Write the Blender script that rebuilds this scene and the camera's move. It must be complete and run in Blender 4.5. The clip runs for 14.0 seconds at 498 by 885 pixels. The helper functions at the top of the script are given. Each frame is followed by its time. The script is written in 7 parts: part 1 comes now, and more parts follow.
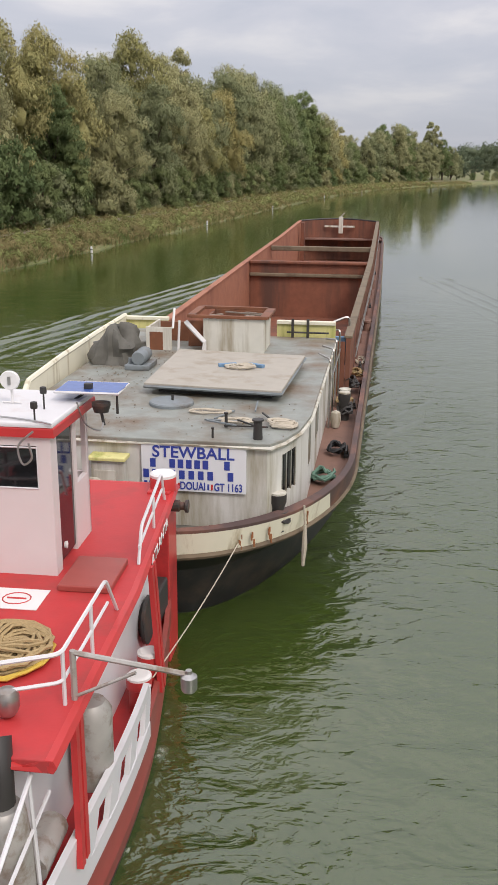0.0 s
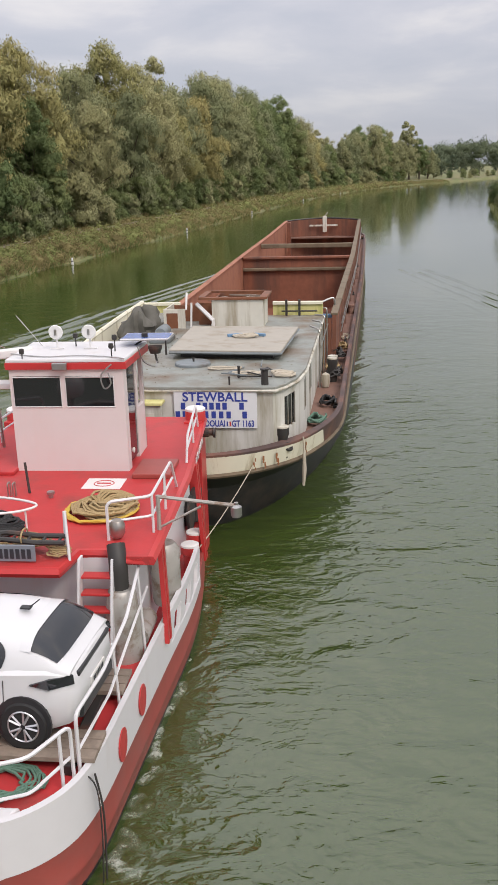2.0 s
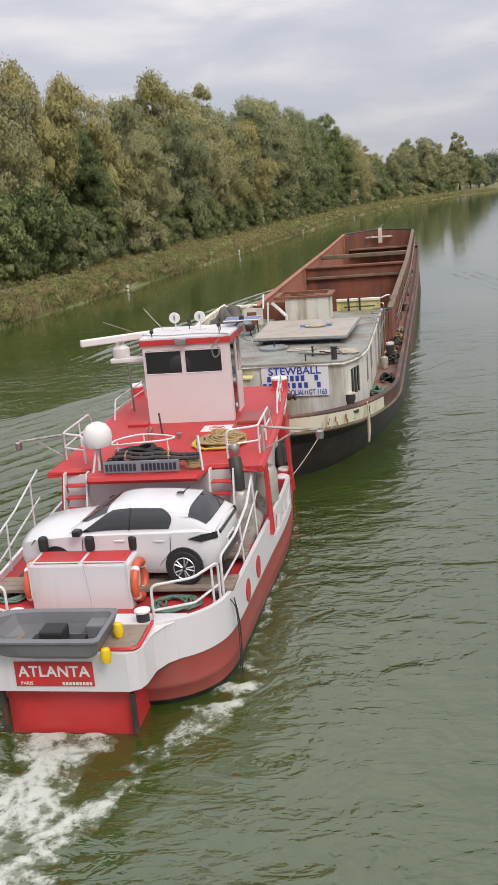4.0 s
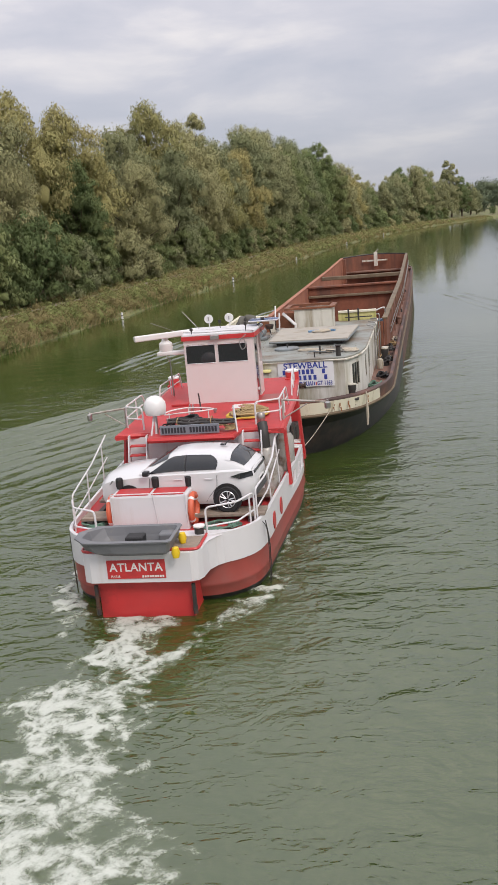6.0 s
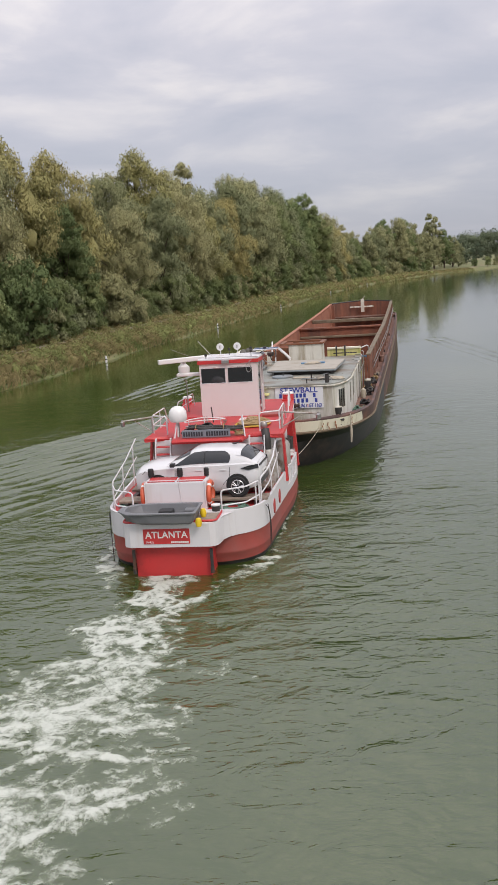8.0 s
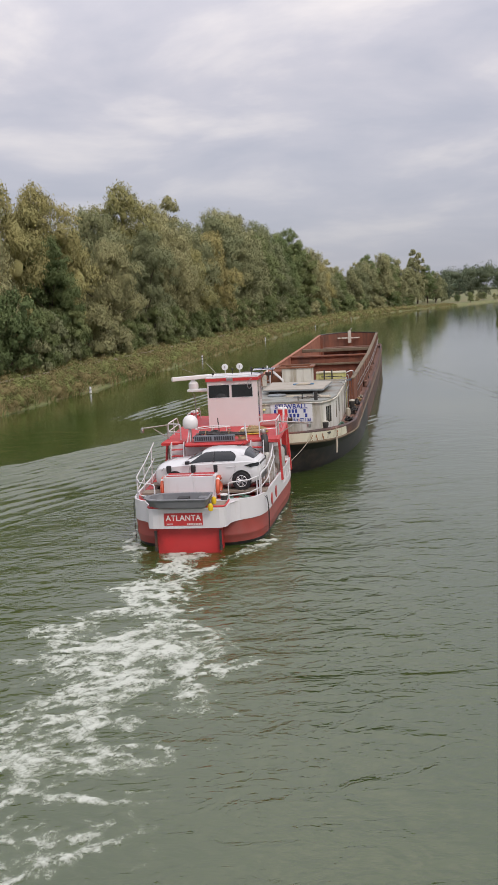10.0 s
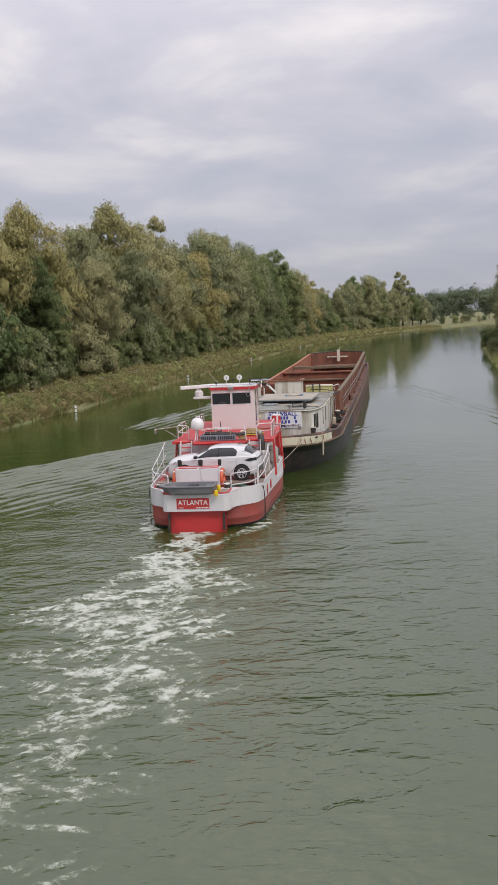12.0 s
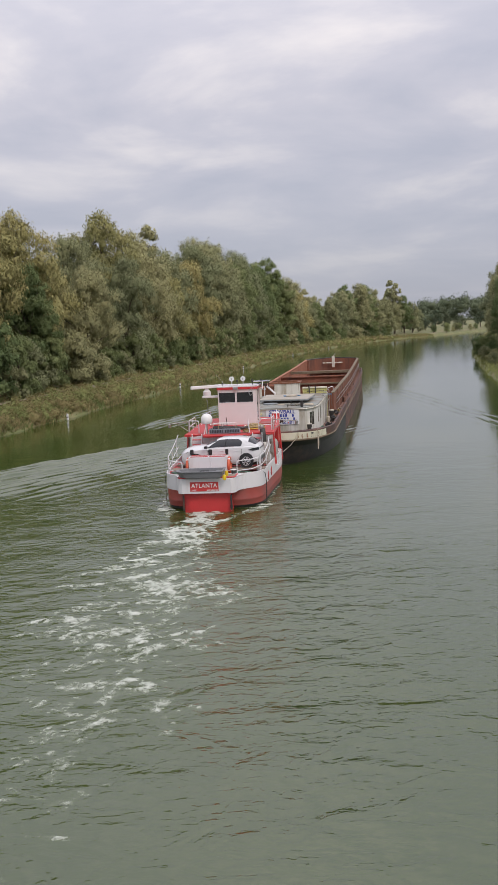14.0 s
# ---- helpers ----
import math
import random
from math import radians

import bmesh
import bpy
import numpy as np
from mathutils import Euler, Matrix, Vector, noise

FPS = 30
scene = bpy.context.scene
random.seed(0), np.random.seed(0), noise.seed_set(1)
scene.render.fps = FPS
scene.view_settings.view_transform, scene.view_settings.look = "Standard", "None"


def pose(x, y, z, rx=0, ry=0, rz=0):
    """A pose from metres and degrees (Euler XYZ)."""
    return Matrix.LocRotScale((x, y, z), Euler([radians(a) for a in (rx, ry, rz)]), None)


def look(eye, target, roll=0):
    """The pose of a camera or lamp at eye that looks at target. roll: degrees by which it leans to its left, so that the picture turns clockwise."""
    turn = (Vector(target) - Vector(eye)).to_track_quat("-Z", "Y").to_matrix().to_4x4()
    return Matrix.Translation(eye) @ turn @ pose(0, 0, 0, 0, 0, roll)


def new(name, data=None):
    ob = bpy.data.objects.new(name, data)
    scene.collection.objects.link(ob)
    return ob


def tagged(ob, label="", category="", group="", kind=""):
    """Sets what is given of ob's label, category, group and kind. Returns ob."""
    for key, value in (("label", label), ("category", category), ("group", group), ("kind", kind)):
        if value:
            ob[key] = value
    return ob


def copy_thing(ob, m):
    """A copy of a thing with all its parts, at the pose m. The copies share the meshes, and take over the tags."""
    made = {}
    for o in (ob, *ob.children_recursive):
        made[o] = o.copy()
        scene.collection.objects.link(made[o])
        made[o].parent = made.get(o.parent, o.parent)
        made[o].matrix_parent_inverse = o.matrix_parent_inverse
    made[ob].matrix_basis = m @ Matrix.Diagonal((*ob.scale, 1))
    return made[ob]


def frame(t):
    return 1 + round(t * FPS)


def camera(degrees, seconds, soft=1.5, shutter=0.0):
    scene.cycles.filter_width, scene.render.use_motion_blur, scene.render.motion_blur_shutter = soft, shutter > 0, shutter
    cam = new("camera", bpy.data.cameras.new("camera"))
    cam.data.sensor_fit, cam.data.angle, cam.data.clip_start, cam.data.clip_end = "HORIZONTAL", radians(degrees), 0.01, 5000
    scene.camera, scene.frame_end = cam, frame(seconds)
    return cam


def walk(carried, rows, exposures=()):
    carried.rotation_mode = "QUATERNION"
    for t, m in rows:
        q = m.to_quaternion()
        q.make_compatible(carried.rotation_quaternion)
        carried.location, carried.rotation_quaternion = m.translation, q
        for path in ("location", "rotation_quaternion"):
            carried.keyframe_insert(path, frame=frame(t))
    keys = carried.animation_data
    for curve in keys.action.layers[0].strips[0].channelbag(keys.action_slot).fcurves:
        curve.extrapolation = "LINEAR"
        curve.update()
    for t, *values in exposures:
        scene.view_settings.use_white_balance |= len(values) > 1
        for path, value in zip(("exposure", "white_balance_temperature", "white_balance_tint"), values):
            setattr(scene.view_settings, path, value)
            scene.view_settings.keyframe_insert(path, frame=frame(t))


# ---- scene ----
cam = camera(29.98, 14.0)
PATH = [
    (0, pose(0.000, 0.000, 8.681, 73.34, -0.41, -0.00)),
    (0.5, pose(0.000, 0.000, 8.681, 73.37, 0.45, -2.17)),
    (1, pose(0.000, 0.000, 8.681, 73.44, 1.17, -3.48)),
    (1.5, pose(0.000, 0.000, 8.681, 73.62, 1.18, -2.23)),
    (2, pose(0.000, 0.000, 8.681, 73.64, 1.57, -1.33)),
    (2.5, pose(0.000, 0.000, 8.681, 73.70, 2.50, -0.47)),
    (3, pose(0.000, 0.000, 8.681, 74.12, 3.43, 0.34)),
    (3.5, pose(0.000, 0.000, 8.681, 74.54, 4.11, 1.06)),
    (4, pose(0.000, 0.000, 8.681, 74.98, 4.59, 1.63)),
    (6.5, pose(0.000, 0.000, 8.681, 77.10, 4.83, 1.11)),
    (7, pose(0.000, 0.000, 8.681, 77.72, 4.57, 0.87)),
    (7.5, pose(0.000, 0.000, 8.681, 78.43, 4.25, 0.64)),
    (8, pose(0.000, 0.000, 8.681, 79.31, 3.66, 0.35)),
    (10.5, pose(0.000, 0.000, 8.681, 81.51, 2.85, -0.74)),
    (11, pose(0.000, 0.000, 8.681, 81.81, 2.62, -0.95)),
    (11.5, pose(0.000, 0.000, 8.681, 82.10, 2.53, -1.16)),
    (12, pose(0.000, 0.000, 8.681, 82.42, 2.48, -1.41)),
    (12.5, pose(0.000, 0.000, 8.681, 82.56, 2.51, -1.55)),
    (13, pose(0.000, 0.000, 8.681, 82.68, 2.46, -1.67)),
    (13.5, pose(0.000, 0.000, 8.681, 82.84, 2.49, -1.83)),
    (14, pose(0.000, 0.000, 8.681, 82.90, 2.50, -1.89)),
]
walk(cam, PATH, [(0, 0.13, 6750, 13), (4, 0.11, 6750, 13), (8, 0.01, 6700, 14), (12, -0.10, 6650, 15), (14, -0.10, 6600, 15)])

# the place is drawn in units of UNIT metres and brought to metres at the end
UNIT = 1.17

# ---------------------------------------------------------------- sky and sun
SUN_EL = radians(45)
world = bpy.data.worlds.new("overcast_sky")
world.use_nodes = True
scene.world = world
wn, wl = world.node_tree.nodes, world.node_tree.links
wn.clear()


def wnode(kind, **kw):
    n = wn.new(kind)
    for k, v in kw.items():
        n.inputs[k].default_value = v
    return n


sky = wn.new("ShaderNodeTexSky")
sky.sky_type, sky.sun_disc, sky.sun_elevation, sky.sun_rotation = "NISHITA", False, SUN_EL, radians(146)
sky_bg = wnode("ShaderNodeBackground", Strength=0.1)
wl.new(sky.outputs[0], sky_bg.inputs[0])
coord = wn.new("ShaderNodeTexCoord")
sep = wn.new("ShaderNodeSeparateXYZ")
wl.new(coord.outputs["Generated"], sep.inputs[0])


def wmath(op, a, b=None, c=None):
    n = wn.new("ShaderNodeMath")
    n.operation = op
    for i, v in enumerate((a, b, c)):
        if v is None:
            continue
        if isinstance(v, (int, float)):
            n.inputs[i].default_value = v
        else:
            wl.new(v, n.inputs[i])
    return n.outputs[0]


up = wmath("MAXIMUM", sep.outputs[2], 0.0)
flat = wmath("ADD", up, 0.16)
comb = wn.new("ShaderNodeCombineXYZ")
wl.new(wmath("DIVIDE", sep.outputs[0], flat), comb.inputs[0])
wl.new(wmath("DIVIDE", sep.outputs[1], flat), comb.inputs[1])
cl1 = wnode("ShaderNodeTexNoise", Scale=1.3, Detail=7.0, Roughness=0.52, Distortion=0.25)
wl.new(comb.outputs[0], cl1.inputs["Vector"])
ramp = wn.new("ShaderNodeValToRGB")
wl.new(cl1.outputs[0], ramp.inputs[0])
re = ramp.color_ramp.elements
re[0].position, re[0].color = 0.37, (0.45, 0.475, 0.545, 1)
re[1].position, re[1].color = 0.65, (0.77, 0.75, 0.74, 1)
mid = ramp.color_ramp.elements.new(0.50)
mid.color = (0.54, 0.55, 0.605, 1)
cloud_bg = wn.new("ShaderNodeBackground")
low = wn.new("ShaderNodeMix")
low.data_type = "RGBA"
low.inputs[7].default_value = (0.50, 0.545, 0.64, 1)
wl.new(wmath("MULTIPLY", wmath("MAXIMUM", wmath("MULTIPLY_ADD", up, -4.5, 1.0), 0.0), 0.8), low.inputs[0])
wl.new(ramp.outputs[0], low.inputs[6])
wl.new(low.outputs[2], cloud_bg.inputs[0])
wl.new(wmath("MULTIPLY_ADD", up, 1.9, 0.84), cloud_bg.inputs[1])
mix = wnode("ShaderNodeMixShader", Fac=0.9)
wl.new(sky_bg.outputs[0], mix.inputs[1])
wl.new(cloud_bg.outputs[0], mix.inputs[2])
wout = wn.new("ShaderNodeOutputWorld")
wl.new(mix.outputs[0], wout.inputs[0])

sun = new("sun", bpy.data.lights.new("sun", "SUN"))
sun.data.energy, sun.data.angle, sun.data.color = 1.6, radians(18), (1.0, 0.95, 0.88)
sun.matrix_basis = look((26, -38, 46), (0, 0, 0))


# ---------------------------------------------------------------- materials
def mat(name, col, rough=0.6, metal=0.0, var=0.15, scale=3.0, dirt=None, dirt_amt=0.0, dirt_scale=1.2, bump=0.0,
        bump_scale=20.0, streak=False, rnd=0.0, spec=0.5, detail=6.0):
    """A painted or raw surface: colour with grain, stains of a second colour, fine relief."""
    m = bpy.data.materials.new(name)
    m.use_nodes = True
    n, l = m.node_tree.nodes, m.node_tree.links
    b = n["Principled BSDF"]
    b.inputs["Roughness"].default_value, b.inputs["Metallic"].default_value = rough, metal
    b.inputs["Specular IOR Level"].default_value = spec
    tc = n.new("ShaderNodeTexCoord")
    vec = tc.outputs["Object"]
    noise1 = n.new("ShaderNodeTexNoise")
    noise1.inputs["Scale"].default_value, noise1.inputs["Detail"].default_value = scale, detail
    l.new(vec, noise1.inputs["Vector"])
    hsv = n.new("ShaderNodeMix")
    hsv.data_type = "RGBA"
    hsv.inputs[6].default_value = tuple(max(c * (1 - var), 0) for c in col) + (1,)
    hsv.inputs[7].default_value = tuple(min(c * (1 + var), 1) for c in col) + (1,)
    l.new(noise1.outputs[0], hsv.inputs[0])
    out = hsv.outputs[2]
    if dirt:
        noise2 = n.new("ShaderNodeTexNoise")
        noise2.inputs["Scale"].default_value, noise2.inputs["Detail"].default_value = dirt_scale, 8.0
        noise2.inputs["Roughness"].default_value = 0.62
        if streak:
            mp = n.new("ShaderNodeMapping")
            mp.inputs["Scale"].default_value = (1, 1, 0.12)
            l.new(vec, mp.inputs[0])
            l.new(mp.outputs[0], noise2.inputs["Vector"])
        else:
            l.new(vec, noise2.inputs["Vector"])
        rp = n.new("ShaderNodeMapRange")
        rp.inputs[1].default_value, rp.inputs[2].default_value = 0.62 - 0.3 * dirt_amt, 0.78 - 0.2 * dirt_amt
        l.new(noise2.outputs[0], rp.inputs[0])
        mx = n.new("ShaderNodeMix")
        mx.data_type = "RGBA"
        l.new(rp.outputs[0], mx.inputs[0])
        l.new(out, mx.inputs[6])
        mx.inputs[7].default_value = (*dirt, 1)
        out = mx.outputs[2]
    if rnd:
        info = n.new("ShaderNodeObjectInfo")
        geo = n.new("ShaderNodeNewGeometry")
        add = n.new("ShaderNodeMath")
        add.operation = "ADD"
        l.new(info.outputs["Random"], add.inputs[0])
        l.new(geo.outputs["Random Per Island"], add.inputs[1])
        mr = n.new("ShaderNodeMapRange")
        mr.inputs[2].default_value = 2.0
        mr.inputs[3].default_value, mr.inputs[4].default_value = 1 - rnd, 1 + rnd
        l.new(add.outputs[0], mr.inputs[0])
        hs = n.new("ShaderNodeHueSaturation")
        l.new(mr.outputs[0], hs.inputs["Value"])
        l.new(out, hs.inputs["Color"])
        out = hs.outputs[0]
    l.new(out, b.inputs["Base Color"])
    if bump:
        nb = n.new("ShaderNodeTexNoise")
        nb.inputs["Scale"].default_value, nb.inputs["Detail"].default_value = bump_scale, 5.0
        l.new(vec, nb.inputs["Vector"])
        bp = n.new("ShaderNodeBump")
        bp.inputs["Strength"].default_value, bp.inputs["Distance"].default_value = bump, 0.02
        l.new(nb.outputs[0], bp.inputs["Height"])
        l.new(bp.outputs[0], b.inputs["Normal"])
    return m


M = {}
RUST = (0.16, 0.06, 0.03)
M["red"] = mat("red_deck_paint", (0.46, 0.036, 0.038), 0.5, var=0.14, dirt=(0.30, 0.045, 0.04), dirt_amt=0.35, spec=0.35, dirt_scale=0.9, bump=0.08)
M["red2"] = mat("bright_red_paint", (0.50, 0.036, 0.036), 0.38, var=0.1, dirt=(0.3, 0.03, 0.03), dirt_amt=0.3)
M["hullred"] = mat("oxide_red_hull_paint", (0.31, 0.062, 0.05), 0.45, var=0.15, dirt=(0.26, 0.08, 0.068), dirt_amt=0.35, dirt_scale=0.8, bump=0.1, bump_scale=4)
M["white"] = mat("white_marine_paint", (0.63, 0.62, 0.63), 0.4, var=0.04, dirt=(0.55, 0.5, 0.48), dirt_amt=0.1, streak=True)
M["cabin"] = mat("pinkish_white_paint", (0.65, 0.59, 0.58), 0.4, var=0.03, dirt=(0.66, 0.55, 0.53), dirt_amt=0.12, dirt_scale=0.8, streak=True)
M["oldwhite"] = mat("weathered_white_paint", (0.60, 0.58, 0.51), 0.6, var=0.1, dirt=(0.28, 0.23, 0.15), dirt_amt=0.5, dirt_scale=2.2, streak=True, bump=0.1)
M["cream"] = mat("cream_paint_stained", (0.72, 0.69, 0.55), 0.55, var=0.06, dirt=(0.32, 0.24, 0.12), dirt_amt=0.22, dirt_scale=2.6, streak=True)
M["housewall"] = mat("grey_white_stained_steel", (0.60, 0.59, 0.55), 0.6, var=0.12, dirt=(0.28, 0.25, 0.17), dirt_amt=0.55, dirt_scale=1.8, streak=True, bump=0.15)
M["yellow"] = mat("mossy_yellow_paint", (0.62, 0.58, 0.25), 0.6, var=0.12, dirt=(0.32, 0.33, 0.08), dirt_amt=0.5, dirt_scale=3.0, streak=True)
M["blackhull"] = mat("black_tar_paint", (0.017, 0.016, 0.017), 0.45, var=0.35, dirt=(0.075, 0.052, 0.04), dirt_amt=0.3, dirt_scale=0.7, bump=0.2, bump_scale=3)
M["rustside"] = mat("rusty_dark_hull_side", (0.075, 0.045, 0.04), 0.62, var=0.3, dirt=(0.20, 0.09, 0.06), dirt_amt=0.55, dirt_scale=0.7, bump=0.3, bump_scale=5)
M["rustdeck"] = mat("rusty_brown_deck", (0.21, 0.115, 0.085), 0.75, var=0.25, dirt=(0.14, 0.08, 0.06), dirt_amt=0.35, dirt_scale=1.5, bump=0.2)
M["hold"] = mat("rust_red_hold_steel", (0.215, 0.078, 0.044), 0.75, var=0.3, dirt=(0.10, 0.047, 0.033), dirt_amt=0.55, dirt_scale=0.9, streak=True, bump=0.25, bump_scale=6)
M["holdlight"] = mat("lighter_port_rust_steel", (0.34, 0.14, 0.082), 0.75, var=0.25, dirt=(0.22, 0.08, 0.05), dirt_amt=0.35, dirt_scale=0.5, bump=0.2, bump_scale=6)
M["beam"] = mat("grimy_beam_top", (0.17, 0.13, 0.085), 0.8, var=0.3, dirt=(0.10, 0.07, 0.045), dirt_amt=0.4, dirt_scale=1.5)
M["greydeck"] = mat("grey_deck_paint_worn", (0.235, 0.25, 0.225), 0.5, var=0.3, dirt=(0.15, 0.105, 0.065), dirt_amt=0.62, dirt_scale=0.8, bump=0.15)
M["hatch"] = mat("pale_grey_hatch_paint", (0.36, 0.33, 0.28), 0.65, var=0.12, dirt=(0.27, 0.23, 0.17), dirt_amt=0.4, dirt_scale=1.4)
M["bluegrey"] = mat("blue_grey_paint", (0.18, 0.205, 0.215), 0.5, var=0.2, dirt=(0.12, 0.1, 0.08), dirt_amt=0.3)
M["steel"] = mat("galvanised_steel", (0.42, 0.41, 0.40), 0.35, 0.9, var=0.2, dirt=(0.3, 0.24, 0.18), dirt_amt=0.3)
M["exhaust"] = mat("lagged_exhaust_metal", (0.42, 0.40, 0.37), 0.5, 0.4, var=0.25, dirt=(0.22, 0.15, 0.10), dirt_amt=0.4, dirt_scale=4)
M["dark"] = mat("dark_iron", (0.035, 0.032, 0.03), 0.55, var=0.3, dirt=RUST, dirt_amt=0.2)
M["rubber"] = mat("black_rubber", (0.018, 0.018, 0.019), 0.7, var=0.2)
M["rope"] = mat("tan_rope", (0.36, 0.26, 0.13), 0.9, var=0.35, scale=30, bump=0.6, bump_scale=60)
M["ropeyel"] = mat("yellow_rope", (0.55, 0.38, 0.06), 0.85, var=0.25, scale=30)
M["ropegreen"] = mat("green_hose", (0.10, 0.19, 0.14), 0.6, var=0.3, scale=12)
M["ropewhite"] = mat("pale_grey_rope", (0.45, 0.40, 0.32), 0.9, var=0.3, scale=30)
M["wood"] = mat("weathered_plank", (0.24, 0.19, 0.15), 0.8, var=0.3, scale=8, dirt=(0.13, 0.1, 0.08), dirt_amt=0.4, bump=0.3, rnd=0.2)
M["brownwood"] = mat("brown_varnished_wood", (0.20, 0.075, 0.035), 0.6, var=0.25, scale=6, dirt=(0.08, 0.04, 0.03), dirt_amt=0.3)
M["plastic"] = mat("grey_polyethylene", (0.15, 0.155, 0.165), 0.5, var=0.12, dirt=(0.2, 0.19, 0.17), dirt_amt=0.2, dirt_scale=3)
M["tarp"] = mat("dark_grey_tarpaulin", (0.10, 0.095, 0.08), 0.7, var=0.3, scale=5, bump=0.3, bump_scale=9)
M["orange"] = mat("orange_lifebuoy", (0.58, 0.11, 0.05), 0.5, var=0.1)
M["yellowfloat"] = mat("yellow_float", (0.72, 0.50, 0.02), 0.4, var=0.08)
M["blue"] = mat("blue_enamel_letters", (0.035, 0.06, 0.30), 0.4, var=0.05)
M["bluetarp"] = mat("blue_strap", (0.13, 0.24, 0.37), 0.6, var=0.2)
M["boardwhite"] = mat("white_sign_board", (0.70, 0.71, 0.73), 0.4, var=0.03, dirt=(0.5, 0.48, 0.42), dirt_amt=0.1, streak=True)
M["letter"] = mat("white_letters", (0.70, 0.685, 0.67), 0.4, var=0.02)
M["greysign"] = mat("grey_name_board", (0.20, 0.22, 0.25), 0.5, var=0.1)
M["darkletter"] = mat("dark_letters", (0.03, 0.032, 0.04), 0.5, var=0.05)
M["carpaint"] = mat("white_car_paint", (0.62, 0.62, 0.63), 0.14, var=0.01, spec=0.6)
M["trim"] = mat("black_car_trim", (0.02, 0.02, 0.022), 0.3, var=0.1)
M["alloy"] = mat("silver_alloy", (0.55, 0.55, 0.56), 0.3, 0.8, var=0.05)
M["dome"] = mat("white_gelcoat", (0.70, 0.69, 0.68), 0.3, var=0.03)
M["rustspot"] = mat("orange_rust", (0.27, 0.105, 0.04), 0.85, var=0.3, scale=12)


def glass(name, col, rough=0.05):
    m = mat(name, col, rough, var=0.3, scale=1.5, spec=0.7)
    return m


M["glass"] = glass("dark_window_glass", (0.012, 0.013, 0.014))
M["carglass"] = glass("tinted_car_glass", (0.015, 0.017, 0.02), 0.03)
M["panel"] = mat("solar_cells_blue", (0.07, 0.13, 0.36), 0.12, var=0.25, scale=9, spec=0.6)


def leaf_material(name, col, col2, rnd=0.13):
    m = bpy.data.materials.new(name)
    m.use_nodes = True
    n, l = m.node_tree.nodes, m.node_tree.links
    b = n["Principled BSDF"]
    b.inputs["Roughness"].default_value = 0.85
    b.inputs["Specular IOR Level"].default_value = 0.08
    tc = n.new("ShaderNodeTexCoord")
    no = n.new("ShaderNodeTexNoise")
    no.inputs["Scale"].default_value, no.inputs["Detail"].default_value = 0.28, 3.0
    l.new(tc.outputs["Object"], no.inputs["Vector"])
    info, geo = n.new("ShaderNodeObjectInfo"), n.new("ShaderNodeNewGeometry")
    a1 = n.new("ShaderNodeMath")
    a1.operation = "MULTIPLY_ADD"
    a1.inputs[1].default_value = 0.9
    l.new(info.outputs["Random"], a1.inputs[0])
    l.new(no.outputs[0], a1.inputs[2])
    mr = n.new("ShaderNodeMapRange")
    mr.inputs[1].default_value, mr.inputs[2].default_value = 0.55, 1.35
    l.new(a1.outputs[0], mr.inputs[0])
    mx = n.new("ShaderNodeMix")
    mx.data_type = "RGBA"
    l.new(mr.outputs[0], mx.inputs[0])
    mx.inputs[6].default_value, mx.inputs[7].default_value = (*col, 1), (*col2, 1)
    hs = n.new("ShaderNodeHueSaturation")
    mr2 = n.new("ShaderNodeMapRange")
    mr2.inputs[1].default_value, mr2.inputs[2].default_value = .3, 1.7
    mr2.inputs[3].default_value, mr2.inputs[4].default_value = 1 - 1.5 * rnd, 1 + 1.5 * rnd
    speck = n.new("ShaderNodeTexNoise")
    speck.inputs["Scale"].default_value, speck.inputs["Detail"].default_value, speck.inputs["Roughness"].default_value = 3.0, 6.0, 0.75
    l.new(tc.outputs["Object"], speck.inputs["Vector"])
    both = n.new("ShaderNodeMath")
    both.operation = "MULTIPLY_ADD"
    both.inputs[1].default_value = 1.0
    l.new(speck.outputs[0], both.inputs[0])
    l.new(geo.outputs["Random Per Island"], both.inputs[2])
    l.new(both.outputs[0], mr2.inputs[0])
    l.new(mr2.outputs[0], hs.inputs["Value"])
    l.new(mx.outputs[2], hs.inputs["Color"])
    l.new(hs.outputs[0], b.inputs["Base Color"])
    fine = n.new("ShaderNodeTexNoise")
    fine.inputs["Scale"].default_value, fine.inputs["Detail"].default_value, fine.inputs["Roughness"].default_value = 2.2, 8.0, 0.8
    l.new(tc.outputs["Object"], fine.inputs["Vector"])
    bp = n.new("ShaderNodeBump")
    bp.inputs["Strength"].default_value, bp.inputs["Distance"].default_value = 0.7, 0.5
    l.new(fine.outputs[0], bp.inputs["Height"])
    l.new(bp.outputs[0], b.inputs["Normal"])
    tr = n.new("ShaderNodeBsdfTranslucent")
    l.new(hs.outputs[0], tr.inputs[0])
    ms = n.new("ShaderNodeMixShader")
    ms.inputs[0].default_value = 0.3
    l.new(b.outputs[0], ms.inputs[1])
    l.new(tr.outputs[0], ms.inputs[2])
    l.new(ms.outputs[0], n["Material Output"].inputs[0])
    return m


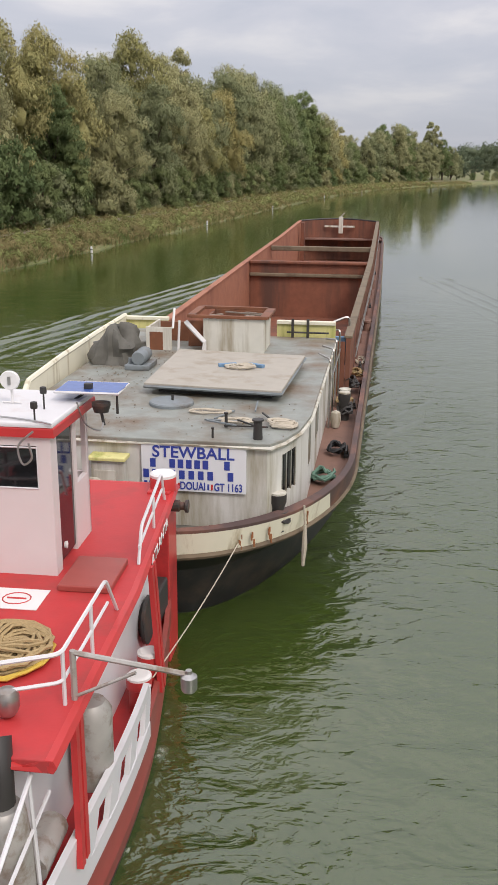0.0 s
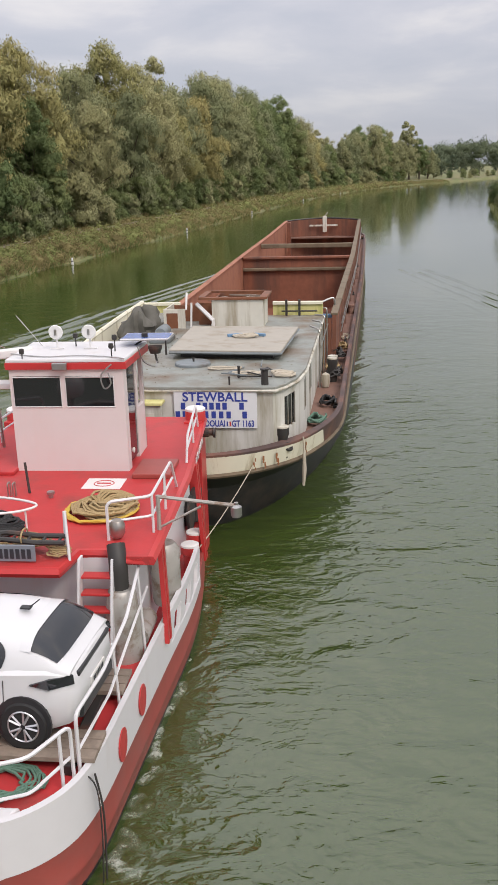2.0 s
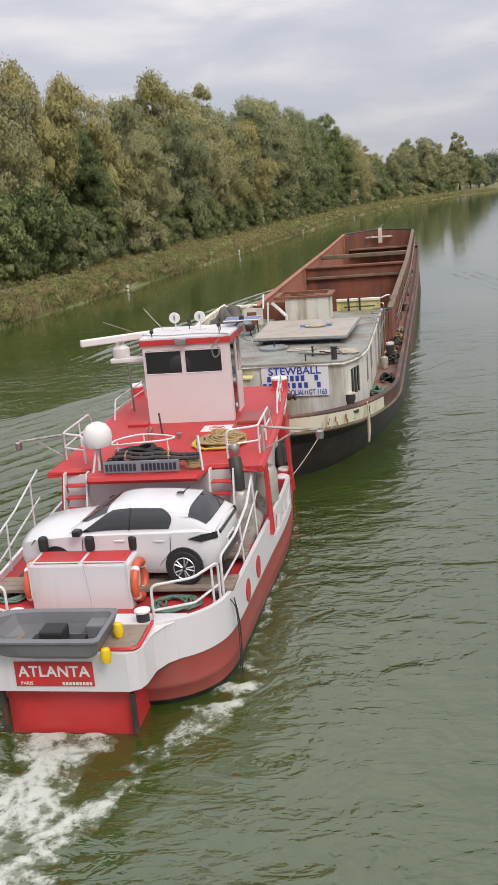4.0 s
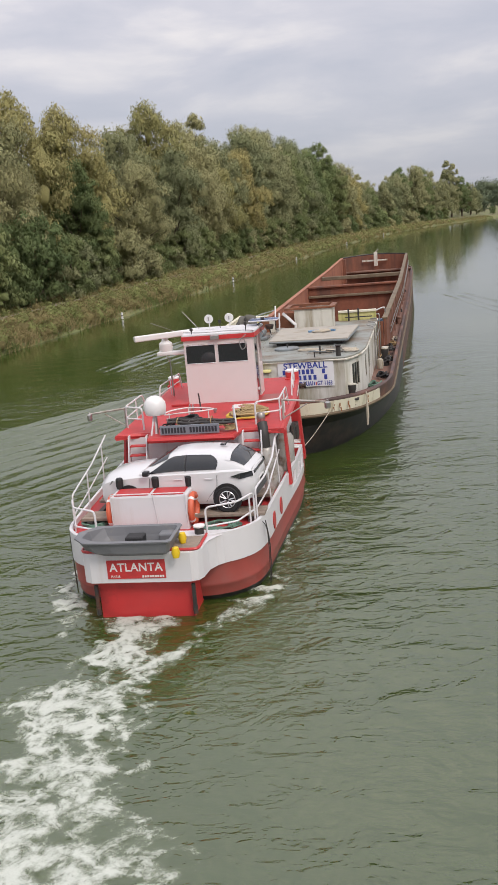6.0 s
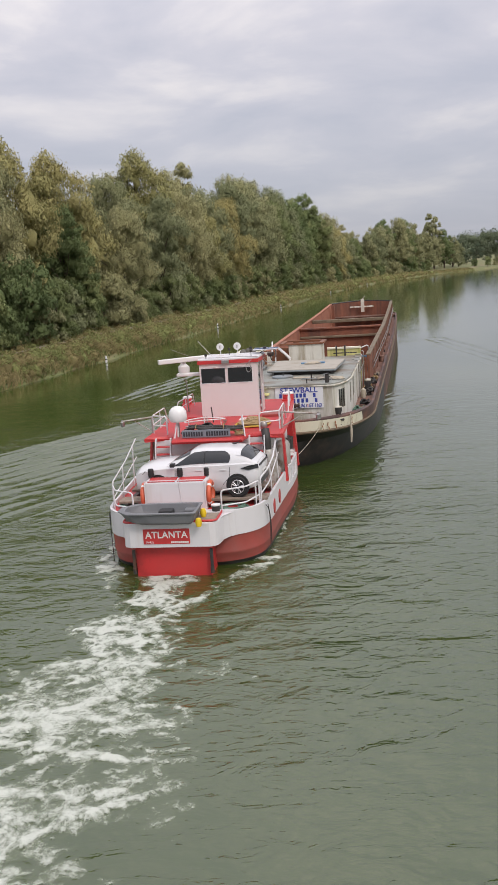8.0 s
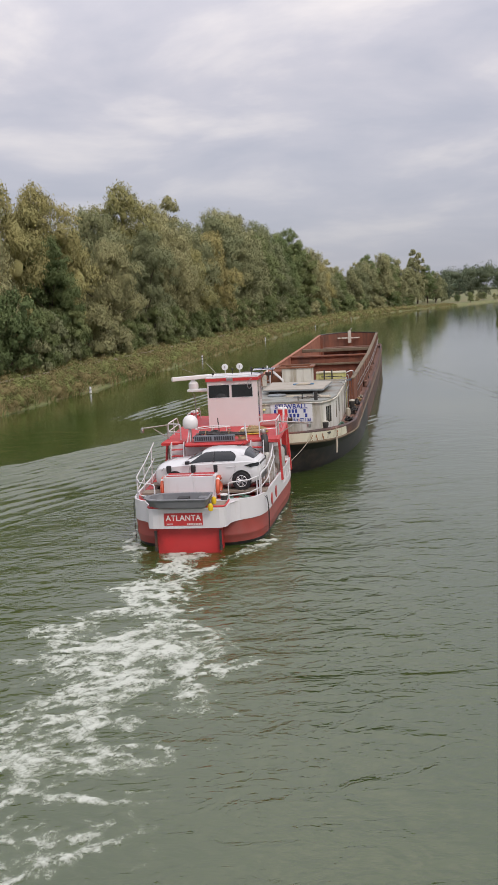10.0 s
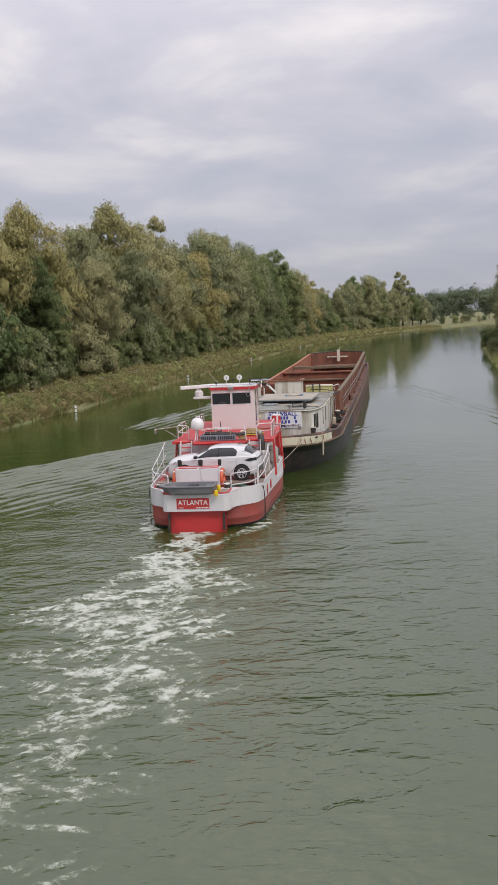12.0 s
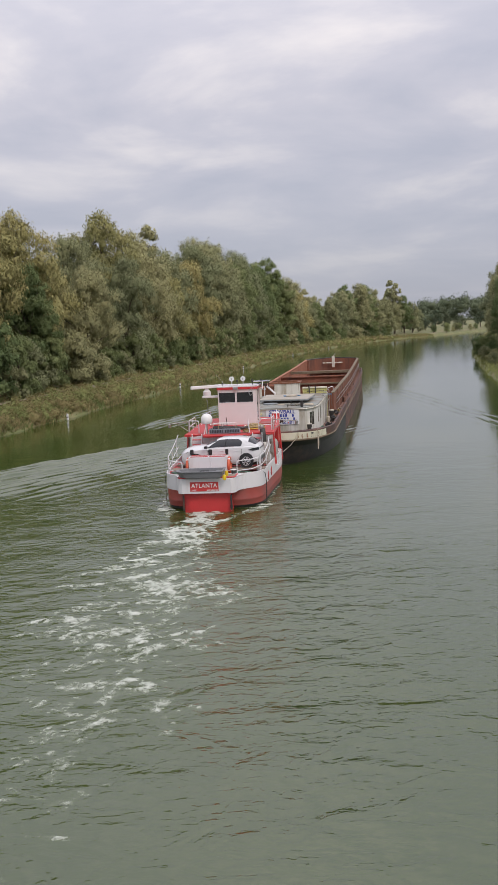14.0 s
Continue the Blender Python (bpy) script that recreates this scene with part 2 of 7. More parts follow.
M["leaf"] = leaf_material("willow_leaves", (0.29, 0.315, 0.17), (0.45, 0.43, 0.225), 0.14)
M["leafyellow"] = leaf_material("yellowing_willow_leaves", (0.34, 0.34, 0.15), (0.50, 0.44, 0.195), 0.14)
M["leafdark"] = leaf_material("dark_alder_shaded_shrub_leaves", (0.17, 0.23, 0.10), (0.29, 0.33, 0.145), 0.14)
M["leaffar"] = leaf_material("distant_leaves", (0.12, 0.155, 0.10), (0.18, 0.205, 0.125), 0.14)
M["reed"] = leaf_material("dry_bank_grass", (0.28, 0.24, 0.11), (0.44, 0.36, 0.19), 0.2)
M["weed"] = leaf_material("green_bank_weeds", (0.19, 0.23, 0.085), (0.31, 0.33, 0.13), 0.2)
M["bark"] = mat("grey_brown_bark", (0.11, 0.085, 0.06), 0.9, var=0.3, scale=2, bump=0.6, bump_scale=4)
M["ground"] = mat("bank_earth_and_grass", (0.14, 0.155, 0.06), 0.95, var=0.35, scale=0.9, dirt=(0.24, 0.19, 0.10), dirt_amt=0.5, dirt_scale=0.25, bump=0.6, bump_scale=3)
M["track"] = mat("pale_gravel_towpath", (0.23, 0.19, 0.13), 0.95, var=0.15, scale=2, dirt=(0.18, 0.17, 0.08), dirt_amt=0.35, dirt_scale=0.6, bump=0.3)


def water_material(name, ripple=1.0):
    """Turbid green water: wind ripples in patches, dying away on the calm reach up the canal."""
    m = bpy.data.materials.new(name)
    m.use_nodes = True
    n, l = m.node_tree.nodes, m.node_tree.links
    b = n["Principled BSDF"]
    b.inputs["Roughness"].default_value = 0.06
    b.inputs["IOR"].default_value = 1.9
    tc = n.new("ShaderNodeTexCoord")

    def field(scale, detail, rot=0, sy=1.0, distortion=0.0, kind="FBM", rough=.5):
        mp = n.new("ShaderNodeMapping")
        mp.inputs["Rotation"].default_value = (0, 0, radians(rot))
        mp.inputs["Scale"].default_value = (1, sy, 1)
        l.new(tc.outputs["Object"], mp.inputs[0])
        no = n.new("ShaderNodeTexNoise")
        no.noise_type = kind
        no.inputs["Scale"].default_value, no.inputs["Detail"].default_value = scale, detail
        no.inputs["Distortion"].default_value, no.inputs["Roughness"].default_value = distortion, rough
        l.new(mp.outputs[0], no.inputs["Vector"])
        return no.outputs[0]

    mx = n.new("ShaderNodeMix")
    mx.data_type = "RGBA"
    mx.inputs[6].default_value, mx.inputs[7].default_value = (0.028, 0.050, 0.006, 1), (0.050, 0.073, 0.016, 1)
    l.new(field(0.06, 4.0), mx.inputs[0])
    l.new(mx.outputs[2], b.inputs["Base Color"])
    sep3 = n.new("ShaderNodeSeparateXYZ")
    l.new(tc.outputs["Object"], sep3.inputs[0])
    calm = n.new("ShaderNodeMapRange")
    calm.inputs[1].default_value, calm.inputs[2].default_value, calm.inputs[3].default_value, calm.inputs[4].default_value = 18.0, 68.0, 1.0, 0.12
    l.new(sep3.outputs[1], calm.inputs[0])
    lanes = n.new("ShaderNodeMapRange")
    lanes.inputs[1].default_value, lanes.inputs[2].default_value, lanes.inputs[3].default_value, lanes.inputs[4].default_value = .38, .62, .6, 1.15
    l.new(field(.09, 2.0, 30, 1.4), lanes.inputs[0])
    gain = n.new("ShaderNodeMath")
    gain.operation = "MULTIPLY"
    side = n.new("ShaderNodeMapRange")
    side.inputs[1].default_value, side.inputs[2].default_value, side.inputs[3].default_value, side.inputs[4].default_value = 3.0, 13.0, 1.0, 0.38
    l.new(sep3.outputs[0], side.inputs[0])
    open_water = n.new("ShaderNodeMath")
    open_water.operation = "MULTIPLY"
    l.new(calm.outputs[0], open_water.inputs[0])
    l.new(side.outputs[0], open_water.inputs[1])
    l.new(open_water.outputs[0], gain.inputs[0])
    l.new(lanes.outputs[0], gain.inputs[1])
    normal = None
    for height, st, dist in ((field(.26, 2.0, 25, 1.8, .5), .65, .28), (field(.75, 3.0, -35, 1.7, 1.0), .7, .20),
                             (field(1.1, 3.0, 20, 1.5, 1.2, "RIDGED_MULTIFRACTAL"), .7, .03), (field(3.4, 3.0, 15, 1.7, .6), .8, .044)):
        bp = n.new("ShaderNodeBump")
        bp.inputs["Distance"].default_value = dist
        l.new(height, bp.inputs["Height"])
        fade = n.new("ShaderNodeMath")
        fade.operation = "MULTIPLY"
        fade.inputs[1].default_value = st * ripple
        l.new(gain.outputs[0], fade.inputs[0])
        l.new(fade.outputs[0], bp.inputs["Strength"])
        if normal:
            l.new(normal, bp.inputs["Normal"])
        normal = bp.outputs[0]
    l.new(normal, b.inputs["Normal"])
    return m


M["water"] = water_material("murky_green_canal_water")
M["swell"] = water_material("smooth_green_swell", .3)


def foam_material():
    m = mat("white_water_foam", (0.52, 0.55, 0.49), 0.8, var=0.12, scale=6, bump=0.6, bump_scale=15)
    n, l = m.node_tree.nodes, m.node_tree.links
    b = n["Principled BSDF"]
    tc = n.new("ShaderNodeTexCoord")
    place = n.new("ShaderNodeNewGeometry")
    height = n.new("ShaderNodeSeparateXYZ")
    l.new(place.outputs["Position"], height.inputs[0])
    rise = n.new("ShaderNodeMapRange")
    rise.inputs[1].default_value, rise.inputs[2].default_value, rise.inputs[3].default_value, rise.inputs[4].default_value = -.04, .04, -.55, .55
    l.new(height.outputs[2], rise.inputs[0])

    def fbm(scale, rough, dist):
        no = n.new("ShaderNodeTexNoise")
        no.inputs["Scale"].default_value, no.inputs["Detail"].default_value, no.inputs["Roughness"].default_value = scale, 9.0, rough
        no.inputs["Distortion"].default_value = dist
        l.new(tc.outputs["Object"], no.inputs["Vector"])
        return no.outputs[0]

    def calc(op, a, c, d=None):
        q = n.new("ShaderNodeMath")
        q.operation = op
        for k, v in enumerate((a, c, d)):
            if v is None:
                continue
            if isinstance(v, (int, float)):
                q.inputs[k].default_value = v
            else:
                l.new(v, q.inputs[k])
        return q.outputs[0]

    def between(v, lo, hi, top=1.0):
        mr = n.new("ShaderNodeMapRange")
        mr.interpolation_type = "SMOOTHSTEP"
        mr.inputs[1].default_value, mr.inputs[2].default_value, mr.inputs[4].default_value = lo, hi, top
        l.new(v, mr.inputs[0])
        return mr.outputs[0]

    # thin filaments and torn clots over a milky veil of drowned bubbles
    thread = calc("MULTIPLY_ADD", calc("ABSOLUTE", calc("SUBTRACT", fbm(1.1, .55, 1.4), .5), 0), -7.0, .55)
    clot = calc("ADD", calc("MULTIPLY_ADD", fbm(1.7, .7, 1.2), 3.0, -1.5), calc("MULTIPLY_ADD", fbm(9.0, .7, .3), 1.8, -.9))
    total = calc("ADD", calc("ADD", calc("MULTIPLY", thread, .55), clot), calc("MULTIPLY_ADD", rise.outputs[0], 1.9, .1))
    crisp = between(total, .05, 1.5)
    veil = between(calc("ADD", calc("MULTIPLY", clot, .35), rise.outputs[0]), -.15, .8, .42)
    tint = n.new("ShaderNodeMix")
    tint.data_type = "RGBA"
    l.new(crisp, tint.inputs[0])
    tint.inputs[6].default_value = (0.33, 0.38, 0.27, 1)
    l.new(b.inputs["Base Color"].links[0].from_socket, tint.inputs[7])
    l.new(tint.outputs[2], b.inputs["Base Color"])
    l.new(calc("MAXIMUM", calc("MULTIPLY", crisp, .93), veil), b.inputs["Alpha"])
    return m


M["foam"] = foam_material()


# ---------------------------------------------------------------- building blocks
def link(name, bm, material, parent=None, label="", smooth=False):
    me = bpy.data.meshes.new(name)
    bmesh.ops.recalc_face_normals(bm, faces=bm.faces)
    bm.to_mesh(me)
    bm.free()
    mats = material if isinstance(material, (list, tuple)) else [material]
    for k in mats:
        me.materials.append(M[k])
    if smooth:
        me.polygons.foreach_set("use_smooth", [True] * len(me.polygons))
        me.update()
        me.set_sharp_from_angle(angle=radians(40))
    ob = new(name, me)
    if parent:
        ob.parent = parent
    if label:
        tagged(ob, label)
    return ob


def part(name, bm, material, parent, label="", smooth=False):
    return link(name, bm, material, parent, label, smooth)


def thing(name, label, category, group="", kind=""):
    return tagged(new(name), label, category, group, kind)


def B():
    return bmesh.new()


def box(bm, lo, hi, bev=0.0, rz=0.0, mi=0):
    c = [(a + b) / 2 for a, b in zip(lo, hi)]
    s = [abs(b - a) for a, b in zip(lo, hi)]
    r = bmesh.ops.create_cube(bm, size=1, matrix=Matrix.LocRotScale(c, Euler((0, 0, radians(rz))), s))
    vs = r["verts"]
    es = list({e for v in vs for e in v.link_edges})
    for f in {f for v in vs for f in v.link_faces}:
        f.material_index = mi
    if bev:
        bmesh.ops.bevel(bm, geom=es, offset=bev, segments=2, affect="EDGES", profile=0.5)
    return bm


def tube(bm, pts, r, n=6, closed=False, caps=True):
    pts = [Vector(p) for p in pts]
    k = len(pts)
    rings = []
    prev = None
    for i, p in enumerate(pts):
        a = pts[(i - 1) % k] if (closed or i > 0) else p
        b = pts[(i + 1) % k] if (closed or i < k - 1) else p
        t = (b - a).normalized()
        if prev is None:
            ref = Vector((0, 0, 1)) if abs(t.z) < 0.9 else Vector((1, 0, 0))
            u = t.cross(ref).normalized()
        else:
            u = (prev - t * prev.dot(t)).normalized()
        prev = u
        w = t.cross(u)
        rr = r[i] if isinstance(r, (list, tuple)) else r
        rings.append([bm.verts.new(p + rr * (u * math.cos(2 * math.pi * j / n) + w * math.sin(2 * math.pi * j / n))) for j in range(n)])
    m = k if closed else k - 1
    for i in range(m):
        a, b = rings[i], rings[(i + 1) % k]
        for j in range(n):
            bm.faces.new((a[j], a[(j + 1) % n], b[(j + 1) % n], b[j]))
    if caps and not closed:
        bm.faces.new(rings[0])
        bm.faces.new(rings[-1])
    return bm


def bend(pts, rad=0.12, n=4):
    """A bent-pipe line: rounds the corners of a polyline."""
    pts = [Vector(p) for p in pts]
    out = [pts[0]]
    for a, b, c in zip(pts, pts[1:], pts[2:]):
        d1, d2 = (a - b), (c - b)
        q = min(rad, d1.length * 0.45, d2.length * 0.45)
        p1, p2 = b + d1.normalized() * q, b + d2.normalized() * q
        for i in range(n + 1):
            t = i / n
            out.append(p1 * (1 - t) ** 2 + b * 2 * t * (1 - t) + p2 * t * t)
    out.append(pts[-1])
    return out


def smooth_line(pts, n=6, closed=False):
    """Catmull-Rom through the points."""
    pts = [Vector(p) for p in pts]
    k = len(pts)
    out = []
    for i in range(k if closed else k - 1):
        if closed:
            p0, p1, p2, p3 = (pts[(i + j) % k] for j in (-1, 0, 1, 2))
        else:
            p0, p1, p2, p3 = pts[max(i - 1, 0)], pts[i], pts[i + 1], pts[min(i + 2, k - 1)]
        for j in range(n):
            t = j / n
            out.append(0.5 * ((2 * p1) + (p2 - p0) * t + (2 * p0 - 5 * p1 + 4 * p2 - p3) * t * t + (3 * p1 - p0 - 3 * p2 + p3) * t ** 3))
    if not closed:
        out.append(pts[-1])
    return out


def slab(bm, outline, z0, z1, bev=0.0, mi=0):
    lo = [bm.verts.new((x, y, z0)) for x, y in outline]
    hi = [bm.verts.new((x, y, z1)) for x, y in outline]
    k = len(outline)
    fs = [bm.faces.new(hi), bm.faces.new(lo[::-1])]
    for i in range(k):
        fs.append(bm.faces.new((lo[i], lo[(i + 1) % k], hi[(i + 1) % k], hi[i])))
    for f in fs:
        f.material_index = mi
    if bev:
        bmesh.ops.bevel(bm, geom=list(fs[0].edges), offset=bev, segments=2, affect="EDGES", profile=0.5)
    return bm


def loft(bm, rings, closed=True, cap0=False, cap1=False, mi=0):
    vr = [[bm.verts.new(p) for p in ring] for ring in rings]
    for a, b in zip(vr, vr[1:]):
        k = len(a)
        for j in range(k if closed else k - 1):
            f = bm.faces.new((a[j], a[(j + 1) % k], b[(j + 1) % k], b[j]))
            f.material_index = mi
    if cap0:
        bm.faces.new(vr[0]).material_index = mi
    if cap1:
        bm.faces.new(vr[-1]).material_index = mi
    return bm


def lathe(bm, prof, at=(0, 0, 0), n=20, axis="z"):
    rings = []
    for r, h in prof:
        ring = []
        for j in range(n):
            a = 2 * math.pi * j / n
            c, s = max(r, 1e-4) * math.cos(a), max(r, 1e-4) * math.sin(a)
            v = {"z": (c, s, h), "y": (c, h, s), "x": (h, c, s)}[axis]
            ring.append(Vector(at) + Vector(v))
        rings.append(ring)
    return loft(bm, rings, True, True, True)


def wall_with_holes(bm, x0, x1, z0, z1, y0, y1, holes, mi=0):
    """An upright wall along x between y0 and y1, pierced by rectangles (x0, x1, z0, z1)."""
    xs = sorted({x0, x1, *[h[0] for h in holes], *[h[1] for h in holes]})
    zs = sorted({z0, z1, *[h[2] for h in holes], *[h[3] for h in holes]})
    for a, b in zip(xs, xs[1:]):
        for c, d in zip(zs, zs[1:]):
            cx, cz = (a + b) / 2, (c + d) / 2
            if any(h[0] < cx < h[1] and h[2] < cz < h[3] for h in holes):
                continue
            box(bm, (a, y0, c), (b, y1, d), mi=mi)
    bmesh.ops.remove_doubles(bm, verts=bm.verts, dist=1e-5)
    seen = {}
    for f in list(bm.faces):
        key = tuple(round(c, 4) for c in f.calc_center_median())
        seen.setdefault(key, []).append(f)
    bmesh.ops.delete(bm, geom=[f for fs in seen.values() if len(fs) > 1 for f in fs], context="FACES")
    return bm


def lettering(body, size, m, parent, material, spacing=1.0, sx=1.0, depth=0.004, bold=0.0):
    cu = bpy.data.curves.new("lettering", "FONT")
    cu.body, cu.size, cu.align_x, cu.align_y, cu.extrude = body, size, "CENTER", "CENTER", depth
    cu.space_character, cu.offset = spacing, bold
    cu.materials.append(M[material])
    ob = new("lettering", cu)
    ob.parent = parent
    ob.matrix_basis = m @ Matrix.Diagonal((sx, 1, 1, 1))
    return ob


def coil(bm, c, r0, r1, turns, r, h=0.12, seed=0, squash=1.0, n=5):
    rn = random.Random(seed)
    pts = []
    k = int(turns * 16)
    for i in range(k + 1):
        a = 2 * math.pi * i / 16
        q = r0 + (r1 - r0) * (0.5 + 0.5 * math.sin(i * 0.37 + seed)) + rn.uniform(-0.03, 0.03)
        pts.append((c[0] + q * math.cos(a) + rn.uniform(-0.02, 0.02), c[1] + squash * q * math.sin(a), c[2] + r + h * (i / k) * (1 - 0.5 * abs(2 * (q - r0) / (r1 - r0 + 1e-6) - 1)) + rn.uniform(0, 0.02)))
    return tube(bm, pts, r, n)


# ---------------------------------------------------------------- water, banks, towpath
LEFT = [(-62, -150), (-47, -60), (-33, 0), (-24, 36), (-16.4, 71.6), (-5.6, 119), (3.9, 164), (17, 222), (31.7, 274), (49, 322), (68, 362), (98, 408), (120, 446), (152, 488), (230, 535), (400, 585), (800, 640)]
RIGHT = [(8, -150), (10, -60), (13.5, 0), (18, 30), (24, 62), (33, 112), (44.5, 161), (58, 212), (74, 262), (96, 310), (130, 350), (190, 385), (400, 430), (800, 465)]


def bank_line(pts, step=3.0):
    fine = smooth_line([(x, y, 0) for x, y in pts], 24)
    out = [fine[0]]
    for p in fine:
        if (p - out[-1]).length >= step:
            out.append(p)
    return out


def side_of(line, i, sign):
    t = (line[min(i + 1, len(line) - 1)] - line[max(i - 1, 0)]).normalized()
    return Vector((-t.y, t.x, 0)) * sign


L_LINE, R_LINE = bank_line(LEFT), bank_line(RIGHT)
# offset inland and height of the bank's cross-section
PROFILE = [(-9, -2.2), (-2.5, -1.0), (0.0, -0.05), (0.35, 0.35), (1.2, 0.62), (2.6, 0.95), (4.2, 1.15), (5.2, 1.2), (8.0, 1.22), (9.4, 1.3), (13, 1.5), (24, 2.2), (60, 3.0), (200, 4.0), (900, 6.0)]


def ground_at(d):
    for (a, za), (b, zb) in zip(PROFILE, PROFILE[1:]):
        if a <= d <= b:
            return za + (zb - za) * (d - a) / (b - a)
    return PROFILE[-1][1]


def build_ground():
    for name, line, sign, reach in (("ground", L_LINE, 1, 900), ("ground_east", R_LINE, -1, 60)):
        bm = B()
        rows = []
        for i, p in enumerate(line):
            s = side_of(line, i, sign)
            row = []
            for d, z in PROFILE:
                if d > reach:
                    continue
                q = p + s * (d + (0.5 * noise.noise((p.x * 0.25, p.y * 0.25, d)) if -1 < d < 30 else 0))
                q.z = z + (0.10 * noise.noise((q.x * 0.5, q.y * 0.5, 3)) if 0.2 < d < 40 else 0)
                row.append(q)
            rows.append(row)
        loft(bm, rows, closed=False)
        tagged(link(name, bm, "ground", smooth=True), "grassy earth canal bank with dry weeds", "ground", kind="structure")
    bm = B()
    rows = []
    for i, p in enumerate(L_LINE):
        s = side_of(L_LINE, i, 1)
        w = 0.25 * noise.noise((p.x * 0.1, p.y * 0.1, 9))
        rows.append([p + s * (5.5 + w) + Vector((0, 0, 1.30)), p + s * (6.6 + w) + Vector((0, 0, 1.34)), p + s * (7.8 + w) + Vector((0, 0, 1.30))])
    loft(bm, rows, closed=False)
    tagged(link("towpath", bm, "track"), "pale gravel towpath along the wooded bank", "path", kind="structure")
    bm = B()
    bm.faces.new([bm.verts.new(p) for p in ((-1500, -400, 0), (2500, -400, 0), (2500, 1500, 0), (-1500, 1500, 0))])
    tagged(link("water", bm, "water"), "murky green canal water with small ripples", "water", kind="structure")


build_ground()


# ---------------------------------------------------------------- trees
def leaf_mesh(name, vs, fs, ns, material):
    """Leaf cards whose shading follows the rounded mass that they belong to."""
    me = bpy.data.meshes.new(name)
    me.from_pydata([tuple(v) for v in vs], [], fs)
    me.polygons.foreach_set("use_smooth", [True] * len(fs))
    me.normals_split_custom_set_from_vertices([tuple(v) for v in ns])
    me.materials.append(M[material])
    return me


def ball(subdivisions):
    bm = B()
    bmesh.ops.create_icosphere(bm, subdivisions=subdivisions, radius=1.0)
    bm.verts.index_update()
    out = [v.co.copy() for v in bm.verts], [[v.index for v in f.verts] for f in bm.faces]
    bm.free()
    return out


BALLS = {k: ball(k) for k in (1, 2, 3)}


def rough_ball(bm_data, c, rx, rz, fine, k0=.7):
    """A ragged filler core in leaf colour, added to make a leaf mass opaque."""
    vs, fs, ns = bm_data
    pts, tris = BALLS[fine]
    i, c = len(vs), Vector(c)
    for v in pts:
        k = k0 + .22 * noise.noise(v * 1.6 + c) + .16 * noise.noise(v * 3.6 + c) + .10 * noise.noise(v * 8.0 + c)
        vs.append((c.x + v.x * rx * k, c.y + v.y * rx * k, c.z + v.z * rz * k))
        ns.append((v + Vector((0, 0, .1))).normalized())
    fs.extend([i + q for q in t] for t in tris)


def spray(bm_data, c, rx, rz, rn, leaf, k, strand, middle=None):
    """k drooping leaf sprays in a shell about c; middle is the centre of the larger mass that c belongs to."""
    vs, fs, ns = bm_data
    c = Vector(c)
    for _ in range(k):
        u, a = rn.uniform(-0.6, 1), rn.uniform(0, 2 * math.pi)
        h = math.sqrt(1 - u * u)
        d = Vector((h * math.cos(a), h * math.sin(a), u))
        rr = (0.38 + .68 * rn.random()) * (1 + .42 * noise.noise(d * 1.7 + c) + .3 * noise.noise(d * 4.5 + c))
        if rn.random() < .10:
            rr *= rn.uniform(1.05, 1.2)
        p = c + Vector((d.x * rx, d.y * rx, d.z * rz)) * rr
        jitter = Vector((rn.uniform(-1, 1), rn.uniform(-1, 1), rn.uniform(-1, 1)))
        nrm = (d + Vector((0, 0, .25)) + jitter * .8).normalized()
        down = Vector((rn.uniform(-.7, .7), rn.uniform(-.7, .7), -strand + rn.uniform(-.6, .6)))
        t = (down - nrm * down.dot(nrm) * .7).normalized()
        b = nrm.cross(t).normalized()
        s = leaf * rn.uniform(0.5, 1.3)
        i = len(vs)
        vs.extend((p - t * s * .7 - b * s * .36, p + t * s * .8, p - t * s * .5 + b * s * .42))
        fs.append((i, i + 1, i + 2))
        mass = (p - middle).normalized() if middle else d
        soft = (d * .30 + mass * .78 + jitter * .18 + Vector((0, 0, .20))).normalized()
        ns.extend((soft, soft, soft))


def leaf_cloud(bm_data, lobes, rn, leaf, count, fine=2, strand=1.0):
    """Single leafy masses, for scrub and far woods."""
    tot = sum((l[3] * l[4]) for l in lobes)
    for cx, cy, cz, rx, rz in lobes:
        rough_ball(bm_data, (cx, cy, cz), rx, rz, fine, .5)
        spray(bm_data, (cx, cy, cz), rx, rz, rn, leaf, int(count * rx * rz / tot), strand)


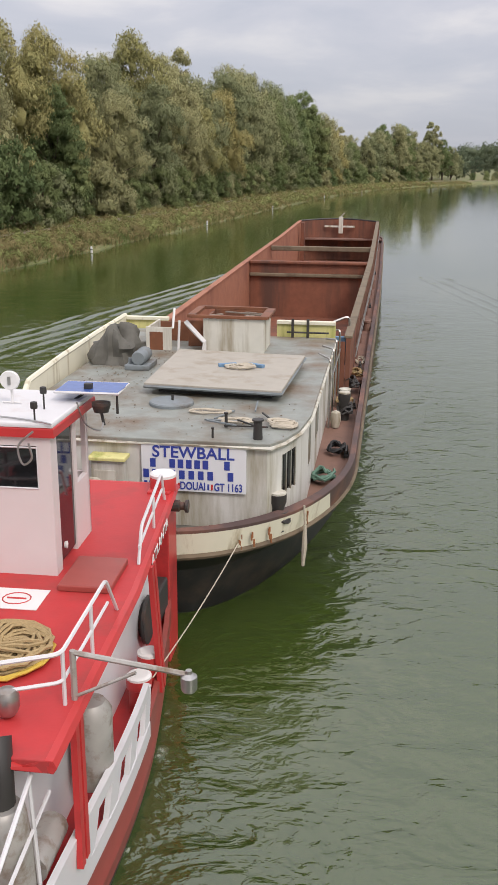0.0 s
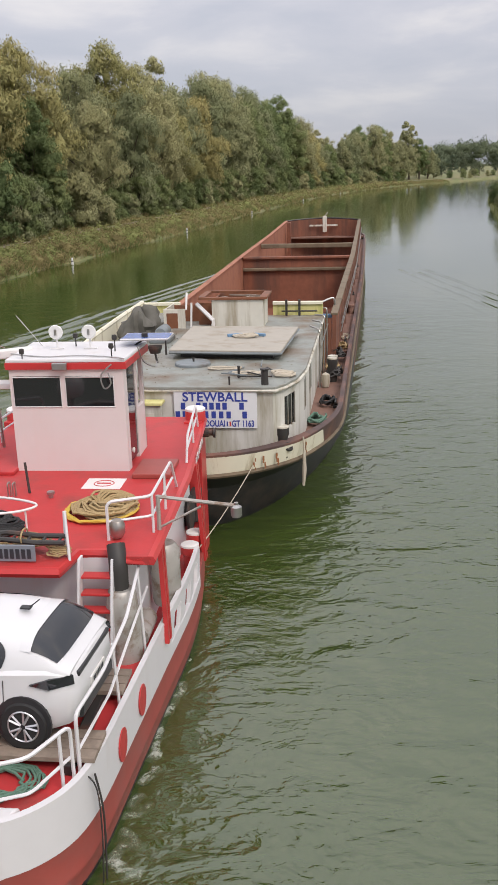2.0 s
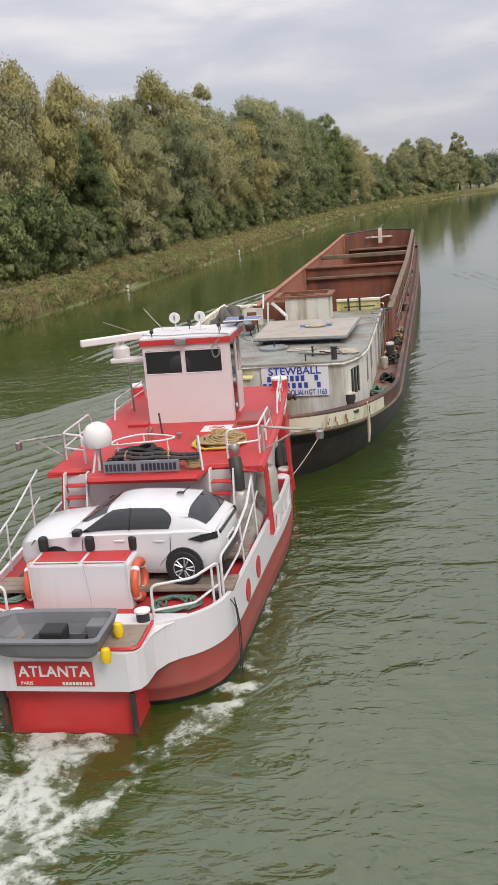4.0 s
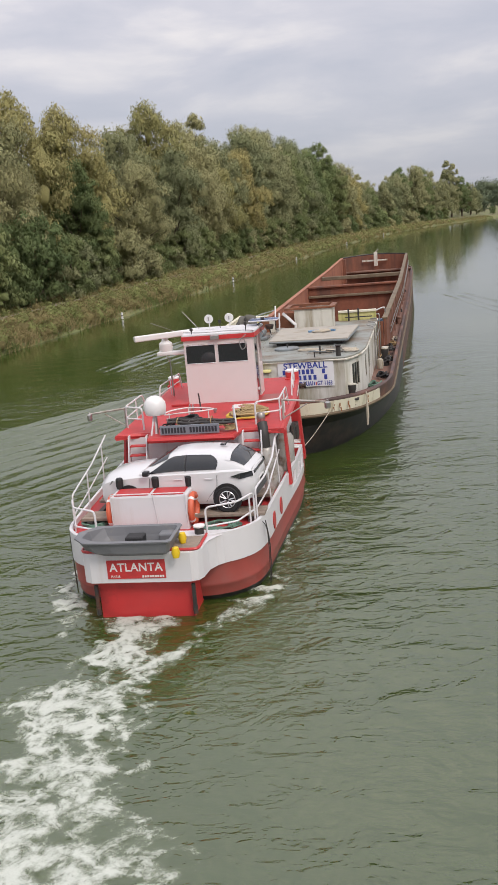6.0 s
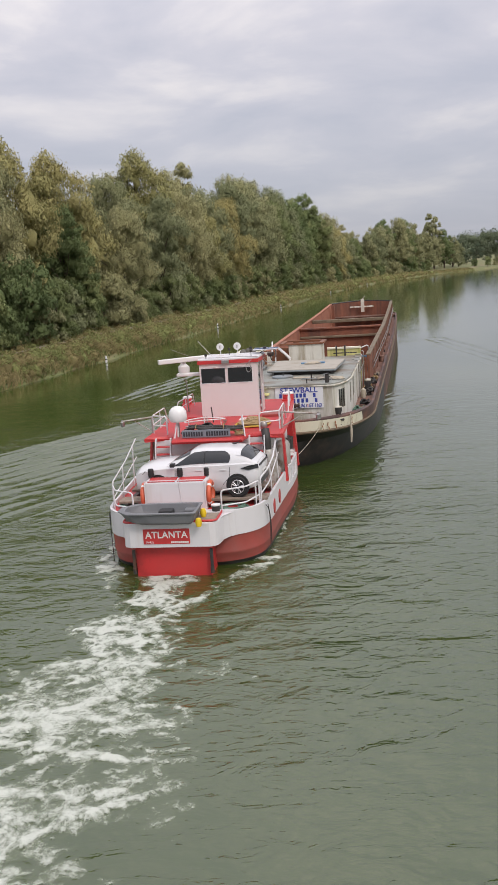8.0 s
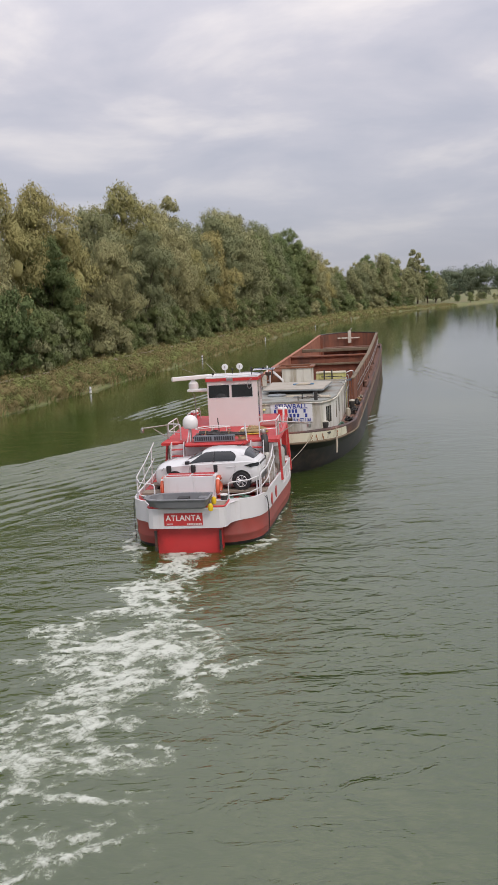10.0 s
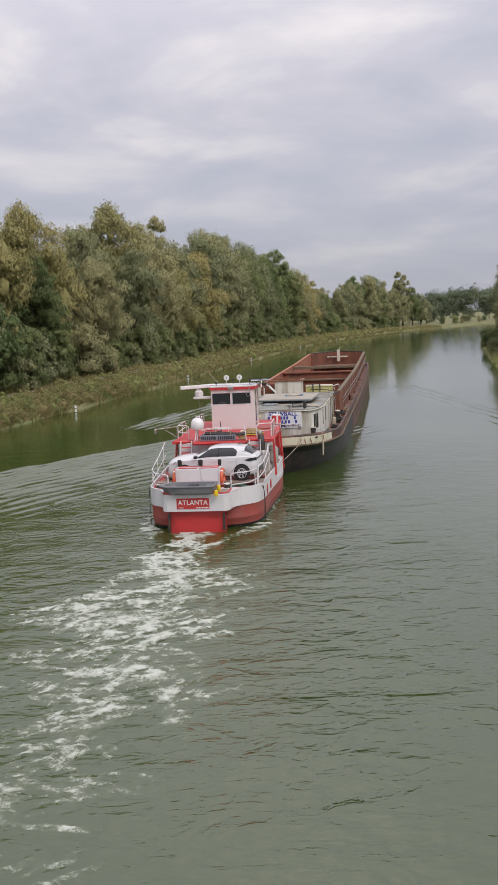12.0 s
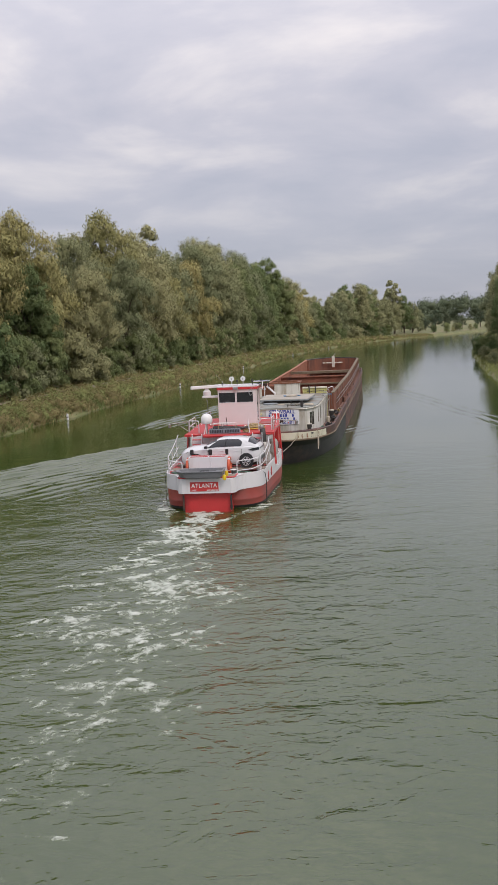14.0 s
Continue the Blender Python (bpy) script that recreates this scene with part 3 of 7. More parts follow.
def make_tree(name, label, seed, height, spread, leaf, count, material, droop=0.0, slim=1.0, billows=13, puffs=11):
    """Trunk and limbs, each limb ending in a billow of foliage, each billow broken into drooping plumes."""
    rn = random.Random(seed)
    tree = thing(name, label, "tree", "trees along the canal bank")
    bm = B()
    th = height * 0.5
    lean = (rn.uniform(-.7, .7), rn.uniform(-.7, .7))
    tube(bm, [(0, 0, -0.4), (lean[0] * .3, lean[1] * .3, th * .5), (lean[0], lean[1], th), (lean[0] * 1.5, lean[1] * 1.5, height * .85)],
         [height * .022, height * .017, height * .012, height * .003], 7)
    masses = []
    for i in range(billows):
        f = (i + rn.random()) / billows
        wide = spread * slim * math.sqrt(max(1 - ((f - .42) / .66) ** 2, .05))
        a = i * 2.4 + rn.uniform(-.6, .6)
        big = spread * rn.uniform(0.34, 0.54) * (1.05 - 0.15 * f)
        r = max(wide * rn.uniform(0.7, 1.0) - big * .45, 0)
        c = Vector((r * math.cos(a) + lean[0] * f, r * math.sin(a) + lean[1] * f, height * (0.15 + 0.68 * f)))
        masses.append((c, big, big * rn.uniform(.8, 1.1 + droop)))
        root = Vector((lean[0] * f, lean[1] * f, c.z * 0.62))
        tube(bm, [root, root.lerp(c, .5) + Vector((0, 0, .3)), c], [height * .007, height * .005, .02], 5)
    for f in (.34, .46, .58, .70):
        masses.append((Vector((lean[0] * 1.5 * f + rn.uniform(-.6, .6), lean[1] * 1.5 * f + rn.uniform(-.6, .6), height * f)), spread * .34, spread * .36))
    topr = spread * rn.uniform(.36, .46)
    masses.append((Vector((lean[0] * 1.5, lean[1] * 1.5, height - topr * 1.0)), topr, topr * .9))
    part("trunk", bm, "bark", tree, smooth=True)
    data = ([], [], [])
    plumes = []
    for c, big, tall in masses:
        rough_ball(data, c, big, tall, 1, .26)
        for k in range(puffs):
            u, a = rn.uniform(-.55, 1), k * 2.4 + rn.uniform(-.7, .7)
            h = math.sqrt(1 - u * u)
            q = rn.uniform(.55, .82)
            pr = big * rn.uniform(.30, .48)
            plumes.append((c + Vector((h * math.cos(a) * big, h * math.sin(a) * big, u * tall)) * q, pr, pr * rn.uniform(.85, 1.3 + droop), c))
    tot = sum(p[1] * p[2] for p in plumes)
    for p, pr, pz, c in plumes:
        spray(data, p, pr, pz, rn, leaf, max(int(count * pr * pz / tot), 4), .6 + droop, c)
    ob = new("crown", leaf_mesh("crown", *data, material))
    ob.parent = tree
    return tree


WILLOW = "rounded grey-green willow with drooping branches"
YELLOW = "willow with yellowing drooping foliage"
ALDER = "dark green broadleaf tree with dense crown"
KINDS = [
    make_tree("willow_tree", WILLOW, 1, 20, 7.0, 0.235, 34000, "leaf", .45),
    make_tree("willow_tree", WILLOW, 2, 20, 6.4, 0.235, 34000, "leaf", .35),
    make_tree("willow_tree", YELLOW, 3, 20, 6.6, 0.235, 34000, "leafyellow", .6),
    make_tree("alder_tree", ALDER, 4, 20, 5.6, 0.235, 31000, "leafdark", .1, 1.0, 15, 9),
    make_tree("willow_tree", WILLOW, 5, 20, 6.0, 0.235, 34000, "leaf", .3, .9),
    make_tree("alder_tree", ALDER, 6, 20, 5.0, 0.235, 31000, "leafdark", .15, .9, 15, 9),
    make_tree("aspen_tree", "slim tree with a light open crown", 7, 20, 4.0, 0.27, 16000, "leaf", .2, .8, 13, 8),
]
SHRUBS = [
    make_tree("willow_bush", "low bushy green willow shrub on the bank", 11, 8.5, 3.6, 0.22, 10000, "leafdark", .3, 1, 8, 8),
    make_tree("willow_bush", "low grey-green willow shrub on the bank", 12, 7, 3.3, 0.22, 10000, "leaf", .3, 1, 7, 8),
]
FAR = [
    make_tree("far_tree", "distant rounded green tree", 21, 19, 6.5, 0.5, 4200, "leaffar", .1, 1, 9, 7),
    make_tree("far_tree", "distant rounded green tree", 22, 15, 6.0, 0.5, 4000, "leaffar", .1, 1, 9, 7),
]


def plant(src, p, scale, rz):
    ob = copy_thing(src, Matrix.Identity(4))
    ob.matrix_basis = Matrix.LocRotScale(p, Euler((0, 0, rz)), (scale, scale, scale))
    return ob


def along(line, d, off, sign):
    """The place d metres along a bank from where it passes beside y = 0, off metres inland."""
    cum, run = [0.0], 0.0
    for a, b in zip(line, line[1:]):
        run += (b - a).length
        cum.append(run)
    zero = next(c for c, q in zip(cum, line) if q.y >= 0)
    i = min(max(int(np.searchsorted(cum, d + zero)) - 1, 0), len(line) - 2)
    f = (d + zero - cum[i]) / (cum[i + 1] - cum[i])
    p = line[i].lerp(line[i + 1], f) + side_of(line, i, sign) * off
    p.z = ground_at(off) - 0.1
    return p


# trees of the wooded bank: metres along it, metres inland, height of the top over the water, kind
WOOD = [(52, 14, 18, 0), (62, 15, 19, 2), (71, 13, 18, 1), (80, 16, 20, 3), (87, 13.5, 17, 0), (93, 16, 21.2, 4), (99, 18, 22.4, 2), (104, 12.5, 15.5, 3),
        (108.5, 15, 21.4, 2), (115, 19, 19.8, 1), (122, 12.6, 16.4, 0), (129, 18.5, 21.0, 1), (136, 18, 21.4, 4), (139, 12.8, 18.6, 1), (148, 18, 25.8, 2),
        (150, 13, 20.0, 0), (158, 16, 24.0, 1), (163, 12.8, 18.2, 2), (172, 15, 22.6, 0), (181, 13, 20.2, 2), (187, 22, 28.2, 6), (191, 15.5, 24.4, 1),
        (200, 17, 27.0, 0), (204, 13, 21.0, 4), (212, 15, 25.5, 1), (220, 17, 27.8, 4), (225, 13, 22.4, 3), (232, 16, 26.6, 0), (240, 13.5, 22.6, 1),
        (247, 15, 24.0, 3), (256, 14, 23.5, 5), (263, 16, 25.2, 3), (270.5, 15.5, 26.6, 5), (279, 14, 23.4, 3), (287, 14.5, 22.3, 0), (297, 13.5, 19.0, 2),
        (306, 14, 15.8, 4), (315, 14, 15.2, 1), (325, 14, 14.8, 3), (334, 20, 19.8, 6), (341, 14, 16.2, 4), (350, 14, 17.5, 0), (359, 14, 19.6, 1),
        (367, 16, 22.0, 3), (375, 15, 22.9, 0), (384, 16, 22.4, 3), (393, 16, 21.0, 4), (401, 14, 17.2, 1), (410, 14, 15.4, 0), (421, 14, 18.2, 3),
        (431, 14, 15.0, 4), (440, 14, 12.0, 1)]


def plant_trees():
    rn = random.Random(77)
    for d, off, tall, k in WOOD:
        p = along(L_LINE, d, off, 1)
        plant(KINDS[k], p, (tall - p.z) / 20, rn.uniform(0, 6.28))
    # a lower second row closes the wood behind
    d = 48.0
    while d < 430:
        p = along(L_LINE, d, rn.uniform(25, 30), 1)
        near = min(WOOD, key=lambda w: abs(w[0] - d))[2]
        plant(KINDS[rn.choice((1, 0, 4, 3))], p, near / 20 * rn.uniform(.70, .84), rn.uniform(0, 6.28))
        d += rn.uniform(17, 22)
    d = 45.0
    while d < 400:
        p = along(L_LINE, d, rn.uniform(9.6, 12.0), 1)
        p.z -= 1.0
        # mostly the dark-leaved shrub; its colour stands in for shadow under the wood
        plant(SHRUBS[rn.random() > .7], p, rn.uniform(.6, 1.15) * (1 if d < 200 else .8), rn.uniform(0, 6.28))
        d += rn.uniform(3.2, 5.6)
    # the bend and the far shore
    d = 430.0
    while d < 900:
        for off in (1.5, 18):
            p = along(L_LINE, d + rn.uniform(0, 6), off + rn.uniform(0, 5), 1)
            plant(FAR[rn.choice((0, 0, 1))] if off > 10 else rn.choice(SHRUBS), p, rn.uniform(.34, .62), rn.uniform(0, 6.28))
        d += rn.uniform(9, 13)
    for d, off, tall in ((411, 17, 24.6), (417, 17, 23.4)):
        p = along(L_LINE, d, off, 1)
        plant(KINDS[6], p, (tall - p.z) / 20, d)
    # east bank
    d = 118.0
    while d < 560:
        for off in (0.3, 2.6, 6.6):
            p = along(R_LINE, d + rn.uniform(0, 4), off + rn.uniform(0, 2), -1)
            tall = off > 3 and 132 < d < 215
            plant(rn.choice(KINDS[3:6]) if tall else rn.choice(SHRUBS), p, rn.uniform(.78, .95) if tall else rn.uniform(.20, .36), rn.uniform(0, 6.28))
        d += rn.uniform(7, 10)
    for src in (*KINDS, *SHRUBS, *FAR):
        for o in (*src.children_recursive, src):
            bpy.data.objects.remove(o)


plant_trees()


def far_hill():
    """The wooded ridge behind the bend."""
    rn = random.Random(5)
    vs, fs, ns = [], [], []
    for _ in range(620):
        x = rn.uniform(120, 620)
        y = rn.uniform(860, 1000)
        top = 20 * min(1, max(0, (x - 150) / 60)) * (1 - .0008 * abs(x - 240)) + 3 + 2 * noise.noise((x * .03, 0, 4))
        lobes = [(x, y, rn.uniform(2, top), rn.uniform(7, 11), rn.uniform(5, 8))]
        leaf_cloud((vs, fs, ns), lobes, rn, 1.5, 200, 1)
    tagged(new("far_woods", leaf_mesh("far_woods", vs, fs, ns, "leaffar")), "wooded ridge of dark green trees far off", "woods", kind="stuff")


far_hill()


def bank_grass():
    rn = random.Random(9)
    for name, line, sign, d0, d1, material, count, label in (
            ("bank_grass", L_LINE, 1, 46, 420, "reed", 40000, "tall dry grass and reeds on the canal bank"),
            ("bank_weeds", L_LINE, 1, 46, 420, "weed", 26000, "green weeds and nettles on the canal bank"),
            ("bank_reeds", R_LINE, -1, 100, 360, "weed", 6000, "green reeds on the canal bank")):
        vs, fs = [], []
        cum, run = [0.0], 0.0
        for a, b in zip(line, line[1:]):
            run += (b - a).length
            cum.append(run)
        zero = next(c for c, q in zip(cum, line) if q.y >= 0)
        for _ in range(count):
            d = d0 + (d1 - d0) * rn.random() ** 1.6
            clump = noise.noise((d * .22, 3 if material == "weed" else 40, 0))
            off = abs(rn.gauss(0.2, 1.7)) if rn.random() < .72 else rn.uniform(0.2, 5.0)
            if rn.random() < .12:
                off = rn.uniform(8.0, 12.5)
            if clump < -.28 and rn.random() < .7:
                continue
            i = min(max(int(np.searchsorted(cum, d + zero)) - 1, 0), len(line) - 2)
            p = line[i].lerp(line[i + 1], (d + zero - cum[i]) / (cum[i + 1] - cum[i])) + side_of(line, i, sign) * off
            p.z = max(ground_at(off), 0.0) - .05
            h = rn.uniform(.18, .55) * (1.1 + clump) * (1.0 if off < 3.8 else .6)
            w = rn.uniform(.025, .06)
            a = rn.uniform(0, 6.28)
            t = Vector((math.cos(a), math.sin(a), 0))
            tip = p + Vector((rn.uniform(-.35, .35), rn.uniform(-.35, .35), h))
            i0 = len(vs)
            midp = p.lerp(tip, .55) + Vector((0, 0, h * .12))
            vs.extend((p - t * w, p + t * w, midp + t * w * .8, tip, midp - t * w * .8))
            fs.append((i0, i0 + 1, i0 + 2, i0 + 3, i0 + 4))
        me = bpy.data.meshes.new(name)
        me.from_pydata([tuple(v) for v in vs], [], fs)
        me.materials.append(M[material])
        tagged(new(name, me), label, "grass", kind="stuff")


bank_grass()


def bank_scrub():
    """Low rounded weeds and brambles between the water and the towpath."""
    rn = random.Random(19)
    for name, material, label, count in (("bank_brambles", "reed", "low brown and straw-coloured brambles on the bank", 1300), ("bank_scrub", "weed", "low green scrub on the canal bank", 1100)):
        vs, fs, ns = [], [], []
        for _ in range(count):
            d = 46 + 330 * rn.random() ** 1.5
            off = rn.uniform(.3, 5.4) if rn.random() < .8 else rn.uniform(8.0, 10.5)
            p = along(L_LINE, d, off, 1)
            r = rn.uniform(.35, 1.1) * (1 if off < 3.6 else .7)
            leaf_cloud((vs, fs, ns), [(p.x, p.y, p.z + r * .4, r, r * rn.uniform(.7, 1.2))], rn, .15, 110, 1, .1)
        tagged(new(name, leaf_mesh(name, vs, fs, ns, material)), label, "scrub", kind="stuff")


bank_scrub()


def marker_posts():
    src = thing("marker_post", "small white marker post at the water's edge", "post", "marker posts on the bank")
    bm = B()
    lathe(bm, [(.10, 0), (.09, .5), (.07, .56), (0, .58)], n=10)
    part("stake", bm, "white", src, smooth=True)
    bm = B()
    lathe(bm, [(.105, .25), (.102, .32)], n=10)
    part("band", bm, "dark", src)
    src.matrix_basis = pose(-13.4, 80.8, 0.05)
    for x, y in ((-5.2, 119.3), (4.1, 163.7), (17.5, 222), (32.2, 274)):
        copy_thing(src, pose(x, y, 0.05))


marker_posts()


# ---------------------------------------------------------------- the push tug
TUG_FLEET, BARGE_FLEET, RESTS = [], [], {}


def on_tug(ob):
    TUG_FLEET.append(ob)
    RESTS[ob.name] = Matrix.Identity(4)
    return ob


def on_barge(ob):
    BARGE_FLEET.append(ob)
    RESTS[ob.name] = Matrix.Identity(4)
    return ob


XC = -0.95
HALF = [(0, 0.45), (1.0, 0.50), (1.42, 0.60), (1.8, 0.85), (2.08, 1.28), (2.21, 1.95), (2.28, 3.1), (2.37, 4.7), (2.46, 6.2), (2.46, 7.4), (2.38, 8.4), (2.2, 9.8), (2.05, 10.7), (1.9, 11.0), (0, 11.1)]


def tug_ring(z, inset=0.0, stern=0.0):
    half = smooth_line([(x, y, 0) for x, y in HALF[:-1]], 4) + [Vector((0, 11.1, 0))]
    pts = []
    for p in half:
        k = max(p.x - inset, 0) if p.x > 0.01 else 0
        y = p.y
        y = y + (stern + inset) * max(0, 1 - y / 3.0) if y < 3 else y - inset * max(0, (y - 9) / 2)
        pts.append((k, y))
    right = [Vector((XC + k, y, z)) for k, y in pts]
    left = [Vector((XC - k, y, z)) for k, y in pts[1:-1]][::-1]
    return right + left


def sheer(y):
    return 1.28 + 0.016 * y + 0.07 * max(0, 1 - y / 2)


def band_foot(y):
    return 0.80 + 0.03 * max(0, 1 - y / 2)


def build_tug():
    tug = on_tug(thing("push_tug", "red and white push tug shoving a barge along the canal", "boat"))
    # hull
    bm = B()
    rings = [tug_ring(-0.9, 0.5, 0.6), tug_ring(-0.3, 0.16, 0.25), tug_ring(0.11, 0.065, 0.09)]
    loft(bm, rings, cap0=True)
    part("boot_top", bm, "blackhull", tug, "black band at the waterline", True)
    bm = B()
    loft(bm, [tug_ring(0.11, 0.065, 0.09), tug_ring(0.30, 0.045, .06), tug_ring(0.33, 0.03, .05), tug_ring(0.39, 0.03, .04), tug_ring(0.42, 0.04, .04), [Vector((p.x, p.y, band_foot(p.y) + .01)) for p in tug_ring(0, 0.02)]])
    part("hull", bm, "hullred", tug, "dull oxide-red hull plating with a rubbing strake", True)
    # bulwark, its aft half full, then pierced by freeing ports
    ring = tug_ring(0, 0)
    inner = tug_ring(0, 0.07)
    n2 = len(ring)

    def band(lo, hi, keep, name, material, label="", thick=True):
        b = B()
        idx = [i for i in range(n2) if keep(ring[i], ring[(i + 1) % n2])]
        for i in idx:
            j = (i + 1) % n2
            a, c, d, e = ring[i], ring[j], inner[j], inner[i]
            q = []
            for p, h in ((a, lo), (c, lo), (d, lo), (e, lo), (a, hi), (c, hi), (d, hi), (e, hi)):
                q.append(b.verts.new((p.x, p.y, h(p.y))))
            for f in ((0, 1, 5, 4), (4, 5, 6, 7), (7, 6, 2, 3), (0, 3, 2, 1)):
                b.faces.new([q[k] for k in f])
        bmesh.ops.remove_doubles(b, verts=b.verts, dist=1e-4)
        return part(name, b, material, tug, label, True)

    mid = lambda a, c: (a.y + c.y) / 2
    top = lambda y: sheer(y) + 0.12
    band(band_foot, top, lambda a, c: mid(a, c) < 4.95, "bulwark", "white", "white bulwark band round the stern")
    for side in (1, -1):
        pick = lambda a, c: 4.95 <= mid(a, c) < 7.45 and (a.x + c.x) / 2 * side > XC * side
        band(lambda y: top(y) - 0.14, top, pick, "bulwark_rail", "white")
        band(band_foot, lambda y: 1.0, pick, "bulwark_foot", "white")
        for y in (4.9, 5.62, 6.36, 7.08):
            b = B()
            edge = lambda q: XC + side * (float(np.interp(q, [h[1] for h in HALF[:-3]], [h[0] for h in HALF[:-3]])) - .035)
            rows = []
            for z, dy in ((.98, 0), (top(y) - .12, .2)):
                x, x2 = edge(y + dy), edge(y + dy + .3)
                rows.append([(x - .03, y + dy, z), (x + .03, y + dy, z), (x2 + .03, y + dy + .3, z), (x2 - .03, y + dy + .3, z)])
            loft(b, rows, cap0=True, cap1=True)
            part("bulwark_stay", b, "white", tug)
    band(band_foot, lambda y: 1.06, lambda a, c: mid(a, c) >= 7.45, "bow_bulwark", "hullred", "red bow plating")
    # oval fairleads
    for side in (1, -1):
        for y, z in ((2.62, 1.02), (3.5, 1.07)):
            b = B()
            x = XC + side * (2.305 if y > 3 else 2.255)
            lathe(b, [(0.10, -.03), (.125, .0), (.125, .012), (.0, .014)], (0, 0, 0), 18, "x")
            for v in b.verts:
                v.co = Vector((x + side * v.co.x, y + v.co.y * 1.5, z + v.co.z * 1.6))
            part("fairlead", b, "red2", tug, "bright red oval fairlead in the bulwark")
    # decks
    bm = B()
    dk = tug_ring(0, 0.075)
    slab(bm, [(p.x, p.y) for p in dk], 0.86, 0.90)
    part("main_deck", bm, "red", tug, "red painted main deck")
    bm = B()
    aft = [(p.x, p.y) for p in dk if p.y < 5.2]
    aft = sorted([a for a in aft if a[0] >= XC], key=lambda a: a[1]) + sorted([a for a in aft if a[0] < XC], key=lambda a: -a[1])
    slab(bm, aft, 1.24, 1.32)
    part("aft_deck", bm, "red", tug, "red painted aft deck")
    # counter over the rudder
    bm = B()
    slab(bm, [(XC - 1.62, 0.95), (XC - 1.56, 0.70), (XC - 1.36, 0.52), (XC - 1.24, 0.28), (XC - 1.2, -0.08), (XC - 1.14, -0.22), (XC - 1.0, -0.3), (XC + 1.0, -0.3), (XC + 1.14, -0.22), (XC + 1.2, -0.08), (XC + 1.24, 0.28), (XC + 1.36, 0.52), (XC + 1.56, 0.70), (XC + 1.62, 0.95)], 0.81, 1.42, 0.03)
    part("counter", bm, "white", tug, "white boxed counter over the rudders")
    bm = B()
    slab(bm, [(XC - 1.12, 0.5), (XC - 1.12, -0.1), (XC - 1.0, -0.24), (XC + 1.0, -0.24), (XC + 1.12, -0.1), (XC + 1.12, 0.5)], 1.42, 1.445)
    part("counter_pad", bm, "wood", tug, "worn brown non-slip pad")
    bm = B()
    tube(bm, bend([(XC - 1.17, 0.6, 1.45), (XC - 1.17, -0.26, 1.45), (XC + 1.17, -0.26, 1.45), (XC + 1.17, 0.6, 1.45)], .16), .03, 6)
    part("counter_rim", bm, "red2", tug)
    bm = B()
    box(bm, (XC - .95, -0.08, -0.5), (XC + .95, 0.8, 0.83), .02)
    part("transom", bm, "red2", tug, "bright red transom box above the propeller wash")
    for x in (XC - 0.98, XC + 0.98):
        bm = B()
        box(bm, (x - .035, -.2, .1), (x + .035, -.13, .72), .01)
        lathe(bm, [(.05, .1), (.05, .25)], (x, -.17, 0), 10)
        part("rudder_post", bm, "dark", tug)
    bm = B()
    box(bm, (XC - 0.66, -0.315, 0.90), (XC + 0.5, -0.303, 1.28))
    plate = part("name_plate", bm, "red2", tug, "red name plate with white lettering")
    lettering("ATLANTA", 0.235, pose(XC - 0.08, -0.318, 1.125, 90), plate, "letter", 1.06, .96, bold=.004)
    lettering("PARIS", 0.075, pose(XC - 0.5, -0.318, 0.945, 90), plate, "letter")
    bm = B()
    for i in range(9):
        x = XC + 0.03 + i * .05
        box(bm, (x, -.32, .92), (x + .035, -.314, .965))
    part("small_lettering", bm, "letter", plate)
    # deckhouse under the boat deck
    bm = B()
    box(bm, (-2.3, 4.35, .9), (1.0, 4.42, 2.62))
    house = part("deckhouse", bm, "white", tug, "white deckhouse walls below the boat deck")
    for lo, hi in (((-2.3, 4.42, .9), (-2.23, 9.6, 2.62)), ((0.93, 4.42, .9), (1.0, 9.6, 2.62)), ((-2.3, 9.6, .9), (1.0, 9.67, 2.62))):
        bm = B()
        box(bm, lo, hi)
        part("wall", bm, "white", house)
    # boat deck
    bm = B()
    out = [(-2.62, 4.2), (-2.0, 4.4), (-1.72, 4.38), (-1.66, 3.78), (0.34, 3.78), (0.42, 4.38), (0.95, 4.4), (1.0, 4.18), (1.42, 4.18), (1.36, 7.4), (1.12, 11.1), (-2.75, 11.1), (-2.7, 7.4)]
    slab(bm, out, 2.60, 2.72, .012)
    part("boat_deck", bm, "red", tug, "red boat deck carrying the wheelhouse")
    bm = B()
    tube(bm, [(x, y, 2.66) for x, y in out], .07, 6, True)
    part("deck_edge", bm, "red2", tug)
    for x, dx in ((1.36, .1), (-2.66, -.1)):
        for y0, y1 in ((5.0, 4.7), (8.2, 8.2)):
            bm = B()
            for k in (0, .14):
                loft(bm, [[(x - .03 + dx, y1 + k, 1.2 if y1 < 6 else .9), (x + .03 + dx, y1 + k, 1.2 if y1 < 6 else .9), (x + .03 + dx, y1 + .09 + k, 1.2 if y1 < 6 else .9), (x - .03 + dx, y1 + .09 + k, 1.2 if y1 < 6 else .9)],
                          [(x - .03, y0 + k, 2.64), (x + .03, y0 + k, 2.64), (x + .03, y0 + .09 + k, 2.64), (x - .03, y0 + .09 + k, 2.64)]], cap0=True, cap1=True)
            part("deck_pillar", bm, "red2", tug)
    # pushing knees
    for x in (1.02, -2.72):
        bm = B()
        box(bm, (x - .16, 10.5, .0), (x + .10, 11.1, 2.7), .015)
        box(bm, (x - .24, 10.6, 2.60), (x + .1, 11.08, 2.76), .02)
        knee = part("pushing_knee", bm, "red2", tug, "tall red pushing knee at the bow")
        bm = B()
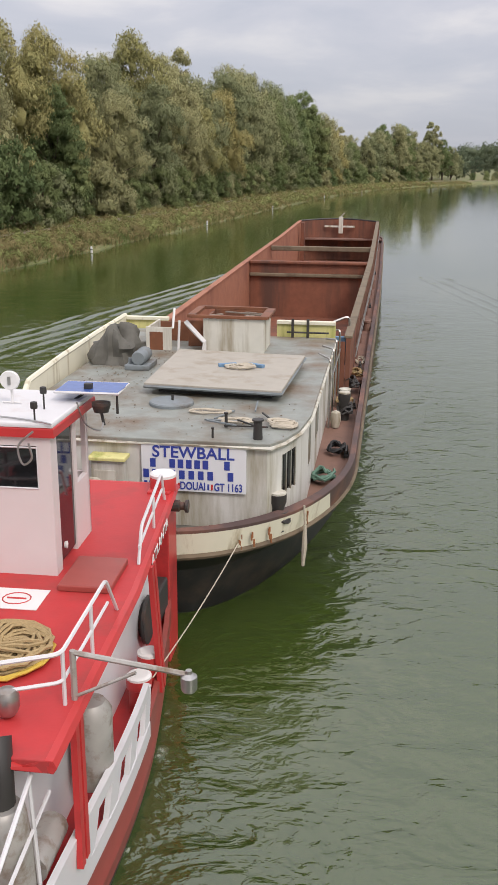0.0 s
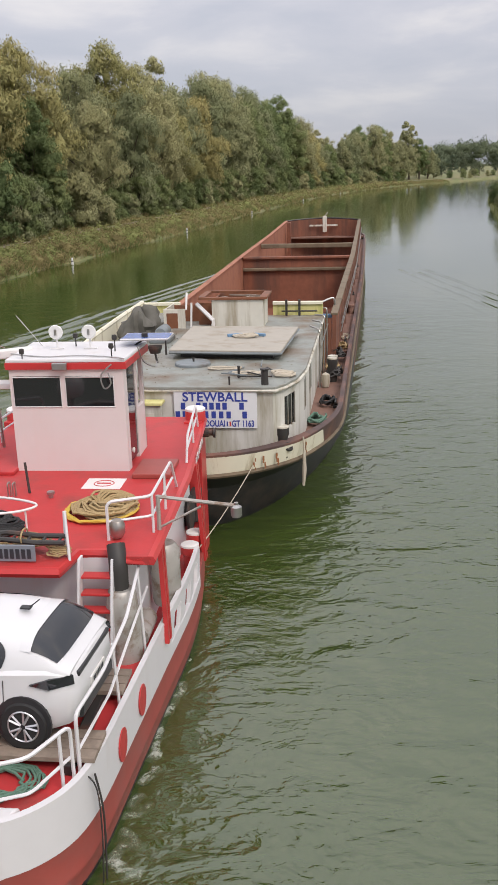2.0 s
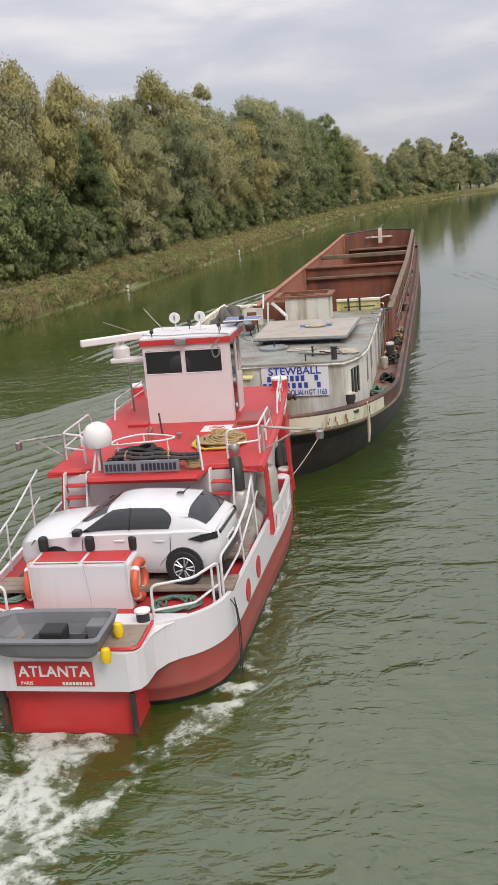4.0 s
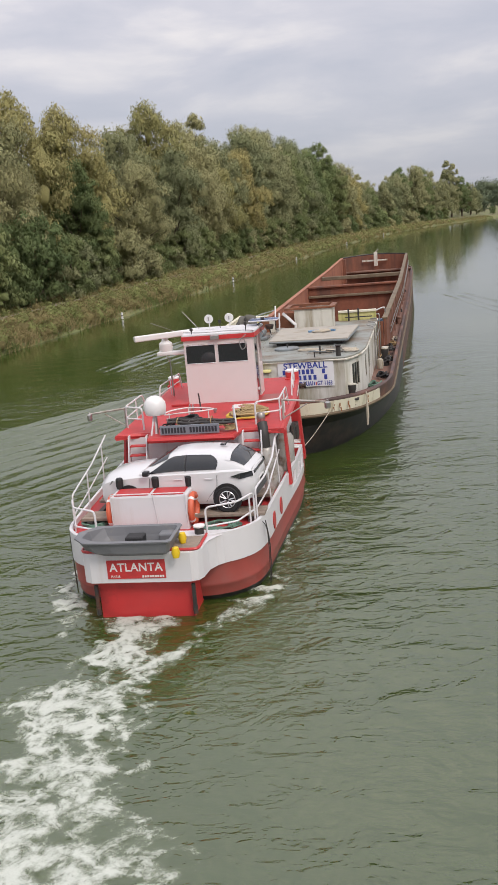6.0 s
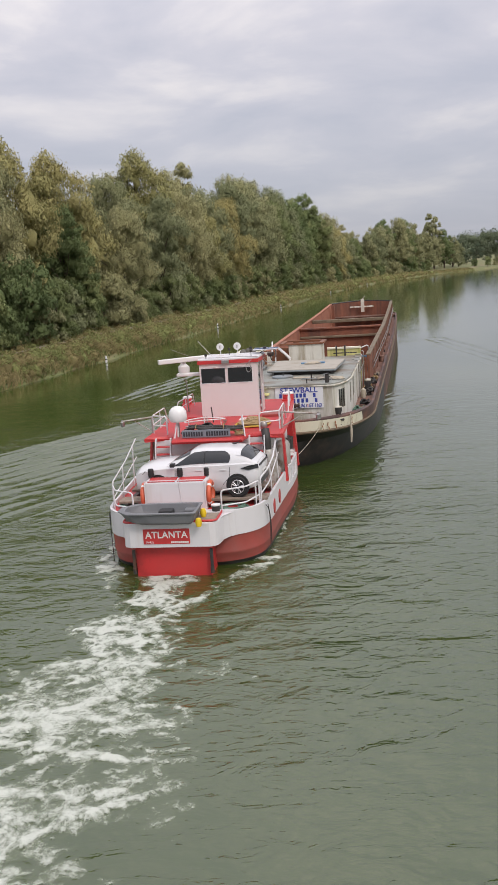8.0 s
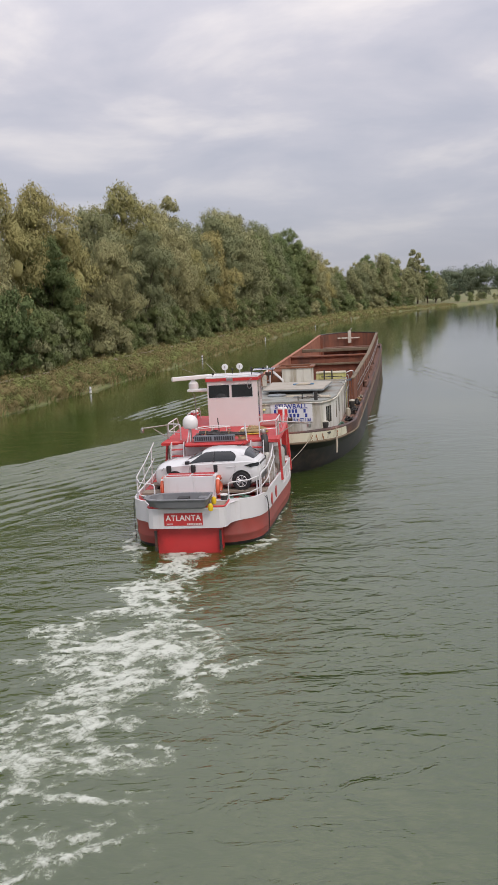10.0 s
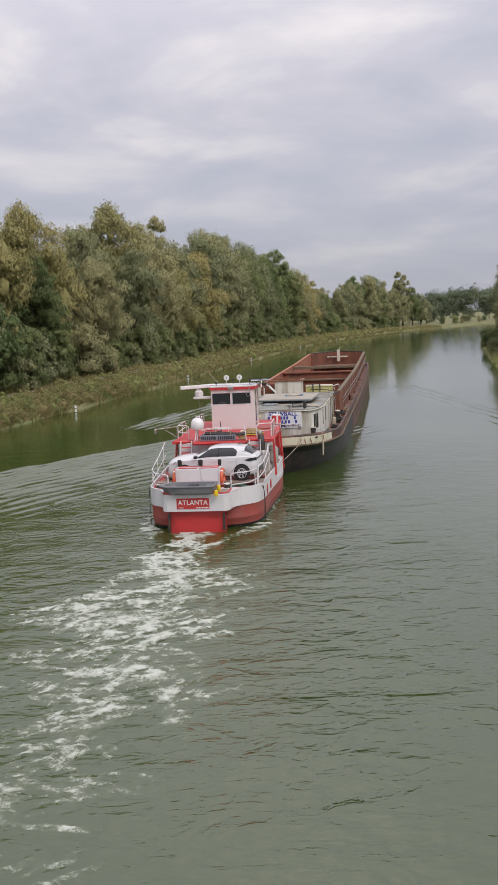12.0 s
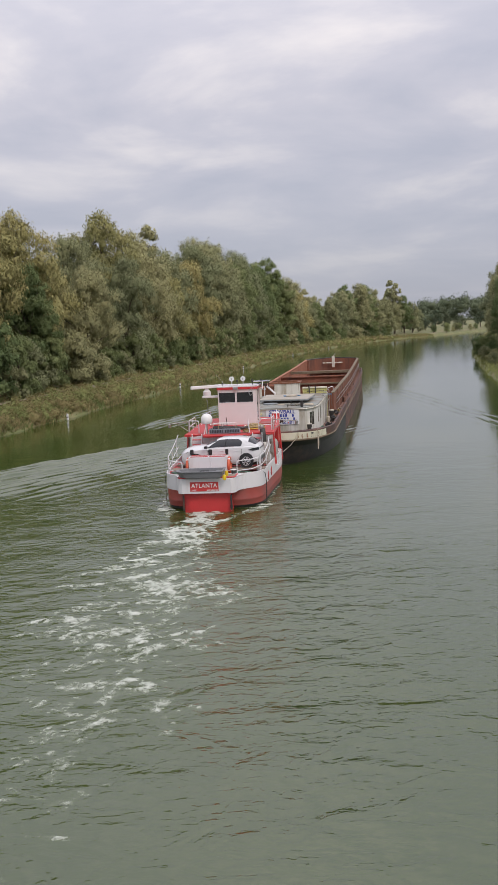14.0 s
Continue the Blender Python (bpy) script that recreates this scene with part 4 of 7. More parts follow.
        lathe(bm, [(.2, 2.7), (.2, 2.92), (.19, 2.94)], (x - .04, 10.85, 0), 20)
        post = part("mooring_post", bm, "red2", knee, "", True)
        bm = B()
        lathe(bm, [(.2, 2.93), (.2, 2.97), (.17, 2.99)], (x - .04, 10.85, 0), 20)
        part("post_cap", bm, "letter", knee, "white-painted cap")
        bm = B()
        lathe(bm, [(.09, 0), (.09, .12), (.06, .14), (.06, .2), (.1, .22), (.1, .26)], (x + .10, 10.75, 2.5), 14, "x")
        part("bitt", bm, "dark", knee)
        bm = B()
        box(bm, (x - .1, 9.75, 1.0), (x + .1, 10.4, 1.5), .03)
        part("winch_frame", bm, "dark", knee)
    # winch drum below the boat deck
    bm = B()
    lathe(bm, [(.34, 0), (.34, .05), (.24, .06), (.24, .5), (.34, .51), (.34, .56)], (.55, 9.2, 1.4), 20, "x")
    box(bm, (.45, 8.9, .9), (.55, 9.5, 1.5), .02)
    part("winch", bm, "dark", tug, "dark cable winch under the deck", True)
    # wheelhouse, a little lower than drawn and nearer the port side
    before = set(tug.children_recursive)
    wheel_house(tug)
    for ob in set(tug.children_recursive) - before:
        ob.data.transform(Matrix.Translation((-.07, 7.65, 2.72)) @ Matrix.Diagonal((.99, .8, .965, 1)) @ Matrix.Translation((0, -7.6, -2.72)))
    # name on the edge of the boat deck
    lettering("ATLANTA", .2, pose(1.328, 9.0, 2.655, 90, 0, 93.7), tug, "letter", 1.1, 1.5, bold=.003)
    rails(tug)
    stairs(tug)
    fittings(tug)
    # the port side deck is narrower than the starboard one
    edge = XC - 1.25
    for ob in tug.children_recursive:
        if ob.type == "MESH":
            for v in ob.data.vertices:
                if v.co.x < edge:
                    v.co.x = edge + (v.co.x - edge) * .82
    return tug


def wheel_house(tug):
    x0, x1, y0, y1, z0, z1 = -1.45, 0.45, 7.6, 9.4, 2.72, 4.5
    bm = B()
    wall_with_holes(bm, x0, x1, z0, z1, y0, y0 + .06, [(-1.40, -.60, 3.85, 4.38), (-.52, .28, 3.84, 4.38)])
    cab = part("wheelhouse", bm, "cabin", tug, "pinkish-white wheelhouse with dark windows")
    bm = B()
    for yy in (y0 + .06,):
        box(bm, (x0, yy, z0), (x0 + .06, y1, 3.7))
        box(bm, (x0, yy, 4.36), (x0 + .06, y1, z1))
        for a in (y0 + .06, 8.45, 9.2):
            box(bm, (x0, a, 3.7), (x0 + .06, a + .14, 4.36))
    box(bm, (x1 - .06, 7.66, z0), (x1, 7.86, z1))
    box(bm, (x1 - .06, 8.62, z0), (x1, 8.78, z1))
    box(bm, (x1 - .06, 8.78, z0), (x1, y1, 3.6))
    box(bm, (x1 - .06, 9.28, 3.6), (x1, y1, z1))
    box(bm, (x0, y1 - .06, z0), (x1, y1, 3.6))
    for a in (x0, -.54, x1 - .08):
        box(bm, (a, y1 - .06, 3.6), (a + .08, y1, z1))
    part("side_wall", bm, "cabin", cab)
    # one dark panel fills the side door opening
    bm = B()
    box(bm, (x1 - .05, 7.86, z0 + .08), (x1 - .02, 8.62, z1 - .05))
    part("side_door", bm, "glass", cab, "dark panel in the side door opening")
    bm = B()
    lathe(bm, [(.0, 0), (.045, .01), (.05, .04), (.0, .05)], (x1 - .01, 8.0, 3.0), 12, "x")
    part("door_handle", bm, "letter", cab)
    # opaque dark panes; their colour stands in for the dim interior
    bm = B()
    for a, b in ((-1.40, -.60), (-.52, .28)):
        box(bm, (a, y0 + .022, 3.84), (b, y0 + .036, 4.37))
    part("rear_window", bm, "glass", cab, "opaque dark wheelhouse window, coloured for the dim interior")
    bm = B()
    for a, b in ((-1.40, -.60), (-.52, .28)):
        pts = [(a, y0 - .004, 3.85), (b, y0 - .004, 3.85), (b, y0 - .004, 4.36), (a, y0 - .004, 4.36)]
        tube(bm, pts, .014, 4, True)
    part("window_frame", bm, "white", cab)
    bm = B()
    ol = [(x0 - .04, y0 - .06), (x1 + .06, y0 - .06), (x1 + .10, y1 + .1), (x0 - .10, y1 + .1)]
    slab(bm, ol, 4.5, 4.62, .02)
    part("roof_fascia", bm, "red2", cab, "red edge of the wheelhouse roof")
    bm = B()
    slab(bm, [(x * .985 - .007, y) for x, y in ol], 4.622, 4.68, .03)
    part("roof", bm, "white", cab, "white wheelhouse roof")
    bm = B()
    box(bm, (-.68, 7.42, 4.50), (-.44, 7.50, 4.62), .01)
    part("flood_lamp", bm, "steel", cab)
    # round lamps on the roof
    for x in (-.84, -.27):
        bm = B()
        lathe(bm, [(.0, -.02), (.115, -.02), (.125, 0), (.115, .05), (.05, .1), (0, .11)], (x, 8.5, 4.99), 18, "y")
        tube(bm, [(x, 8.56, 4.66), (x, 8.56, 4.9)], .018, 6)
        tube(bm, [(x - .12, 8.55, 4.7), (x + .12, 8.55, 4.7)], .012, 5)
        lamp = part("searchlight", bm, "dome", cab, "round white searchlight on the roof", True)
        bm = B()
        box(bm, (x - .018, 8.46, 4.94), (x + .018, 8.475, 5.04))
        part("lamp_mark", bm, "steel", lamp)
    # radar scanner
    bm = B()
    box(bm, (-1.0, -.07, -.08), (1.0, .08, .08), .03)
    bm.transform(pose(-2.08, 7.95, 4.66, 0, 0, 38))
    scan = part("radar_scanner", bm, "dome", cab, "white radar scanner bar with faded red lettering")
    bm = B()
    for i in range(7):
        box(bm, (-.8 + i * .14, -.076, -.03), (-.72 + i * .14, -.07, .03))
    bm.transform(pose(-2.08, 7.95, 4.66, 0, 0, 38))
    part("faded_lettering", bm, "red", scan)
    bm = B()
    lathe(bm, [(.18, 4.2), (.2, 4.25), (.2, 4.42), (.1, 4.5), (.06, 4.62)], (-2.05, 8.1, 0), 14)
    box(bm, (-2.3, 7.9, 4.1), (-1.5, 8.3, 4.2), .02)
    part("radar_pedestal", bm, "dome", cab, "", True)
    bm = B()
    tube(bm, [(-2.2, 9.3, 2.72), (-2.2, 9.2, 3.9)], [.035, .02], 6)
    tube(bm, [(-2.2, 9.25, 3.7), (-2.2, 8.6, 4.1)], .012, 5)
    part("mast", bm, "steel", cab)
    # solar panel on a bracket
    bm = B()
    box(bm, (.22, 8.72, 4.80), (1.02, 9.42, 4.83), .005)
    sp = part("solar_panel", bm, "panel", cab, "blue solar panel with a white frame")
    bm = B()
    tube(bm, [(.22, 8.72, 4.815), (1.02, 8.72, 4.815), (1.02, 9.42, 4.815), (.22, 9.42, 4.815)], .018, 4, True)
    part("panel_frame", bm, "white", sp)
    bm = B()
    box(bm, (.55, 8.9, 4.83), (.65, 9.0, 4.9), .01)
    part("junction_box", bm, "dark", sp)
    bm = B()
    tube(bm, [(.3, 9.0, 4.6), (.6, 9.05, 4.8), (.95, 9.0, 4.78), (.95, 9.0, 4.5)], .018, 6)
    part("bracket", bm, "dark", sp)
    bm = B()
    lathe(bm, [(.0, -.12), (.09, -.11), (.12, -.02), (.12, .02), (0, .03)], (.8, 8.75, 4.68), 14)
    tube(bm, [(.8, 8.75, 4.56), (.83, 8.75, 4.4)], .02, 6)
    part("horn", bm, "dark", cab)
    for x, y, h in ((.28, 7.6, .26), (-1.2, 7.6, .18), (.2, 8.3, .3), (-.6, 8.9, .25)):
        bm = B()
        tube(bm, [(x, y, 4.66), (x, y, 4.66 + h)], .012, 5)
        lathe(bm, [(.0, 0), (.04, .0), (.045, .03), (.04, .08), (0, .09)], (x, y, 4.68 + h - .1), 10)
        part("deck_light", bm, "dark", cab)
    bm = B()
    tube(bm, smooth_line([(-1.5, 8.0, 4.7), (-.9, 7.7, 4.695), (-.3, 7.75, 4.70), (.3, 7.56, 4.70), (.5, 7.5, 4.68)], 6), .012, 5)
    tube(bm, smooth_line([(.3, 7.44, 4.6), (.12, 7.42, 4.42), (.16, 7.42, 4.2), (.27, 7.42, 4.28), (.24, 7.42, 4.46)], 6), .014, 5)
    tube(bm, smooth_line([(.5, 8.7, 4.7), (.62, 8.6, 4.45), (.8, 8.6, 4.36), (.83, 8.7, 4.44)], 6), .012, 5)
    part("cable", bm, "steel", cab)
    bm = B()
    tube(bm, [(-1.9, 9.0, 4.65), (-2.6, 8.6, 4.98)], .008, 4)
    tube(bm, [(-1.2, 9.0, 4.65), (-1.7, 9.2, 5.2)], .008, 4)
    part("aerial", bm, "steel", cab)


def rail(tug, pts, posts, z_off=0.0, mids=(0.5,), h=None, name="guard_rail", r=.022):
    """A bent tube rail with posts, given by points of its top bar; each post drops by its length."""
    bm = B()
    tube(bm, bend(pts, .1), r, 6)
    for p, q in posts:
        tube(bm, [p, q], r * .9, 6)
    for ln in mids:
        if isinstance(ln, (list, tuple)):
            tube(bm, bend(ln, .08), r * .85, 6)
    part(name, bm, "white", tug, "white tubular guard rail")


def rails(tug):
    # starboard and port quarters of the aft deck
    for s in (1, -1):
        X = lambda v: XC + s * (v - .10 if v > 1.9 else v)
        rail(tug, [(X(1.15), .75, 1.25), (X(1.15), .75, 1.95), (X(1.75), .95, 1.98), (X(2.12), 1.5, 2.0), (X(2.12), 1.5, 1.3)],
             [((X(2.05), 1.35, 1.98), (X(2.05), 1.35, 1.3))],
             mids=[[(X(1.15), .75, 1.55), (X(1.75), .95, 1.58), (X(2.1), 1.5, 1.62)]])
        rail(tug, [(X(2.15), 1.62, 1.3), (X(2.15), 1.62, 2.05), (X(2.25), 2.4, 2.1), (X(2.3), 3.4, 2.25), (X(2.28), 4.6, 2.65)],
             [((X(2.24), 2.9, 2.17), (X(2.28), 2.9, 1.25)), ((X(2.28), 4.2, 2.5), (X(2.32), 4.2, 1.3))],
             mids=[[(X(2.15), 1.62, 1.62), (X(2.25), 2.6, 1.7), (X(2.3), 4.6, 2.1)]])
    # boat deck rails
    for x, s in ((1.30, 1), (-2.55, -1)):
        k = lambda y: x - s * max(0, (y - 7.4)) * .065
        rail(tug, [(k(10.6), 10.4, 2.72), (k(10.6), 10.2, 3.18), (k(8.2), 8.3, 3.15), (k(8.2), 8.1, 2.72)],
             [((k(9.3), 9.3, 3.16), (k(9.3), 9.3, 2.72))], mids=[[(k(10.5), 10.2, 2.95), (k(8.2), 8.15, 2.93)]])
        rail(tug, [(k(7.6), 6.9, 2.72), (k(7.6), 6.5, 3.26), (x, 4.95, 3.26), (x - s * .55, 4.7, 3.26), (x - s * .55, 4.7, 2.72)],
             [((x, 5.0, 3.26), (x, 5.0, 2.72)), ((x, 5.9, 3.26), (x, 5.9, 2.72))],
             mids=[[(x, 6.5, 3.0), (x, 4.95, 2.98), (x - s * .55, 4.7, 2.98)]])
        # stanchions at the stair heads
        rail(tug, [(x - s * .98, 4.2, 2.7), (x - s * .98, 4.25, 3.3)], [], mids=[], r=.025)
        rail(tug, [(x - s * .9, 4.05, 2.7), (x - s * .98, 4.25, 3.3)], [], mids=[], r=.02)
    for s in (1, -1):
        # swung-out fender arms
        bm = B()
        x = 1.36 if s == 1 else -2.62
        tube(bm, [(x, 5.1, 1.3), (x, 5.1, 3.22)], .03, 6)
        tube(bm, [(x, 5.1, 3.2), (x + s * 1.05, 5.0, 3.12)], .026, 6)
        tube(bm, [(x, 5.1, 2.75), (x + s * .6, 5.0, 3.1)], .018, 5)
        arm = part("fender_arm", bm, "exhaust", tug, "grey steel arm swung out over the side")
        x += s * 1.08
        bm = B()
        lathe(bm, [(.0, -.09), (.065, -.09), (.075, -.06), (.075, .05), (.03, .08), (.03, .11)], (x, 5.0, 3.05), 14)
        part("fender_weight", bm, "steel", arm, "", True)


def stairs(tug):
    for x0, x1 in ((.52, .93), (-2.22, -1.80)):
        bm = B()
        for x in (x0 - .02, x1 + .0):
            loft(bm, [[(x, 3.6, 1.2), (x + .03, 3.6, 1.2), (x + .03, 3.75, 1.2), (x, 3.75, 1.2)],
                      [(x, 4.05, 2.72), (x + .03, 4.05, 2.72), (x + .03, 4.2, 2.72), (x, 4.2, 2.72)]], cap0=True, cap1=True)
        st = part("stair", bm, "white", tug, "steep steps up to the boat deck")
        for i in range(6):
            z = 1.42 + i * .21
            y = 3.66 + (z - 1.2) * .3
            b = B()
            box(b, (x0 + .01, y, z - .015), (x1, y + .17, z + .015), .004)
            part("tread", b, "red2", st, "red step")


def fittings(tug):
    # exhaust stack beside the stair
    bm = B()
    lathe(bm, [(.24, 1.2), (.22, 1.95), (.19, 2.25), (.15, 2.3)], (1.02, 4.12, 0), 18)
    ex = part("exhaust_trunk", bm, "exhaust", tug, "lagged grey exhaust trunk", True)
    bm = B()
    tube(bm, bend([(1.0, 4.14, 2.2), (1.0, 4.15, 2.62), (.95, 4.28, 2.84)], .2), .12, 14)
    part("exhaust_pipe", bm, "dark", ex, "sooty bent exhaust pipe", True)
    bm = B()
    lathe(bm, [(.0, -.5), (.2, -.5), (.22, -.4), (.22, .35), (.15, .45), (0, .47)], (1.25, 5.9, 1.75), 16)
    part("silencer", bm, "exhaust", tug, "dented lagged silencer drum", True)
    bm = B()
    lathe(bm, [(.15, -.3), (.15, .3)], (1.15, 4.6, 1.5), 14, "y")
    part("lagged_pipe", bm, "exhaust", tug, "", True)
    bm = B()
    lathe(bm, [(.0, 0), (.07, 0), (.09, .03), (.11, .08), (.11, .18), (.08, .24), (0, .26)], (.86, 4.75, 2.75), 16)
    part("vent_cowl", bm, "steel", tug, "ribbed steel ventilator", True)
    # bollard pairs
    for s in (1, -1):
        for y in (7.78, 8.36):
            bm = B()
            x = XC + s * 2.24
            lathe(bm, [(.13, .9), (.13, 1.22), (.16, 1.24), (.16, 1.36)], (x, y, 0), 18)
            bo = part("bollard", bm, "red2", tug, "red bollard with a white top", True)
            bm = B()
            lathe(bm, [(.157, 1.36), (.157, 1.39), (.12, 1.41), (0, 1.41)], (x, y, 0), 18)
            part("bollard_cap", bm, "letter", bo)
    for x, y in ((XC + 1.02, .62), (XC - .95, .62)):
        bm = B()
        lathe(bm, [(.12, 1.32), (.1, 1.37), (.1, 1.58), (.12, 1.6)], (x, y, 0), 14)
        box(bm, (x - .2, y - .12, 1.32), (x + .22, y + .12, 1.36), .01)
        bo = part("bollard", bm, "dark", tug, "dark bollard with a white top", True)
        bm = B()
        lathe(bm, [(.12, 1.6), (.12, 1.63), (0, 1.64)], (x, y, 0), 14)
        part("bollard_cap", bm, "letter", bo)
    # satellite dome on its post
    bm = B()
    lathe(bm, [(.0, -.02), (.22, -.02), (.25, .03), (.265, .14), (.25, .27), (.18, .37), (.08, .42), (0, .43)], (-1.55, 4.25, 3.2), 24)
    do = part("satellite_dome", bm, "dome", tug, "white satellite dome on a post", True)
    bm = B()
    tube(bm, [(-1.55, 4.25, 2.6), (-1.55, 4.25, 3.2)], .03, 8)
    part("dome_post", bm, "steel", do)
    # registration board on the deck's aft edge
    bm = B()
    box(bm, (-1.40, 3.92, 2.74), (.0, 3.95, 2.96), .006)
    sg = part("registration_board", bm, "greysign", tug, "grey board with dark numbers")
    for i in range(18):
        if i == 8:
            continue
        x = -1.36 + i * .074
        bm = B()
        box(bm, (x, 3.912, 2.78), (x + .05, 3.918, 2.91))
        part("number_bar", bm, "darkletter", sg)
    # hatch, vents and a worn sign on the boat deck
    bm = B()
    box(bm, (.5, 7.25, 2.72), (1.12, 8.1, 2.80), .015)
    part("deck_hatch", bm, "hullred", tug, "dull red flush hatch")
    bm = B()
    box(bm, (-1.95, 7.4, 2.72), (-1.5, 8.2, 2.78), .015)
    part("deck_hatch", bm, "red", tug)
    bm = B()
    box(bm, (-.2, 6.75, 2.722), (.42, 7.25, 2.728))
    ps = part("deck_panel", bm, "letter", tug, "white square panel with a faded red ring")
    bm = B()
    tube(bm, [(.11 + .16 * math.cos(a * .4), 7.0 + .14 * math.sin(a * .4), 2.73) for a in range(16)], .008, 4, True)
    tube(bm, [(0, 7.0, 2.73), (.22, 7.0, 2.73)], .014, 4)
    part("faded_ring", bm, "red", ps)
    for x, y, h, r in ((-.55, 6.35, .1, .06), (.62, 6.1, .05, .13), (-1.5, 5.2, .14, .06)):
        bm = B()
        lathe(bm, [(r * .6, 2.72), (r * .6, 2.72 + h * .6), (r, 2.72 + h * .6), (r, 2.72 + h), (0, 2.73 + h)], (x, y, 0), 14)
        part("vent_cap", bm, "red" if r > .1 else "steel", tug)
    bm = B()
    tube(bm, [(-.95, 6.55, 2.72), (-1.0, 6.6, 3.2)], .02, 6)
    part("stanchion", bm, "dark", tug)
    bm = B()
    for x in (-1.2, -1.12):
        tube(bm, bend([(x, 6.3, 2.72), (x, 6.3, 2.95), (x, 6.42, 2.95), (x, 6.42, 2.72)], .04), .014, 5)
    part("deck_bracket", bm, "steel", tug)
    # stern locker with lids and three stub lamps
    bm = B()
    box(bm, (XC - .98, 1.3, 1.2), (XC + .66, 1.9, 2.06), .03)
    lk = part("stern_locker", bm, "white", tug, "white steel locker with red lids")
    for a, b in ((-.90, -.17), (-.10, .58)):
        bm = B()
        box(bm, (XC + a, 1.36, 2.06), (XC + b, 1.85, 2.085), .01)
        part("locker_lid", bm, "red", lk, "faded red lid")
    for x in (XC - .92, XC - .13, XC + .60):
        bm = B()
        lathe(bm, [(.07, 2.08), (.08, 2.14), (.08, 2.28), (.06, 2.31), (0, 2.315)], (x, 1.9, 0), 12)
        part("stub_lamp", bm, "rubber", lk)
    bm = B()
    tube(bm, bend([(XC - .96, 1.28, 1.5), (XC - .96, 1.28, 2.12), (XC + .64, 1.28, 2.12), (XC + .64, 1.28, 1.5)], .05), .012, 5)
    tube(bm, [(XC - .05, 1.285, 2.1), (XC + .02, 1.285, 1.4)], .01, 4)
    part("grab_bar", bm, "white", lk)
    # tyre fenders and hanging lines
    for s in (1, -1):
        for y in (1.55,):
            bm = B()
            x = XC + s * 2.21
            tube(bm, smooth_line([(x - s * .1, y, 1.4), (x + s * .02, y + .02, 1.2), (x + s * .03, y + .05, .6), (x, y, -.2)], 4), .009, 5)
            tube(bm, smooth_line([(x, y + .06, 1.35), (x + s * .05, y + .1, .8), (x + s * .02, y + .08, -.2)], 4), .012, 7)
            part("fender_rope", bm, "dark", tug, "dark hanging rope fender")


